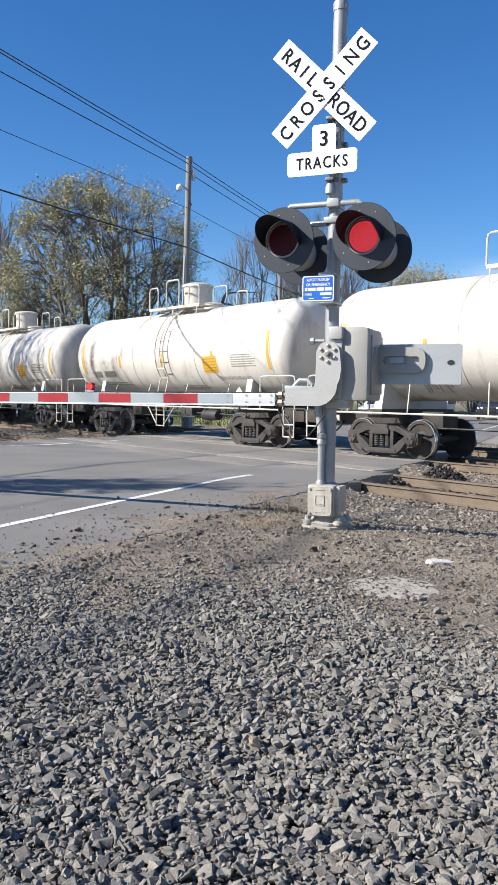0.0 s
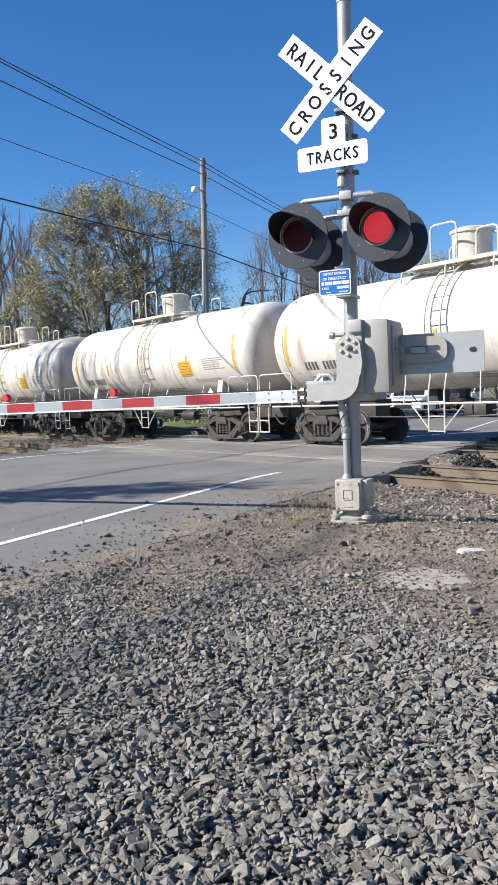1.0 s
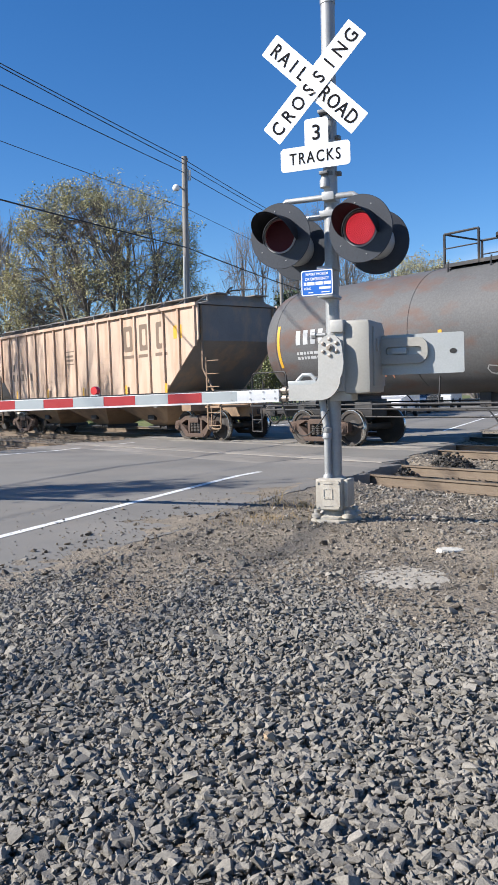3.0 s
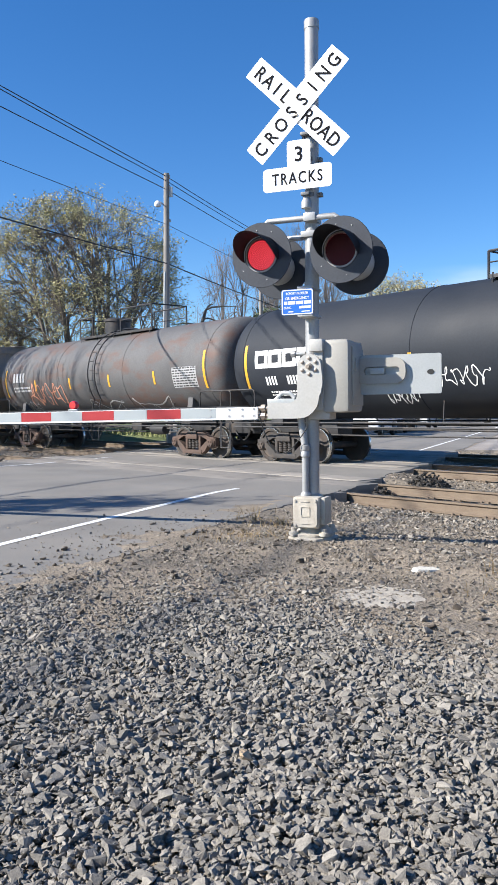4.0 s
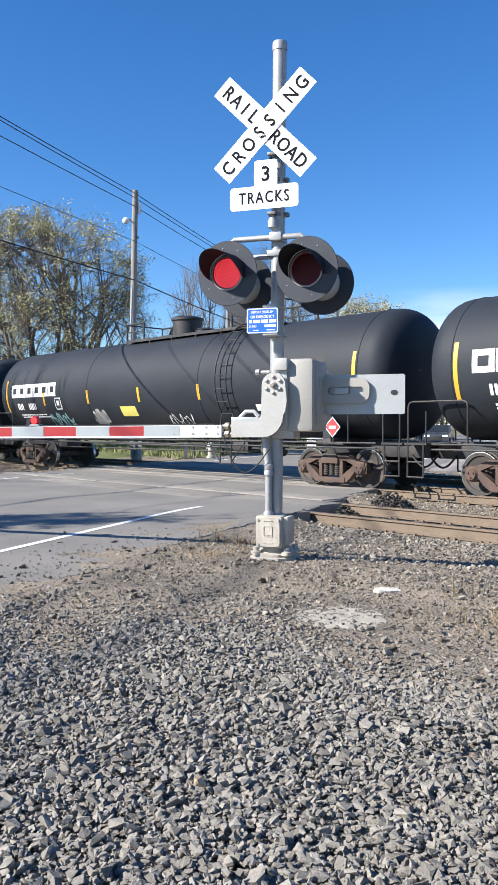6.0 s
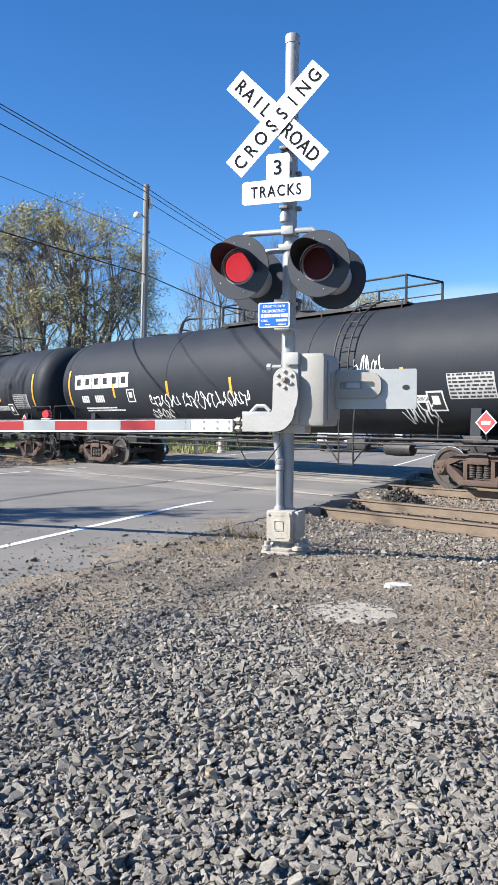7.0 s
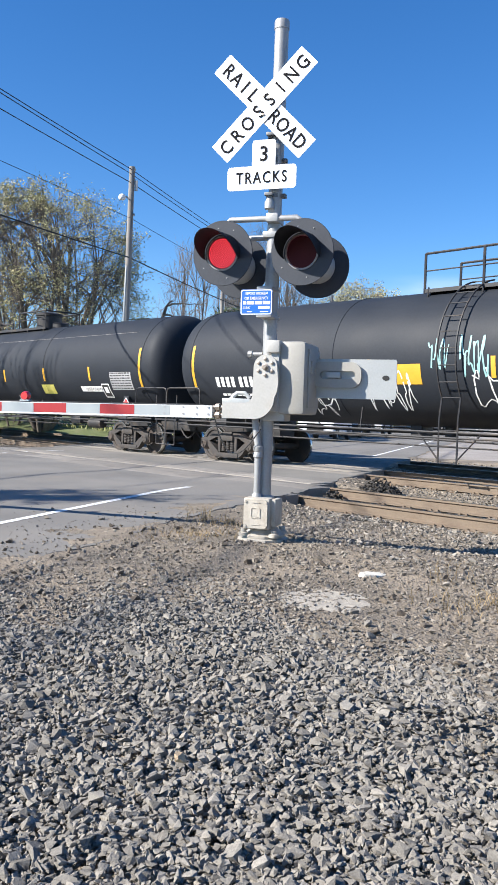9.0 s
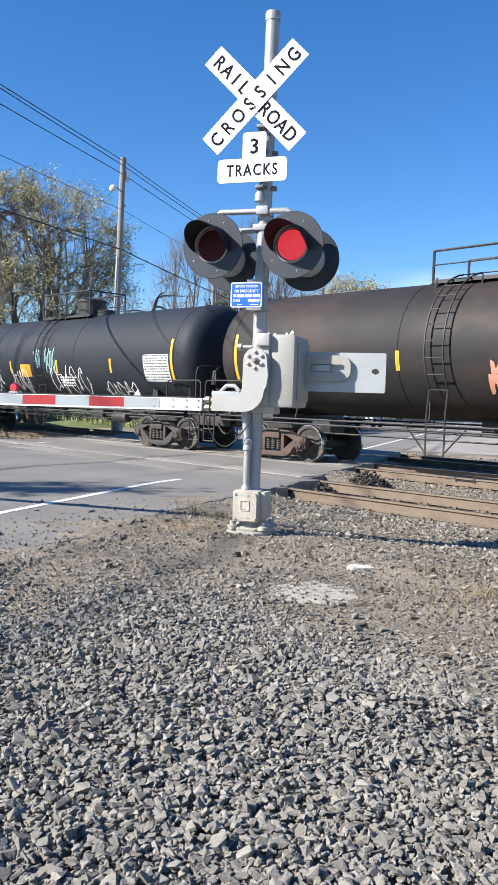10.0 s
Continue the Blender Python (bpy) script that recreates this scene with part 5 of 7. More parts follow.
            q = max(0.0, 1 - (z - zc) ** 2 / R ** 2 - (y0 / R) ** 2)
            x = -L / 2 - 0.52 * R * math.sqrt(q)
            yy = 0.0
            while yy < w:
                ya, yb = y0 + w / 2 - yy, y0 + w / 2 - yy - hh * 0.6
                xs_ = [-L / 2 - 0.52 * R * math.sqrt(max(0.0, 1 - (z - zc) ** 2 / R ** 2 - (y / R) ** 2)) - 0.012 for y in (ya, yb)]
                gh.add([(xs_[0], ya, z), (xs_[1], yb, z), (xs_[1] + 0.01, yb, z + hh), (xs_[0] + 0.01, ya, z + hh)], [(0, 1, 2, 3)])
                yy += hh * 0.85
        on_tank(C, "lettering", gh, M["mark_grey"])
        placard(C, -7.66)
    # the black car with crisp yellow stripes
    L, R, zc = 15.2, 1.50, 2.64
    C, T, b = tank_car("tank_car", "dull black tank car with yellow stripes and white graffiti", L, R, zc, M["black_tank"], M["black_steel"], -122.13, stripes=4, walkway=(-2.2, 0.65), ladder=-0.56, dome=-1.3)
    g, gb, gy = Geo(), Geo(), Geo()
    T.marks(g, 6.6, 1.98, 0.26, 4, 0.75)
    T.marks(g, 5.72, 1.98, 0.26, 6, 0.75)
    T.bars(g, 6.5, 1.76, 1.8, 0.06, 1, 5)
    specs_panel(T, g, gb, -6.2, 1.92, 1.15, 0.75, 8)
    T.bars(g, -L / 2 + 6.0, 2.0, 0.9, 0.05, 4, 6)
    T.patch(gy, 0.85, 0.15, 2.04, 2.46)
    for k, (x, h, w, hh) in enumerate(((3.6, 1.7, 1.3, 0.6), (4.3, 1.35, 1.6, 0.4), (1.6, 1.5, 1.2, 0.8), (-1.0, 1.5, 2.2, 0.9), (-4.0, 1.4, 1.5, 0.5))):
        T.scrawl(g, x, h, w, hh, 120 + k, 0.028, 5)
    on_tank(C, "lettering", g, M["mark_white"], "white marks in bars and sprayed loops")
    on_tank(C, "lettering", gb, M["mark_black"])
    on_tank(C, "label", gy, M["yellow"], "yellow label")
    gt = Geo()
    T.scrawl(gt, -0.05, 2.35, 0.45, 0.6, 140, 0.03, 3)
    T.scrawl(gt, -0.8, 2.2, 0.6, 0.8, 141, 0.034, 4)
    on_tank(C, "graffito", gt, M["teal"], "pale teal sprayed graffito")
    placard(C, -L / 2 + 1.6, True)
    brake_wheel(C, L, R)
    # the rust-tinged one at the end
    L, R, zc = 15.2, 1.50, 2.66
    C, T, b = tank_car("tank_car", "black tank car tinged brown with rust along its top", L, R, zc, M["brown_tank"], M["black_steel"], -139.68, walkway=(-1.2, 2.25), ladder=1.55, dome=0.2, rust=True, hr=0.6)
    g = Geo()
    T.scrawl(g, 6.7, 2.4, 1.1, 0.7, 160, 0.05, 6)
    T.marks(g, 5.9, 2.06, 0.27, 4, 0.75)
    T.bars(g, 6.0, 1.86, 1.5, 0.08, 2, 9)
    g.cut()
    T.patch(g, 4.4, 4.0, 2.1, 2.46)
    on_tank(C, "lettering", g, M["mark_white"], "white marks in bars and a sprayed star")
    gb = Geo()
    T.patch(gb, 4.37, 4.03, 2.13, 2.43, 0.009)
    on_tank(C, "lettering", gb, M["mark_black"])
    gt = Geo()
    T.scrawl(gt, 0.4, 1.75, 0.6, 0.6, 161, 0.08, 6)
    on_tank(C, "graffito", gt, M["orange"], "salmon sprayed blot")


def brake_wheel(C, L, R):
    """Hand brake on the trailing end: wheel, gear case, chain and a grab rail."""
    x = -L / 2 - 0.52 * R - 0.22
    m = pose(x, 0.62, 2.05, 0, 90)
    g = Geo().tube([m @ Vector((0.28 * math.cos(a), 0.28 * math.sin(a), 0)) for a in (6.2832 * i / 24 for i in range(25))], 0.018, 6)
    for k in range(5):
        a = 6.2832 * k / 5
        g.tube([m @ Vector((0, 0, 0)), m @ Vector((0.28 * math.cos(a), 0.28 * math.sin(a), 0))], 0.012, 5)
    w = part("brake_wheel", g, M["black_steel"], C, "hand brake wheel")
    part("gear_case", Geo().box(x + 0.03, x + 0.30, 0.45, 0.79, 1.85, 2.25, ch=0.04), M["black_steel"], w)
    part("chain", Geo().tube([(x + 0.08, 0.62, 1.9), (x + 0.08, 0.66, 1.5), (x + 0.08, 0.62, 1.1)], 0.022, 6), M["black_steel"], w)
    part("grab_rail", Geo().tube(rounded([(x + 0.12, 1.42, 1.06), (x + 0.12, 1.42, 2.35), (x + 0.12, 0.2, 2.35), (x + 0.12, 0.2, 1.06)], 0.2), 0.02, 6), M["black_steel"], C)


def placard(C, x, white=False):
    """A diamond placard in its holder beside the trailing truck."""
    m = pose(x, 1.50, 1.42)
    g = Geo().slab([(0, -0.24), (0.24, 0), (0, 0.24), (-0.24, 0)], 0.0, 0.01, m)
    p = part("placard", g, M["mark_white"], C, "diamond hazard placard in a holder")
    if not white:
        g = Geo().slab([(0, -0.21), (0.21, 0), (0, 0.21), (-0.21, 0)], 0.011, 0.014, m)
        part("field", g, M["placard_red"], p)
        g = Geo().box(x - 0.1, x + 0.1, 1.515, 1.517, 1.38, 1.45)
        part("bar", g, M["mark_white"], p)
    part("holder", Geo().tube([(x, 1.49, 1.2), (x, 1.47, 1.05)], 0.02, 6).box(x - 0.3, x + 0.3, 1.40, 1.48, 1.02, 1.06), M["black_steel"], p)


def hopper_car(front):
    """Covered hopper with ribbed sides, sloping ends and three bays. front: the leading corner of its side sheet."""
    C = thing("hopper_car", "tan covered hopper car with ribbed sides, faded and rust streaked", "hopper car", group="cars of the train")
    L, W, top, low = 15.4, 1.55, 4.07, 1.30
    x0, x1 = -L / 2, L / 2
    cut = 2.1
    # side sheets: full at the top, cut back at each lower end
    side = [(x1, top), (x1, top - 1.0), (x1 - 0.12, top - 1.1), (x1 - cut, low), (x0 + cut, low), (x0 + 0.12, top - 1.1), (x0, top - 1.0), (x0, top)]
    for sy in (1, -1):
        g = Geo().slab(side, sy * W - 0.02, sy * W + 0.02)
        part("side_sheet", g, M["hopper"], C, "tan ribbed side sheet, rust streaked")
    g = Geo()
    n = 19
    for i in range(n):
        x = x0 + 0.14 + (L - 0.28) * i / (n - 1)
        zlo = low if x0 + cut < x < x1 - cut else (top - 1.1) - (top - 1.1 - low) * min(x - x0, x1 - x) / cut if min(x - x0, x1 - x) > 0.12 else top - 1.0
        zlo = max(low, zlo)
        for sy in (1, -1):
            ya, yb = sorted((sy * (W + 0.02), sy * (W + 0.085)))
            part("rib", Geo().box(x - 0.042, x + 0.042, ya, yb, zlo, top - 0.02, ch=0.008), M["hopper"], C)
    g = Geo()
    for sy in (1, -1):
        ya, yb = sorted((sy * (W - 0.02), sy * (W + 0.11)))
        g.box(x0, x1, ya, yb, top - 0.03, top + 0.07)
        g.box(x0 + cut * 0.85, x1 - cut * 0.85, ya, yb, low - 0.14, low + 0.02)
    part("side_sill", g, M["hopper"], C)
    # roof and running board
    g = Geo().slab([(-W, top + 0.02), (W, top + 0.02), (W * 0.6, top + 0.17), (-W * 0.6, top + 0.17)], x0 + 0.02, x1 - 0.02, Matrix.Rotation(radians(-90), 4, "Z"))
    part("roof", g, M["hopper_end"], C)
    g = Geo()
    for sy in (0.75, -0.75):
        g.box(x0 - 0.2, x1 + 0.2, sy - 0.28, sy + 0.28, top + 0.33, top + 0.36)
    for x in np.linspace(x0 + 0.15, x1 - 0.15, 14):
        g.box(x - 0.03, x + 0.03, -1.1, 1.1, top + 0.15, top + 0.33)
        g.tube([(x, W, top + 0.05), (x, 1.02, top + 0.34)], 0.02, 5)
    g.box(x0 + 0.6, x1 - 0.6, -0.35, 0.35, top + 0.15, top + 0.28, ch=0.03)
    part("running_board", g, M["hopper_end"], C)
    # end slope sheets
    for s in (1, -1):
        xe = s * L / 2
        xp = xe if s > 0 else xe - 0.8      # the platform reaches farther at the trailing end
        pts = [(xe - s * 0.10, top), (xe - s * 0.10, top - 1.05), (xe - s * (cut + 0.35), low - 0.25), (xe - s * (cut + 0.55), low - 0.25), (xe - s * 0.35, top - 1.0), (xe - s * 0.35, top)]
        part("end_slope", Geo().slab(pts, -W + 0.02, W - 0.02), M["hopper_end"], C, "dirty sloping end sheet")
        g = Geo()
        for sy in (1.40, -1.40):
            g.tube([(xe - s * 0.06, sy, top), (xe - s * 0.06, sy, 2.2), (xp - s * 0.06, sy, 1.1)], 0.04, 6)
            g.tube([(xe - s * cut, sy, low + 0.1), (xp - s * 0.06, sy, 1.1)], 0.03, 6)
        for sy in (1.40,):
            for z in np.arange(0.5, 2.5, 0.38):
                g.tube([(xp - s * 0.06, sy + 0.02, z), (xp - s * 0.55, sy + 0.1, z)], 0.016, 5)
            g.tube([(xp - s * 0.55, sy + 0.1, 0.4), (xp - s * 0.55, sy + 0.1, 2.5)], 0.03, 6)
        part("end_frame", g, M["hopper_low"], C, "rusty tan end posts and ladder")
        g = Geo().box(min(xp, xp - s * 2.6), max(xp, xp - s * 2.6), -0.3, 0.3, 0.72, 1.10, ch=0.015)
        g.box(min(xp - s * 0.05, xp - s * 0.75), max(xp - s * 0.05, xp - s * 0.75), -1.45, 1.45, 1.02, 1.08)
        g.box(min(xp - s * 1.55, xp - s * 2.05), max(xp - s * 1.55, xp - s * 2.05), -1.4, 1.4, 0.92, 1.2, ch=0.02)
        g.tube(rounded([(xp, 1.44, 1.05), (xp, 1.44, 0.4), (xp - s * 0.45, 1.44, 0.4), (xp - s * 0.45, 1.44, 1.05)]), 0.022, 6)
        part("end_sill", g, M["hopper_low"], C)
        coupler(C, xp - s * 0.1, s, M["truck"])
        truck(C, xp - s * 1.8, True)
    # three bays with gates
    for k in (-1, 0, 1):
        cx = k * 3.95
        g = Geo()
        a, b2 = 1.92, 0.42
        vs = [(cx - a, -W, low), (cx + a, -W, low), (cx + a, W, low), (cx - a, W, low), (cx - b2, -0.55, 0.42), (cx + b2, -0.55, 0.42), (cx + b2, 0.55, 0.42), (cx - b2, 0.55, 0.42)]
        g.add(vs, [(0, 1, 5, 4), (1, 2, 6, 5), (2, 3, 7, 6), (3, 0, 4, 7), (4, 5, 6, 7)])
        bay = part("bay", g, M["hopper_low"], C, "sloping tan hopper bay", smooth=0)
        g = Geo().box(cx - 0.5, cx + 0.5, -0.65, 0.65, 0.30, 0.42, ch=0.02).tube([(cx - 0.35, 0.8, 0.38), (cx + 0.35, 0.8, 0.38)], 0.04, 8)
        g.box(cx - 0.25, cx + 0.15, 0.86, 0.98, 0.62, 0.78, ch=0.02)
        part("gate", g, M["black_steel"], bay)
    # large marks: plain blocks, and the readable small plate
    y = W + 0.024
    g = Geo()
    lx = -3.45
    for k, dx in enumerate((0.0, 0.98, 1.98)):
        g.cut()
        g.holed(rrect(lx - dx - 0.26, 3.32, 0.54, 0.84, 0.08), rrect(lx - dx - 0.26, 3.32, 0.22, 0.52, 0.05), y - 0.004, y)
        g.box(lx - dx - 0.6, lx - dx + 0.08, y - 0.004, y, 2.68, 2.78)
    for row in range(2):
        for k in range(6):
            if row == 0 and k > 3:
                continue
            xx = 6.1 - k * 0.42
            g.cut()
            g.box(xx - 0.2, xx, y - 0.004, y, 2.62 - row * 0.42, 2.90 - row * 0.42)
    g.cut()
    g.holed(rrect(0.5, 2.92, 0.85, 0.5, 0.02, 1), rrect(0.5, 2.92, 0.78, 0.43, 0.02, 1), y - 0.004, y)
    for k in range(2):
        g.box(0.22, 0.78, y - 0.004, y, 2.79 + 0.15 * k, 2.87 + 0.15 * k)
    for h in g.split():
        part("lettering", h, M["mark_fade"], C, "faded dark block marks", smooth=0)
    g = Geo()
    for x in (L / 2 - 0.6, 5.2, 2.3, -0.6, -3.6, -6.0):
        g.cut()
        g.box(x - 0.06, x + 0.06, W + 0.088, W + 0.092, low + 0.02, low + 0.5)
    g.cut()
    g.box(L / 2 - 0.95, L / 2 - 0.65, y - 0.004, y, 3.55, 3.95)
    g.cut()
    g.box(-L / 2 + 0.85, -L / 2 + 1.3, y - 0.004, y, 3.15, 3.55)
    for h in g.split():
        part("reflective_stripe", h, M["yellow"], C, "yellow reflective patch")
    cars.append((C, front - L / 2))
    return C


build_train()


# ---- loose stones ----
def rock_shapes(n, seed, flat=0.75, corners=12):
    """Convex broken stones of about unit size."""
    rnd = random.Random(seed)
    out = []
    for _ in range(n):
        b = bmesh.new()
        sx_, sy_, sz_ = rnd.uniform(0.8, 1.2), rnd.uniform(0.6, 0.95), flat * rnd.uniform(0.55, 0.95)
        for _ in range(corners):
            v = Vector((rnd.uniform(-1, 1), rnd.uniform(-1, 1), rnd.uniform(-1, 1)))
            m = max(abs(v.x), abs(v.y), abs(v.z))
            v = v / m * 0.5 * (1 - 0.25 * (v.length / m - 1))
            b.verts.new((v.x * sx_, v.y * sy_, v.z * sz_))
        bmesh.ops.convex_hull(b, input=b.verts[:])
        for v in [v for v in b.verts if not v.link_faces]:
            b.verts.remove(v)
        bmesh.ops.triangulate(b, faces=b.faces[:])
        b.verts.index_update()
        out.append((np.array([v.co[:] for v in b.verts]), np.array([[v.index for v in f.verts] for f in b.faces])))
        b.free()
    return out


ROCKS = rock_shapes(40, 3, 0.74, 10)
CHIPS = rock_shapes(30, 4, 0.64, 7)


def turn_matrix(rnd, tilt):
    return (Matrix.Rotation(rnd.uniform(0, 6.283), 3, "Z") @ Matrix.Rotation(rnd.uniform(-tilt, tilt), 3, "X") @ Matrix.Rotation(rnd.uniform(-tilt, tilt), 3, "Y"))


def join_stones(name, places, material, label, category, seed, shapes=ROCKS):
    """One mesh of many stones; places: x, y, z, size."""
    rnd = random.Random(seed)
    vs, fs, o = [], [], 0
    for x, y, z, s in places:
        v, f = rnd.choice(shapes)
        m = np.array(turn_matrix(rnd, 0.58))
        vs.append((v * s) @ m.T + np.array((x, y, z)))
        fs.append(f + o)
        o += len(v)
    vs, fs = np.concatenate(vs), np.concatenate(fs)
    me = bpy.data.meshes.new(name)
    me.from_pydata(vs.tolist(), [], fs.tolist())
    me.materials.append(material)
    return tagged(new(name, me), label, category, kind="stuff")


def gravel_edge(x):
    return float(np.interp(x, [-3, -1.6, -1.25, -1.0, -0.8, -0.5, 0.0, 0.33, 0.57, 0.87, 1.1, 1.34, 1.6, 2.4], [5.5, 5.5, 5.2, 4.55, 4.45, 5.45, 5.15, 4.85, 4.55, 3.95, 3.7, 3.35, 3.0, 2.4]))


def build_gravel():
    rnd = random.Random(21)
    near, rest = [], []
    for _ in range(135000):
        y = rnd.uniform(1.3, 6.6)
        half = 0.55 + 0.40 * y
        x = rnd.uniform(-half, half)
        e = gravel_edge(x) + 0.35 * noise.noise(Vector((x * 2.2, y * 2.2, 0))) - y
        keep = float(np.interp(e, [-1.5, -0.3, 0.3], [0.0, 0.13, 1.0]))
        bare = noise.noise(Vector((x * 1.1 + 4, y * 1.1, 7.0)))
        if x > 0.75 and bare > 0.1:
            keep *= 0.35
        # fewer per metre where it is wide
        if rnd.random() > keep * (0.55 + 0.45 * half / 3.2):
            continue
        s = min(0.064, max(0.012, rnd.lognormvariate(math.log(0.0235), 0.36)))
        dense = max(0.0, min(1.0, e / 0.5))
        z = ground_z(x, y) + s * 0.22 + dense * rnd.uniform(0.0, 0.031)
        (near if y < 2.2 and len(near) < 295 and abs(x) < 0.85 else rest).append((x, y, z, s))
    # the bed goes on, coarser, to both sides and behind
    for _ in range(42000):
        x, y = rnd.uniform(-3.4, 4.2), rnd.uniform(-2.6, 5.2)
        if y > 1.3 and abs(x) < 0.5 + 0.40 * y:
            continue
        rim = 0.5 * noise.noise(Vector((x * 0.9, y * 0.9, 12.0)))
        e = min(gravel_edge(min(x, 2.4)) - y, y + 2.1, x + 2.9, 3.6 - x, x * XS.x + y * XS.y - ASPHALT_R - 0.4) + rim
        if rnd.random() > float(np.interp(e, [-0.3, 0.5], [0.0, 0.62])):
            continue
        s = min(0.075, max(0.02, rnd.lognormvariate(math.log(0.036), 0.32)))
        rest.append((x, y, ground_z(x, y) + s * 0.22 + rnd.uniform(0, 0.02), s))
    g = join_stones("gravel", rest, M["stone"], "loose grey crushed stone ballast on the ground", "gravel", 5)
    meshes = []
    for v, f in ROCKS:
        me = bpy.data.meshes.new("stone")
        me.from_pydata(v.tolist(), [], f.tolist())
        me.materials.append(M["stone_piece"])
        meshes.append(me)
    for x, y, z, s in near:
        q = new("stone", rnd.choice(meshes))
        q.parent = g
        q.matrix_basis = Matrix.Translation((x, y, z)) @ turn_matrix(rnd, 0.62).to_4x4() @ Matrix.Scale(s, 4)
    # scattered chips and grit on the dirt and along the asphalt's edge
    places = []
    for _ in range(64000):
        y = rnd.uniform(3.2, 10.5)
        half = 0.5 + 0.42 * y
        x = rnd.uniform(-half, half + 0.6)
        lat = x * XS.x + y * XS.y
        d = -(x * N.x + y * N.y)
        k = 1.0 if lat > ASPHALT_R else float(np.interp(ASPHALT_R - lat, [0, 0.5, 1.5, 3], [0.6, 0.16, 0.05, 0.008]))
        clump = noise.noise(Vector((x * 1.3, y * 1.3, 2.0)))
        k *= float(np.interp(clump, [-0.3, 0.25], [0.35, 1.0]))
        if d > 9.0 or rnd.random() > k:
            continue
        s = rnd.lognormvariate(math.log(0.017), 0.45)
        s = min(s, 0.06)
        z = (level(d) if lat < ASPHALT_R else ground_z(x, y)) + s * 0.25
        places.append((x, y, z, s))
    join_stones("grit", places, M["chip"], "small stone chips scattered over dirt and asphalt", "gravel", 6, CHIPS)
    # grey stones spilled from the track bed towards the mast
    places = []
    for _ in range(9000):
        d, s_ = 9.3 - 4.2 * rnd.random() ** 1.5, rnd.uniform(0.0, 9.0)
        p = track(s_, d)
        if p.dot(XS) < ASPHALT_R + 0.5 or p.y < 5.2 or (p.x - 0.895) ** 2 + (p.y - 5.42) ** 2 < 0.16:
            continue
        if noise.noise(Vector((p.x * 1.1, p.y * 1.1, 31.0))) < float(np.interp(d, [5.1, 7.0], [0.25, -0.35])):
            continue
        s = min(0.075, max(0.015, rnd.lognormvariate(math.log(0.032), 0.4)))
        places.append((p.x, p.y, ground_z(p.x, p.y) + s * 0.22, s))
    join_stones("spilled_stones", places, M["spill"], "grey and pale stones spilled beside the track bed", "gravel", 15, CHIPS)
    # dark clods of dried mud between the gravel and the mast
    places = []
    for _ in range(900):
        x, y = rnd.uniform(-2.6, 2.4), rnd.uniform(3.9, 8.6)
        lat = x * XS.x + y * XS.y
        if lat < ASPHALT_R - 0.9 or noise.noise(Vector((x * 1.6, y * 1.6, 21.0))) < -0.05 or (x - 0.895) ** 2 + (y - 5.42) ** 2 < 0.12:
            continue
        s = min(0.075, rnd.lognormvariate(math.log(0.036), 0.4))
        places.append((x, y, (level(-(x * N.x + y * N.y)) if lat < ASPHALT_R else ground_z(x, y)) + s * 0.2, s))
    join_stones("clods", places, M["clod"], "dark clods of dried mud on the dirt", "dirt clods", 8)
    # ballast round the tracks
    places = []
    for _ in range(26000):
        d = rnd.uniform(7.6, 22.5)
        s_ = rnd.uniform(0.5, 16) if rnd.random() < 0.8 else rnd.uniform(20, 40)
        p = track(s_, d)
        if in_road(p, 0.15) or p.y < 6.5 or p.dot(XS) < ASPHALT_L - 14:
            continue
        if any(abs(abs(d - c) - 0.75) < 0.15 for c in (NEAR_TRACK, TRAIN_TRACK, FAR_TRACK)):
            continue
        s = min(0.085, max(0.02, rnd.lognormvariate(math.log(0.045), 0.3)))
        places.append((p.x, p.y, ground_z(p.x, p.y) + s * 0.25, s))
    join_stones("ballast", places, M["chip"], "rust-dusted stone ballast around the rails", "gravel", 7, CHIPS)
    # single larger stones on the dirt
    for x, y, s in ((-1.40, 5.72, 0.10), (-1.15, 6.3, 0.07), (-0.75, 6.9, 0.06), (0.33, 4.62, 0.09), (-0.5, 7.5, 0.055), (-1.7, 6.8, 0.06), (0.1, 6.2, 0.06), (0.45, 4.9, 0.075), (1.05, 4.75, 0.07), (-0.2, 5.9, 0.08), (-0.95, 5.5, 0.085)):
        q = new("rock", rnd.choice(meshes))
        q.matrix_basis = Matrix.Translation((x, y, ground_z(x, y) + s * 0.2)) @ turn_matrix(rnd, 0.4).to_4x4() @ Matrix.Scale(s, 4)
        tagged(q, "single broken grey stone on the dirt", "rock", "rocks on the dirt")
    # a tan stone among the grey ones, a pale slab, a dried spill
    me = meshes[4].copy()
    me.materials.clear()
    me.materials.append(M["tan_stone"])
    q = new("rock", me)
    q.matrix_basis = Matrix.Translation((-0.045, 2.72, ground_z(0, 2.7) + 0.062)) @ pose(0, 0, 0, 40, 15, 20) @ Matrix.Scale(0.058, 4)
    tagged(q, "pale tan stone among grey gravel", "rock")
    g = Geo()
    n = 22
    top = [(0.17 * math.cos(6.283 * i / n) * (1 + 0.25 * noise.noise(Vector((i * 0.9, 0, 0)))), 0.085 * math.sin(6.283 * i / n) * (1 + 0.3 * noise.noise(Vector((i * 0.9, 4, 0))))) for i in range(n)]
    g.add([(x, y, -0.03) for x, y in top] + [(x * 0.8, y * 0.8, 0.035) for x, y in top] + [(0, 0, 0.045)],
          [(i, (i + 1) % n, n + (i + 1) % n, n + i) for i in range(n)] + [(n + i, n + (i + 1) % n, 2 * n) for i in range(n)])
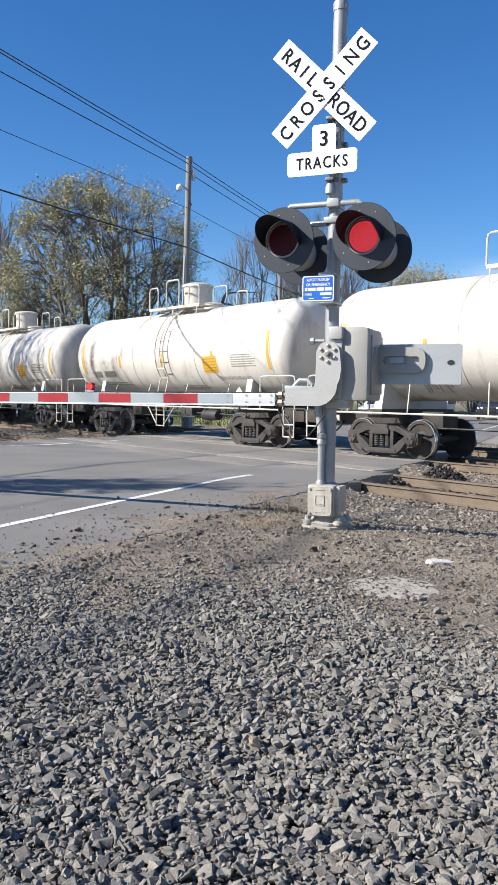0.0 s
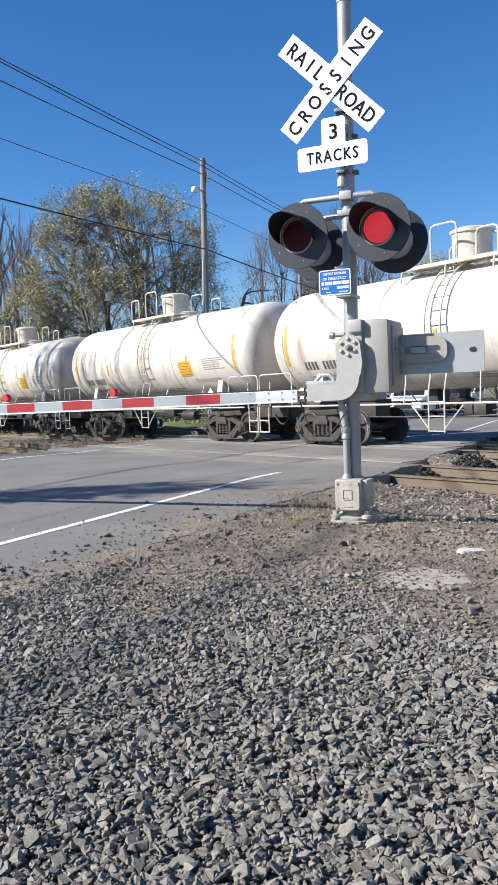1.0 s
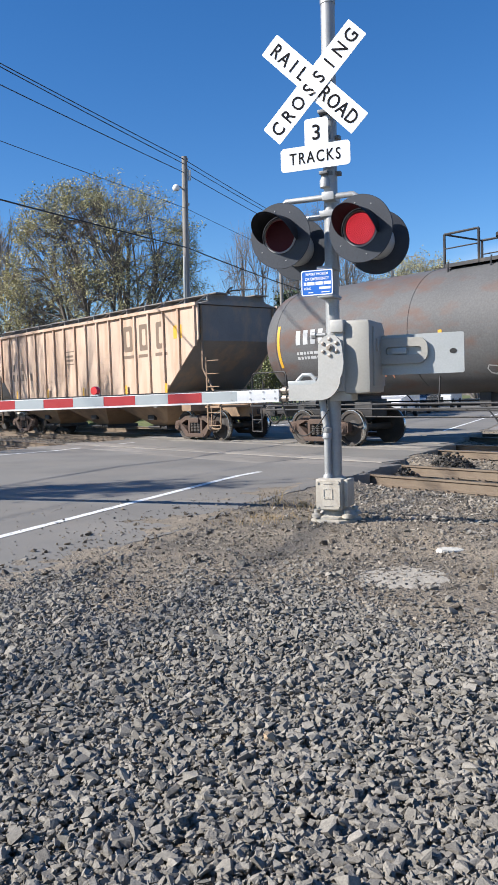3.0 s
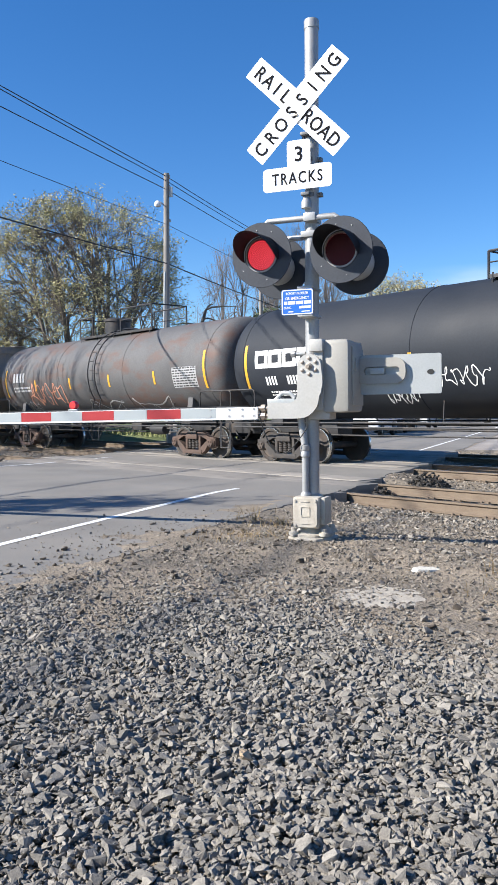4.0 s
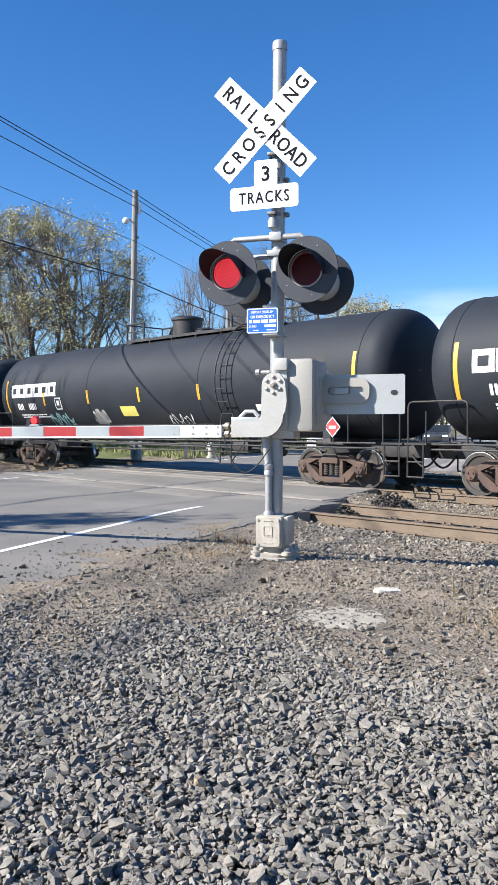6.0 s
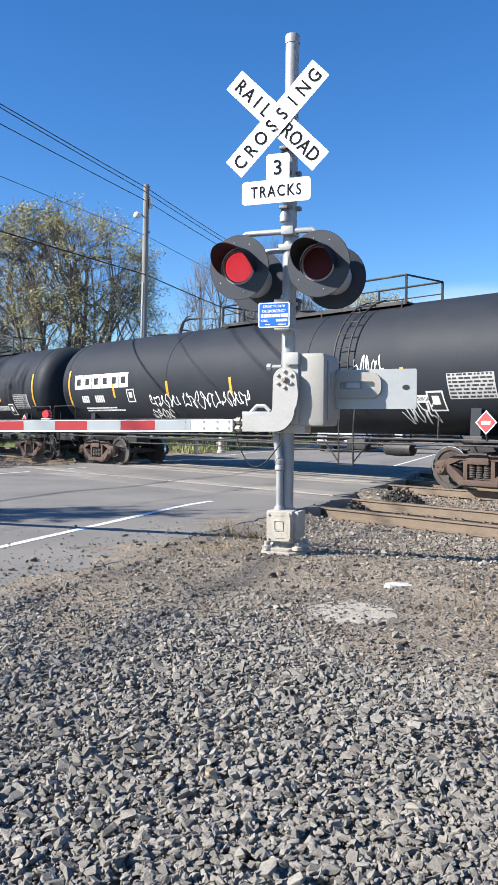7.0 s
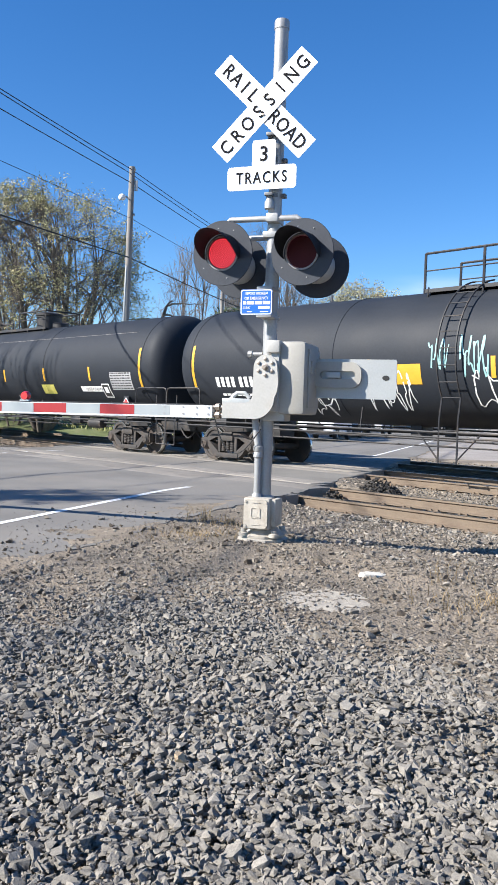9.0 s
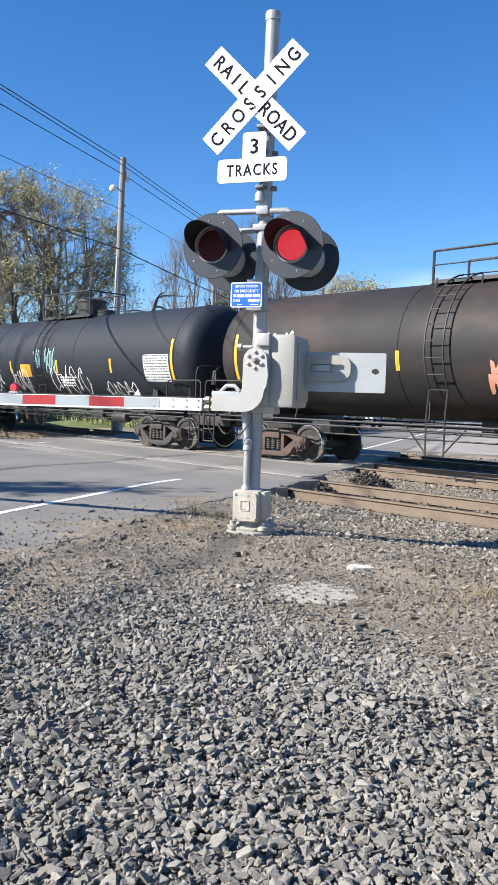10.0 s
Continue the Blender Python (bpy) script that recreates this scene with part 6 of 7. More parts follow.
    ob = part("rock", g, M["pale_stone"], at=pose(1.44, 6.28, -0.035, 3, 5, 25), smooth=25)
    tagged(ob, "flat pale slab of stone lying in the dirt", "rock")
    g = Geo()
    rings, n = 16, 80
    for k in range(rings + 1):
        f = k / rings
        for i in range(n):
            a = 6.283 * i / n
            w = 1 + 0.22 * noise.noise(Vector((2 * math.cos(a), 2 * math.sin(a), 3))) + 0.12 * noise.noise(Vector((6 * math.cos(a), 6 * math.sin(a), 5)))
            x, y = 0.895 + 0.31 * f * w * math.cos(a), 5.42 + 0.34 * f * w * math.sin(a)
            g.v.append((x, y, ground_z(x, y) + (0.006 - 0.006 * f + 0.007 * noise.noise(Vector((x * 16, y * 16, 0)))) * (1 if k < rings else -1.0)))
    for k in range(rings):
        for i in range(n):
            g.f.append((k * n + i, k * n + (i + 1) % n, (k + 1) * n + (i + 1) % n, (k + 1) * n + i))
    tagged(part("concrete_patch", g, M["mortar"], smooth=40), "dried pale spill of concrete on the dirt", "concrete patch", kind="structure")
    # heaps of broken asphalt at the ends of the crossing panels
    for cx, cy, r, n in ((3.62, 15.3, 0.30, 260), (1.62, 13.1, 0.2, 40), (2.5, 14.1, 0.16, 30)):
        places = []
        for _ in range(n):
            a, rr = rnd.uniform(0, 6.283), r * math.sqrt(rnd.random())
            x, y = cx + rr * math.cos(a) * 1.3, cy + rr * math.sin(a)
            places.append((x, y, ground_z(x, y) + 0.02 + rnd.uniform(0.2, 1.0) * (0.34 if r > 0.25 else 0.22) * max(0, 1 - (rr / r) ** 1.5), rnd.uniform(0.04, 0.10)))
        join_stones("asphalt_rubble", places, M["rubble"], "heap of broken dark asphalt lumps beside the panel", "rubble", 9)


M["spill"] = mat("spill", (0.245, 0.222, 0.188), 0.9, spec=0.2, var=0.3, scale=14, fine=110, bump=0.4, dist=0.004, island=True, objrand=0.5)
M["clod"] = mat("clod", (0.115, 0.093, 0.07), 0.95, var=0.3, scale=9, fine=70, bump=0.6, island=True, objrand=0.35)
M["rubble"] = mat("rubble", (0.05, 0.045, 0.04), 0.95, var=0.3, scale=9, fine=70, bump=0.5, island=True, objrand=0.35)
build_gravel()


def build_straw():
    """Dry grass blades at the asphalt's edge and on the dirt."""
    rnd = random.Random(31)
    for cx, cy, r, n, h, lab in ((0.15, 9.2, 0.18, 26, 0.18, "thin dry grass tuft at the asphalt edge"), (0.45, 8.9, 0.3, 110, 0.07, "flattened dry straw by the signal's foot"), (0.05, 8.1, 0.5, 190, 0.05, "short dry straw along the asphalt edge"), (2.05, 5.3, 0.45, 110, 0.10, "sparse dry grass on bare dirt"), (1.9, 6.0, 0.25, 12, 0.22, "thin dry weed stalks on the dirt")):
        g = Geo()
        for _ in range(n):
            a, rr = rnd.uniform(0, 6.283), r * rnd.random()
            x, y = cx + rr * math.cos(a) * 1.4, cy + rr * math.sin(a)
            z = ground_z(x, y)
            hh = h * rnd.uniform(0.4, 1.2)
            dx, dy = rnd.gauss(0, 0.5) * hh, rnd.gauss(0, 0.5) * hh
            g.tube([(x, y, z), (x + dx * 0.4, y + dy * 0.4, z + hh * 0.7), (x + dx, y + dy, z + hh)], 0.003, 3, False, 0.001)
        tagged(part("dry_grass", g, M["straw"], smooth=0), lab, "dry grass", kind="stuff")


build_straw()


# ---- trees ----
def grow(wood, tips, rnd, p, d, ln, r, depth, top_depth, up):
    n = 4
    pts = [p.copy()]
    for i in range(n):
        d = (d + Vector((rnd.gauss(0, 0.13), rnd.gauss(0, 0.13), rnd.gauss(0, 0.10) + up))).normalized()
        p = p + d * ln / n
        pts.append(p.copy())
    wood.tube(pts, r, 7 if depth == 0 else 5 if depth < 3 else 3, False, r * (0.62 if depth < top_depth else 0.25))
    if depth == top_depth:
        tips.append((pts[-1], d))
        tips.append((pts[2], d))
        return
    kids = rnd.choice((3, 4, 4, 5))
    for k in range(kids):
        f = rnd.uniform(0.35, 1.0) if k else 1.0
        i = min(n, max(1, round(f * n)))
        side = Vector((rnd.gauss(0, 1), rnd.gauss(0, 1), rnd.gauss(0, 0.6))).normalized()
        nd = (d + side * (rnd.uniform(0.4, 0.85) if k else 0.25)).normalized()
        grow(wood, tips, rnd, pts[i], nd, ln * rnd.uniform(0.55, 0.80), r * (0.60 if k else 0.66), depth + 1, top_depth, up)


def tree_meshes(seed, height, spread, stems, depth, leaf, leaves, size, bark, up=0.05, lean=0.45, first=0.40):
    """Wood and leaf meshes of one tree, at its foot."""
    rnd = random.Random(seed)
    wood, tips = Geo(), []
    for k in range(stems):
        a = 6.283 * k / stems + rnd.uniform(-0.4, 0.4)
        tilt = lean * (0.35, 1.15, 0.75)[k % 3]
        d = Vector((math.cos(a) * tilt, math.sin(a) * tilt, 1)).normalized() if stems > 1 else Vector((0, 0, 1))
        o = Vector((0.25 * math.cos(a), 0.25 * math.sin(a), -0.2)) if stems > 1 else Vector((0, 0, -0.2))
        grow(wood, tips, rnd, o, d, height * first * rnd.uniform(0.85, 1.1), height * 0.014 * (1.6 if stems == 1 else 1), 0, depth, up)
    hi = max(p.z for p, _ in tips)
    wide = max(math.hypot(p.x, p.y) for p, _ in tips)
    kz, kw = height / hi, spread / wide
    wood.v = [(x * kw, y * kw, z * kz) for x, y, z in wood.v]
    w = wood.mesh("trunk", bark, 60)
    lm = None
    if leaves:
        vs, fs = [], []
        for i in range(leaves):
            p, d = rnd.choice(tips)
            q = Vector((p.x * kw, p.y * kw, p.z * kz)) + Vector((rnd.gauss(0, 0.24), rnd.gauss(0, 0.24), rnd.gauss(0, 0.24)))
            a = Vector((rnd.gauss(0, 1), rnd.gauss(0, 1), rnd.gauss(0, 1))).normalized()
            b = a.orthogonal().normalized()
            s = size * rnd.uniform(0.5, 1.3)
            o = len(vs)
            vs += [tuple(q - a * s), tuple(q + b * s * 0.5), tuple(q + a * s), tuple(q - b * s * 0.5)]
            fs.append((o, o + 1, o + 2, o + 3))
        lm = bpy.data.meshes.new("foliage")
        lm.from_pydata(vs, [], fs)
        lm.materials.append(leaf)
    return w, lm


def dome_tree(seed, height, wide, mains, leaf, leaves, size, bark, thick=0.0095):
    """A broad round-headed tree: stems fan out to a full dome, and split four times towards its skin."""
    rnd = random.Random(seed)
    wood, tips = Geo(), []
    mid = Vector((0, 0, height * 0.53))
    rad = Vector((wide, wide, height * 0.47))

    def skin(d, f):
        """The point at the share f of the way out to the crown's skin."""
        f /= (math.hypot(d.x, d.y) ** 2.5 + abs(d.z) ** 2.5) ** 0.4
        return Vector((mid.x + d.x * rad.x * f, mid.y + d.y * rad.y * f, mid.z + d.z * rad.z * f))

    def limb(p, way, q, r, r1, seg, n=4):
        """A limb from p that sets out along way and ends at q; returns points and the last direction."""
        ln = (q - p).length
        c = p + way * ln * 0.45 + Vector((rnd.gauss(0, 0.06), rnd.gauss(0, 0.06), rnd.gauss(0, 0.06))) * ln
        pts = [p.lerp(c, f).lerp(c.lerp(q, f), f) for f in (i / n for i in range(n + 1))]
        wood.tube(pts, r, seg, False, r1)
        return pts, (pts[-1] - pts[-2]).normalized()
    for k in range(mains):
        a = 2.4 * k + rnd.uniform(-0.3, 0.3)
        up = 0.96 - 1.25 * (k + 0.5) / mains
        flat = math.sqrt(max(0.05, 1 - up * up))
        d1 = Vector((math.cos(a) * flat, math.sin(a) * flat, up)).normalized()
        r = height * thick
        p1, w1 = limb(Vector((0.25 * math.cos(a), 0.25 * math.sin(a), -0.3)), Vector((d1.x * 0.5, d1.y * 0.5, 1)).normalized(), skin(d1, 0.52), r * 1.25, r * 0.62, 7, 8)
        for _ in range(7):
            d2 = (d1 + Vector((rnd.gauss(0, 0.40), rnd.gauss(0, 0.40), rnd.gauss(0, 0.36)))).normalized()
            p2, w2 = limb(p1[rnd.choice((4, 5, 6, 7, 8, 8))], w1, skin(d2, rnd.uniform(0.62, 0.82)), r * 0.46, r * 0.24, 5)
            for _ in range(6):
                d3 = (d2 + Vector((rnd.gauss(0, 0.24), rnd.gauss(0, 0.24), rnd.gauss(0, 0.22)))).normalized()
                bump = 0.95 + 0.09 * noise.noise(d3 * 3.2 + Vector((seed, 0, 0)))
                p3, w3 = limb(p2[rnd.choice((1, 2, 3, 4))], w2, skin(d3, bump * rnd.uniform(0.80, 0.98)), r * 0.20, r * 0.10, 4, 3)
                for _ in range(4):
                    q = p3[-1] + (w3 * 0.35 + Vector((rnd.gauss(0, 0.42), rnd.gauss(0, 0.42), rnd.gauss(0.1, 0.38)))) * height * 0.048
                    limb(p3[rnd.choice((1, 2, 3))], w3, q, r * 0.095, r * 0.045, 3, 2)
                    tips.append(q)
    w = wood.mesh("trunk", bark, 60)
    vs, fs = [], []
    for i in range(leaves):
        q = rnd.choice(tips) + Vector((rnd.gauss(0, 0.011), rnd.gauss(0, 0.011), rnd.gauss(0, 0.011))) * height
        a = Vector((rnd.gauss(0, 1), rnd.gauss(0, 1), rnd.gauss(0, 1))).normalized()
        b = a.orthogonal().normalized()
        s = size * rnd.uniform(0.5, 1.3)
        o = len(vs)
        vs += [tuple(q - a * s), tuple(q + b * s * 0.6), tuple(q + a * s), tuple(q - b * s * 0.6)]
        fs.append((o, o + 1, o + 2, o + 3))
    lm = bpy.data.meshes.new("foliage")
    lm.from_pydata(vs, [], fs)
    lm.materials.append(leaf)
    return w, lm


def plant(meshes, x, y, turn, scale, label, z=0.0, group="", tall=1.0):
    T = thing("tree", label, "tree", Matrix.Translation((x, y, z)) @ Matrix.Rotation(radians(turn), 4, "Z") @ Matrix.Diagonal((scale, scale, scale * tall, 1)), group)
    part("trunk", meshes[0], None, T)
    if meshes[1] is not None:
        part("foliage", meshes[1], None, T)
    return T


def build_trees():
    big = dome_tree(5, 13.0, 5.7, 12, M["leaf"], 46000, 0.056, M["bark"])
    plant(big, -7.9, 45.0, 20, 1.0, "large many-stemmed tree with sparse yellow-green spring leaves")
    leafy = dome_tree(8, 9.6, 3.6, 8, M["leaf"], 20000, 0.056, M["bark"])
    plant(leafy, -13.3, 47.0, 70, 0.86, "smaller tree with new yellow-green leaves")
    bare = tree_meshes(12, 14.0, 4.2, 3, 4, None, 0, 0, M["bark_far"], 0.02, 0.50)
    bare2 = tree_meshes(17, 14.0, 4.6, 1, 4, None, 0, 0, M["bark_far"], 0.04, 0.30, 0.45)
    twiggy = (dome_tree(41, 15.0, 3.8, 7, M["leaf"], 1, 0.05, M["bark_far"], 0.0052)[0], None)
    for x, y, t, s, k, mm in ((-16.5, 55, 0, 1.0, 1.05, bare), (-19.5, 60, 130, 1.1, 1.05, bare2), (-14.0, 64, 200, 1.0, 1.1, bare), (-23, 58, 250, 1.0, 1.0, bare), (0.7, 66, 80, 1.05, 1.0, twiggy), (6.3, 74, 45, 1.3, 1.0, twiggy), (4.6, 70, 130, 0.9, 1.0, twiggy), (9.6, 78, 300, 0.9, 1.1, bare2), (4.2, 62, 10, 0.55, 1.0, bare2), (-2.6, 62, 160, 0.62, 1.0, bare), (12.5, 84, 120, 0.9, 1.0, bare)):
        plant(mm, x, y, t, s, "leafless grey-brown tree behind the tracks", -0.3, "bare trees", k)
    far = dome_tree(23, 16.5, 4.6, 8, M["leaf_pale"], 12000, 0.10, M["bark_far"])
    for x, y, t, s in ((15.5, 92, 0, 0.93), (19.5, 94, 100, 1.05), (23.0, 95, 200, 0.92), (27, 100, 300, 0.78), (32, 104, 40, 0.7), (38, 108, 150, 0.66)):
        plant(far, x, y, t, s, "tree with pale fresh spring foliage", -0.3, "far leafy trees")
    shrub = tree_meshes(29, 4.6, 2.6, 6, 3, M["leaf_green"], 3800, 0.10, M["bark"], 0.03, 0.7)
    for i, (x, y, s) in enumerate(((-3.2, 50, 0.95), (-5.2, 52, 1.0), (-10.5, 50, 1.1), (-13.5, 52, 1.2), (-17, 51, 1.2), (0.2, 55, 1.0), (-1.5, 53, 0.9), (3.2, 57, 1.15), (-20.5, 52, 1.2))):
        plant(shrub, x, y, 50 * i, s, "tangled green shrub below the trees", -0.25, "shrubs")
    pine = tree_meshes(33, 8.0, 1.9, 1, 3, M["pine"], 5200, 0.14, M["bark"], 0.02, 0.3, 0.6)
    plant(pine, 3.3, 60, 0, 1.05, "dark evergreen between bare trees", -0.3)
    slim = tree_meshes(37, 8.0, 0.45, 1, 3, M["pine"], 800, 0.10, M["bark"], 0.02, 0.3, 0.6)
    # the narrow evergreens beside the road that shade the asphalt
    for x, y, s in ((-11.9, 8.8, 1.0), (-13.4, 9.2, 1.05)):
        plant(slim, x, y, 40 * s, s, "narrow roadside evergreen that shades the asphalt", 0.0, "roadside evergreens")
    # bare trees beside the road, whose shade streaks the passing cars
    for x, y, t, s, k in ((-15.2, 27.6, 30, 0.80, 1.0), (-18.5, 25.2, 150, 0.85, 1.0), (-14.6, 22.4, 260, 0.55, 1.0), (-18.6, 33.4, 75, 0.85, 1.0), (-16.4, 30.6, 200, 0.80, 1.0), (-21.8, 30.4, 310, 1.0, 1.0), (-15.6, 25.6, 110, 0.6, 1.0), (-15.0, 19.4, 20, 0.6, 1.0)):
        plant(bare, x, y, t, s, "leafless roadside tree near the tracks", -0.1, "bare trees", k)
    # broken snag: a crooked stem with a few ragged limbs
    rnd = random.Random(61)
    g = Geo().tube([(0, 0, -0.3), (0.12, 0, 3.0), (-0.12, 0.1, 5.2), (0.1, 0.1, 6.2), (0.35, 0.1, 7.0)], 0.20, 8, True, 0.08)
    for x0, z0, dx, dz, ln in ((0.35, 7.0, 0.9, 0.35, 2.2), (0.2, 6.5, 1.0, 0.05, 2.1), (0.1, 6.2, -1.0, 0.12, 2.3), (0.3, 6.9, 0.5, 0.7, 1.0), (0.0, 5.8, -0.8, 0.4, 1.2)):
        p, pts = Vector((x0, 0.1, z0)), [Vector((x0, 0.1, z0))]
        for k in range(6):
            p = p + Vector((dx, rnd.gauss(0, 0.25), dz - 0.10 * k + rnd.gauss(0, 0.22))) * ln / 6
            pts.append(p.copy())
            if k > 0:
                q = p + Vector((dx * rnd.uniform(0.1, 0.5), rnd.gauss(0, 0.2), rnd.gauss(0.05, 0.4))) * 0.6
                g.tube([p, p.lerp(q, 0.5) + Vector((0, 0, rnd.gauss(0, 0.08))), q], 0.02, 4, False, 0.006)
        g.tube(pts, 0.06, 6, False, 0.015)
    S = thing("tree", "broken dead tree with a bent crown", "tree", pose(-1.85, 48, 0.1))
    part("trunk", g, M["bark"], S)


build_trees()


# ---- utility poles and wires ----
def build_poles():
    spots = [plan(-16.77, -25.0), plan(-16.77, 33.1), plan(-16.77, 73.2)]
    for i, p in enumerate(spots):
        P = thing("utility_pole", "weathered grey wooden utility pole with wires", "utility pole", Matrix.Translation((p.x, p.y, -0.15)), "utility poles")
        part("pole", Geo().tube([(0, 0, -0.5), (-0.12 if i == 1 else 0, 0, 5.0), (0, 0, 11.95)], 0.17, 14, True, 0.125), M["pole_wood"], P)
        g = Geo()
        for z in (11.75, 11.3, 9.8):
            g.lathe([(0.03, 0), (0.05, 0.03), (0.03, 0.06), (0.05, 0.09), (0.03, 0.12)], Matrix.Translation((0.12, -0.05, z)), 10)
        part("insulator", g, M["steel_grey"], P)
        if i == 1:
            g = Geo().tube([(-0.10, -0.12, 10.5), (-0.22, -0.25, 10.6), (-0.34, -0.35, 10.52)], 0.03, 8)
            part("lamp_arm", g, M["galv"], P)
            g = Geo().lathe([(0.05, 0.0), (0.12, -0.04), (0.16, -0.12), (0.16, -0.20), (0.11, -0.26), (0.001, -0.28)], Matrix.Translation((-0.38, -0.38, 10.66)), 16)
            part("lamp", g, M["sign_white"], P, "small white security lamp")
            part("conduit", Geo().tube([(-0.16, -0.1, 0), (-0.22, -0.1, 5), (-0.14, -0.1, 7.6)], 0.05, 8), M["steel_grey"], P)
            part("bracket", Geo().box(0.12, 0.26, -0.08, -0.02, 10.9, 11.35, ch=0.01), M["steel_grey"], P)
    pa, pb, pc = spots
    for r, dz in zip((0.016, 0.016, 0.016, 0.011, 0.026), WIRE_H):
        pts = []
        for (a, za), (b, zb) in (((pa, dz[0]), (pb, dz[1])), ((pb, dz[1]), (pc, dz[2]))):
            for k in range(17):
                f = k / 16
                q = a.lerp(b, f)
                pts.append((q.x, q.y, za + (zb - za) * f - 0.35 * 4 * f * (1 - f)))
        g = Geo().tube(pts, r, 6)
        tagged(part("overhead_wire", g, M["wire"]), "dark overhead wire strung between utility poles", "wire", "overhead wires")
    # a slim pole farther off
    P = thing("utility_pole", "slim grey pole among bare trees", "utility pole", pose(1.95, 55, -0.15), "utility poles")
    part("pole", Geo().tube([(0, 0, -0.5), (0, 0, 9.6)], 0.15, 10, True, 0.12), M["pole_wood"], P)


# heights at the three poles
WIRE_H = ((12.3, 11.67, 11.7), (12.55, 11.47, 11.5), (11.36, 11.09, 11.2), (9.0, 9.55, 9.6), (7.0, 7.82, 7.9))
build_poles()


# ---- far side ----
def build_far_side():
    # grass bank left of the road behind the tracks, and a gravel lot on the other side
    g = Geo()
    for i, lon in enumerate(np.linspace(24, 130, 40)):
        for k, lat in enumerate(np.linspace(-60, -14.9, 14)):
            p = plan(lat, lon)
            d = -(p.dot(N))
            lift = 0.02 + float(np.interp(-14.9 - lat, [0, 2, 12], [0.0, 0.10, 0.35])) + 0.10 * noise.noise(Vector((lat * 0.4, lon * 0.4, 0)))
            g.v.append((p.x, p.y, level(d) + (lift if d > 22.5 else -0.3)))
    g.f = [(i * 14 + k, i * 14 + k + 1, (i + 1) * 14 + k + 1, (i + 1) * 14 + k) for i in range(39) for k in range(13)]
    tagged(part("grass_verge", g, M["grass"], smooth=60), "rough spring grass behind the tracks", "grass", kind="structure")
    rnd = random.Random(77)
    vs, fs = [], []
    for _ in range(9000):
        p = plan(rnd.uniform(-24, -15.0), rnd.uniform(32, 62))
        if -(p.dot(N)) < 23:
            continue
        z = level(30) + 0.02 + float(np.interp(-14.9 - p.dot(XS), [0, 2, 12], [0.0, 0.10, 0.35]))
        h, a = rnd.uniform(0.10, 0.32), rnd.uniform(0, 6.283)
        w = 0.03
        o = len(vs)
        dx, dy = rnd.gauss(0, 0.3) * h, rnd.gauss(0, 0.3) * h
        vs += [(p.x - w * math.cos(a), p.y - w * math.sin(a), z - 0.05), (p.x + w * math.cos(a), p.y + w * math.sin(a), z - 0.05), (p.x + dx, p.y + dy, z + h)]
        fs.append((o, o + 1, o + 2))
    me = bpy.data.meshes.new("grass")
    me.from_pydata(vs, [], fs)
    me.materials.append(M["leaf_green"])
    tagged(new("grass", me), "tufts of green grass on the verge", "grass", kind="stuff")
    # low pipe rail along the far verge
    F = thing("guard_rail", "low dark pipe rail on posts along the verge", "guard rail")
    g = Geo().tube([plan(-15.2, 36, 0.42), plan(-15.2, 70, 0.42)], 0.05, 6)
    part("rail_bar", g, M["black_steel"], F)
    post = Geo().tube([(0, 0, -0.4), (0, 0, 0.6)], 0.06, 8).mesh("post", M["black_steel"])
    for lon in np.arange(36, 70.1, 2.0):
        p = plan(-15.2, lon, -0.16)
        part("post", post, None, F, at=Matrix.Translation(p))
    # hydrant-like stub on the verge
    H = thing("hydrant", "pale squat hydrant standing on the grass verge", "hydrant", Matrix.Translation((0.55, 38.6, -0.12)))
    part("barrel", Geo().lathe([(0.20, -0.2), (0.20, 0.06), (0.14, 0.08), (0.14, 0.50), (0.17, 0.52), (0.17, 0.58), (0.10, 0.70), (0.04, 0.76)], None, 16), M["cast_base"], H)
    part("outlet", Geo().tube([(-0.24, 0, 0.40), (0.24, 0, 0.40)], 0.06, 10), M["cast_base"], H)
    for x, y, h in ((-2.6, 36.5, 0.9), (-0.6, 37.5, 0.8)):
        P = thing("marker_post", "short weathered white marker post on the verge", "post", Matrix.Translation((x, y, -0.16)), "marker posts")
        part("post", Geo().box(-0.08, 0.08, -0.08, 0.08, -0.2, h, ch=0.02), M["white_steel"], P)
    # a dry gravel lot beyond the tracks
    g = Geo()
    for i, lon in enumerate(np.linspace(20, 120, 26)):
        for k, lat in enumerate(np.linspace(-3.3, 45, 12)):
            p = plan(lat, lon)
            d = -(p.dot(N))
            g.v.append((p.x, p.y, level(d) - 0.01 + 0.05 * noise.noise(Vector((lat * 0.3, lon * 0.3, 4))) + (0.03 if d > 22.6 else -0.4)))
    g.f = [(i * 12 + k, i * 12 + k + 1, (i + 1) * 12 + k + 1, (i + 1) * 12 + k) for i in range(25) for k in range(11)]
    tagged(part("gravel_lot", g, M["lot"], smooth=60), "pale gravel lot beyond the tracks", "gravel lot", kind="structure")
    # spare yellow-marked tie ends and rubble by the far track
    S = thing("marker_stake", "thin yellow survey stake leaning by the far track", "stake", pose(11.2, 22.6, -0.3))
    part("stake", Geo().tube([(0, 0, 0), (0.06, 0, 0.75)], 0.025, 6).tube([(0.02, 0, 0.7), (0.75, 0.1, 0.2)], 0.022, 6), M["yellow"], S)
    # distant woods that close the view
    rnd = random.Random(88)
    vs, fs = [], []
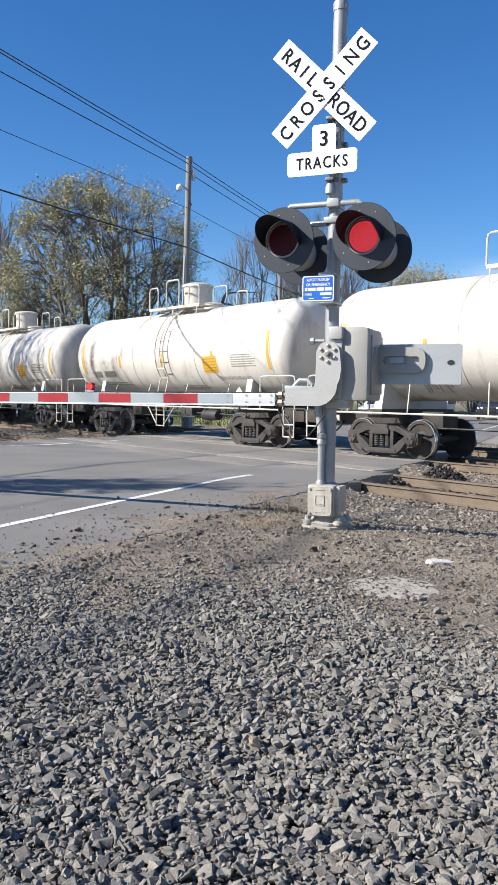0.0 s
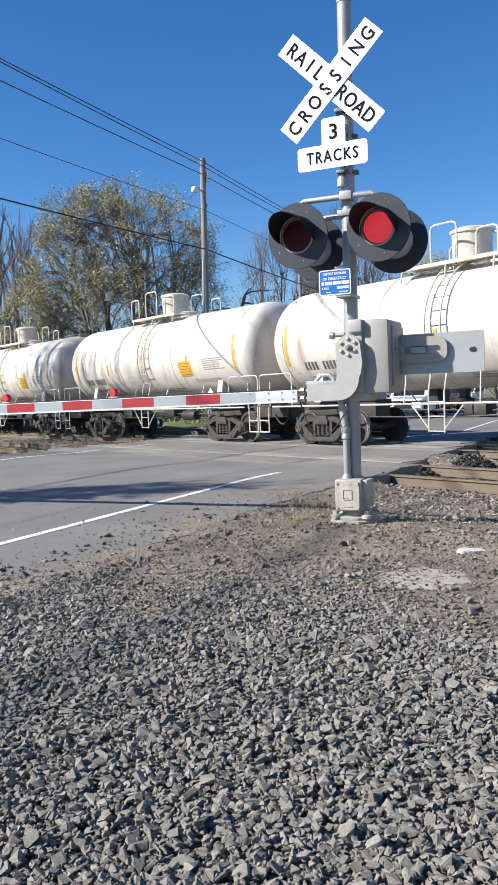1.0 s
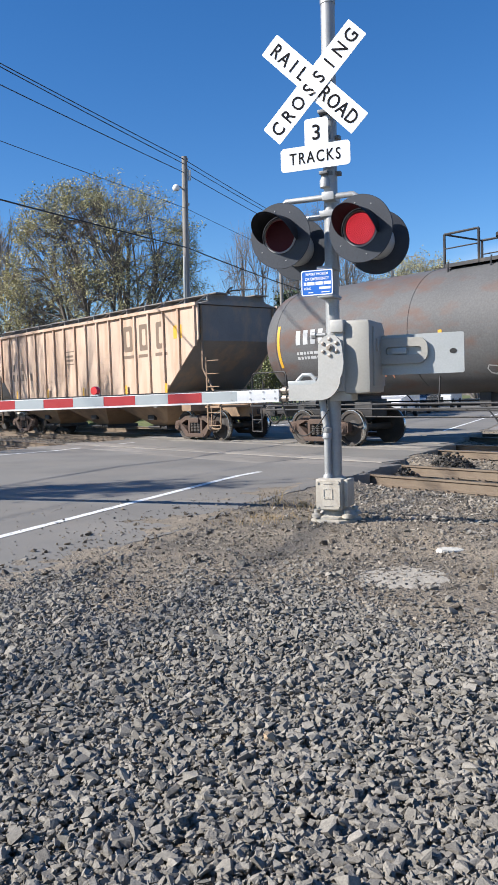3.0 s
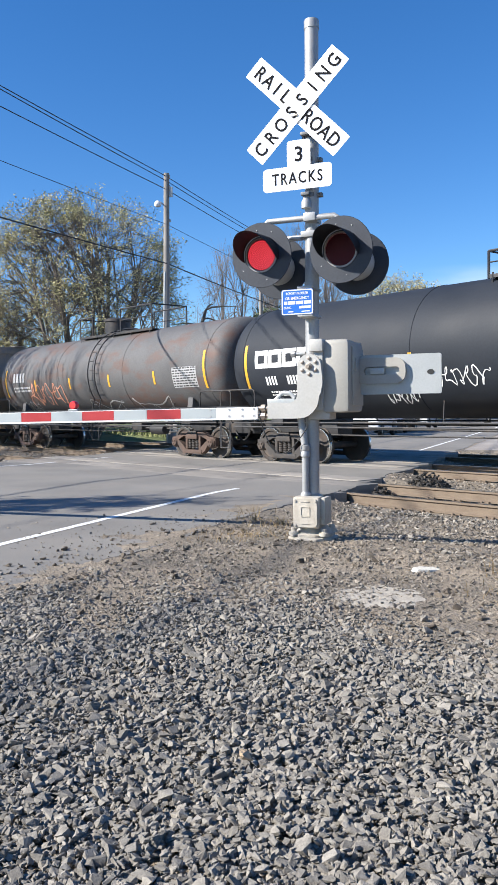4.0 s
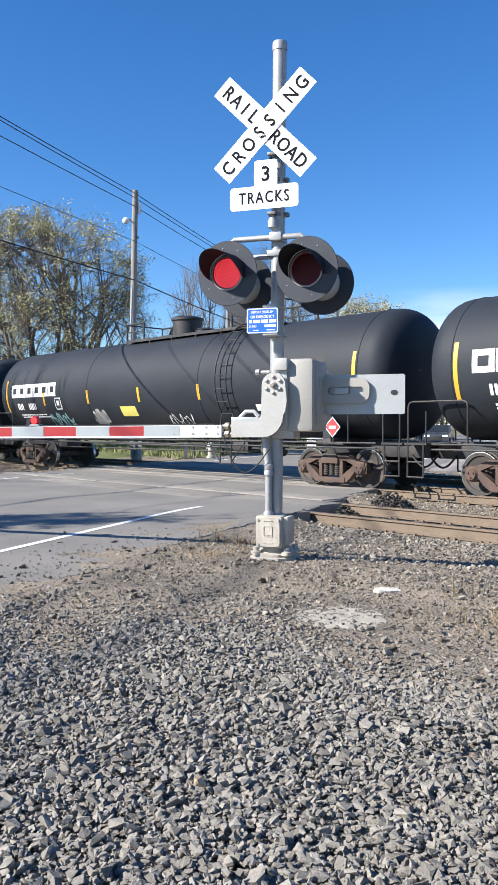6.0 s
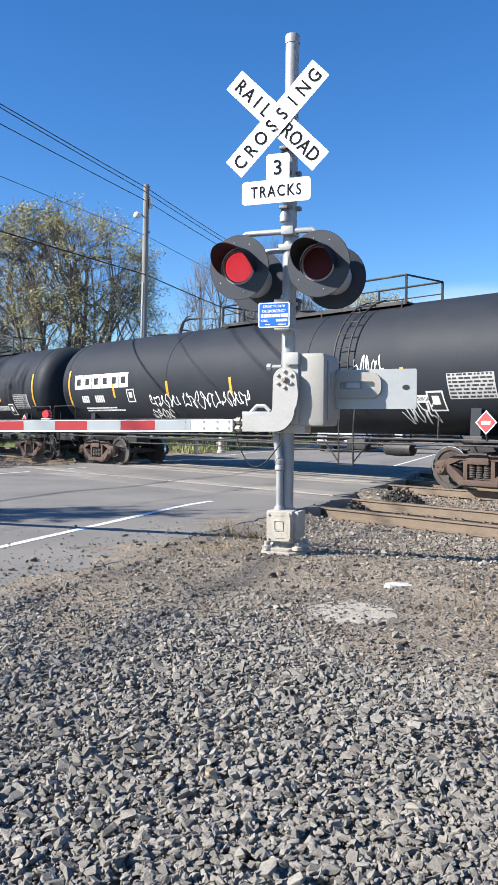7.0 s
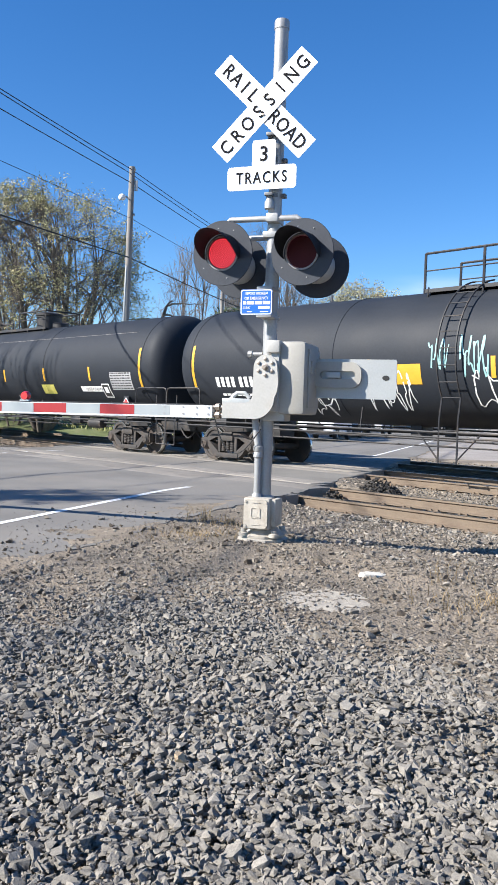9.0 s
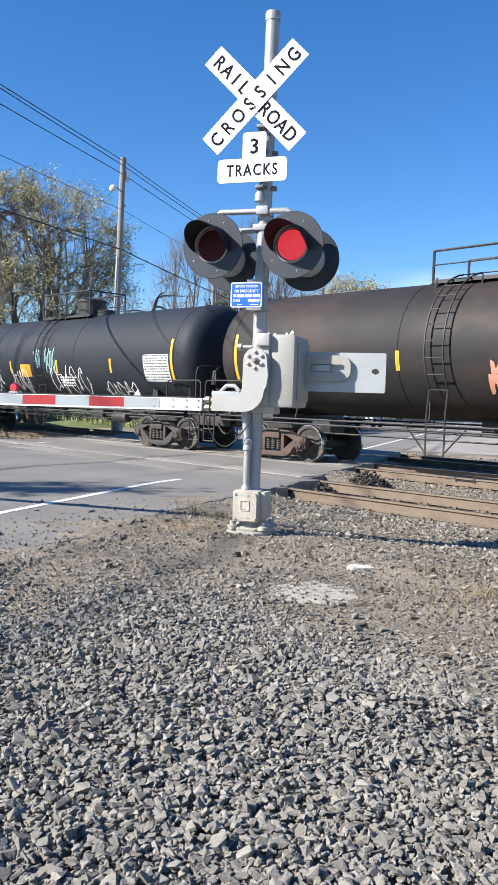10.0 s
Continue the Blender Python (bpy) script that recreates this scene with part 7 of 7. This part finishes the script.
    for _ in range(26000):
        a = rnd.uniform(-75, 75)
        r = rnd.uniform(125, 190)
        x, y = r * math.sin(radians(a)), r * math.cos(radians(a))
        hmax = 7.0 + 3.0 * noise.noise(Vector((a * 0.15, 0, 0))) + 2.0 * noise.noise(Vector((a * 0.6, 3, 0)))
        z = rnd.uniform(0, 1) ** 0.8 * hmax
        s = rnd.uniform(0.25, 0.7)
        u = Vector((rnd.gauss(0, 1), rnd.gauss(0, 1), rnd.gauss(0, 1))).normalized() * s
        v = u.orthogonal().normalized() * s * 0.6
        o = len(vs)
        c = Vector((x, y, z))
        vs += [tuple(c - u), tuple(c + v), tuple(c + u), tuple(c - v)]
        fs.append((o, o + 1, o + 2, o + 3))
    me = bpy.data.meshes.new("woods")
    me.from_pydata(vs, [], fs)
    me.materials.append(M["leaf_far"])
    tagged(new("woods", me), "distant line of woods in early leaf", "woods", kind="stuff")


M["lot"] = mat("lot", (0.30, 0.27, 0.24), 0.95, var=0.3, scale=0.6, fine=20, bump=0.6, dist=0.03)
M["leaf_far"] = mat("leaf_far", (0.15, 0.145, 0.085), 0.9, var=0.3, scale=0.1, fine=1, bump=0.0, island=True, objrand=0.35)
build_far_side()


def build_car(x, y, turn, paint, label):
    """A parked sport utility car, x ahead."""
    C = thing("car", label, "car", Matrix.Translation((x, y, -0.16)) @ Matrix.Rotation(radians(turn), 4, "Z"), "waiting cars")
    prof = [(2.3, 0.35), (2.35, 0.75), (2.2, 0.95), (1.15, 1.08), (0.45, 1.62), (-1.7, 1.66), (-2.25, 1.05), (-2.32, 0.4)]
    body = part("body", Geo().slab(prof, -0.9, 0.9), M[paint], C, smooth=25)
    for sy in (-0.905, 0.905):
        part("side_window", Geo().slab([(1.0, 1.10), (0.42, 1.55), (-1.6, 1.58), (-1.95, 1.10)], min(sy, sy * 1.002), max(sy, sy * 1.002)), M["glass"], C)
    part("windscreen", Geo().add([(1.13, -0.78, 1.12), (1.13, 0.78, 1.12), (0.50, 0.70, 1.60), (0.50, -0.70, 1.60)], [(0, 1, 2, 3)]), M["glass"], C)
    for sx_ in (1.45, -1.4):
        for sy in (-0.85, 0.85):
            w = part("wheel", Geo().lathe([(0.2, -0.1), (0.34, -0.1), (0.36, -0.06), (0.36, 0.06), (0.34, 0.1), (0.2, 0.1)], pose(sx_, sy, 0.36, 90), 20, close=True), M["rubber"], C)
            part("rim", Geo().lathe([(0.21, -0.07), (0.21, 0.07)], pose(sx_, sy, 0.36, 90), 14), M["steel_grey"], w)
    for sy in (-0.65, 0.65):
        part("headlight", Geo().box(2.24, 2.33, sy - 0.2, sy + 0.2, 0.74, 0.9, ch=0.02), M["sign_white"], C)
    part("grille", Geo().box(2.30, 2.36, -0.42, 0.42, 0.52, 0.84, ch=0.01), M["rubber"], C)
    part("bumper", Geo().box(2.25, 2.42, -0.85, 0.85, 0.32, 0.50, ch=0.04), M["car_dark"], C)


ROAD_DEG = math.degrees(math.atan2(-YS.y, -YS.x))
for lat, lon, paint, lab in ((-9.6, 41.5, "car_paint", "white sport utility car waiting behind the tracks"), (-9.7, 48.5, "car_dark", "dark car waiting behind another"), (-9.5, 55.5, "car_paint", "silver car waiting in the queue"), (-6.6, 63, "car_dark", "dark car waiting behind another")):
    q = plan(lat, lon)
    build_car(q.x, q.y, ROAD_DEG, paint, lab)


def motions():
    """The train rolls by at a steady speed, its wheels turn, and the two lights take turns."""
    base = track(0, TRAIN_TRACK, RAIL_Z[TRAIN_TRACK])
    for car, s in cars:
        walk(car, [(t, Matrix.Translation(base + U * (s + SPEED * t)) @ CAR_TURN) for t in range(0, 11)])
    for w, car, off in wheelsets:
        s = next(q for c, q in cars if c == car) + off
        home = Vector(w.location)
        ta, tb = (4.0 - s) / SPEED, (46.0 - s) / SPEED
        lo_f, hi_f = max(0, int(ta * FPS)), min(300, int(tb * FPS) + 1)
        if lo_f >= hi_f:
            continue
        rows = sorted({0, 300} | set(range(lo_f, hi_f + 1)))
        walk(w, [(f / FPS, Matrix.Translation(home) @ Matrix.Rotation(SPEED / 0.457 * (min(max(f, lo_f), hi_f) - lo_f) / FPS, 4, "Y")) for f in rows])
    switch = (0.27, 0.87, 1.37, 1.87, 2.47, 2.98, 3.52, 4.07, 4.57, 5.15, 5.70, 6.25, 6.75, 7.25, 7.85, 8.35, 8.95, 9.45)
    for k, board in enumerate(led_boards):
        a = 0.0 if k == 1 else 180.0
        rows = [(0.0, a)]
        for t in switch:
            f = round(t * FPS)
            rows += [((f - 2) / FPS, a), ((f - 1) / FPS, a + 60), (f / FPS, a + 120), ((f + 1) / FPS, a + 180)]
            a += 180
        rows.append((10.0, a))
        walk(board, [(t, pose(0, 0.0, 0, 0, 0, r)) for t, r in rows])


motions()
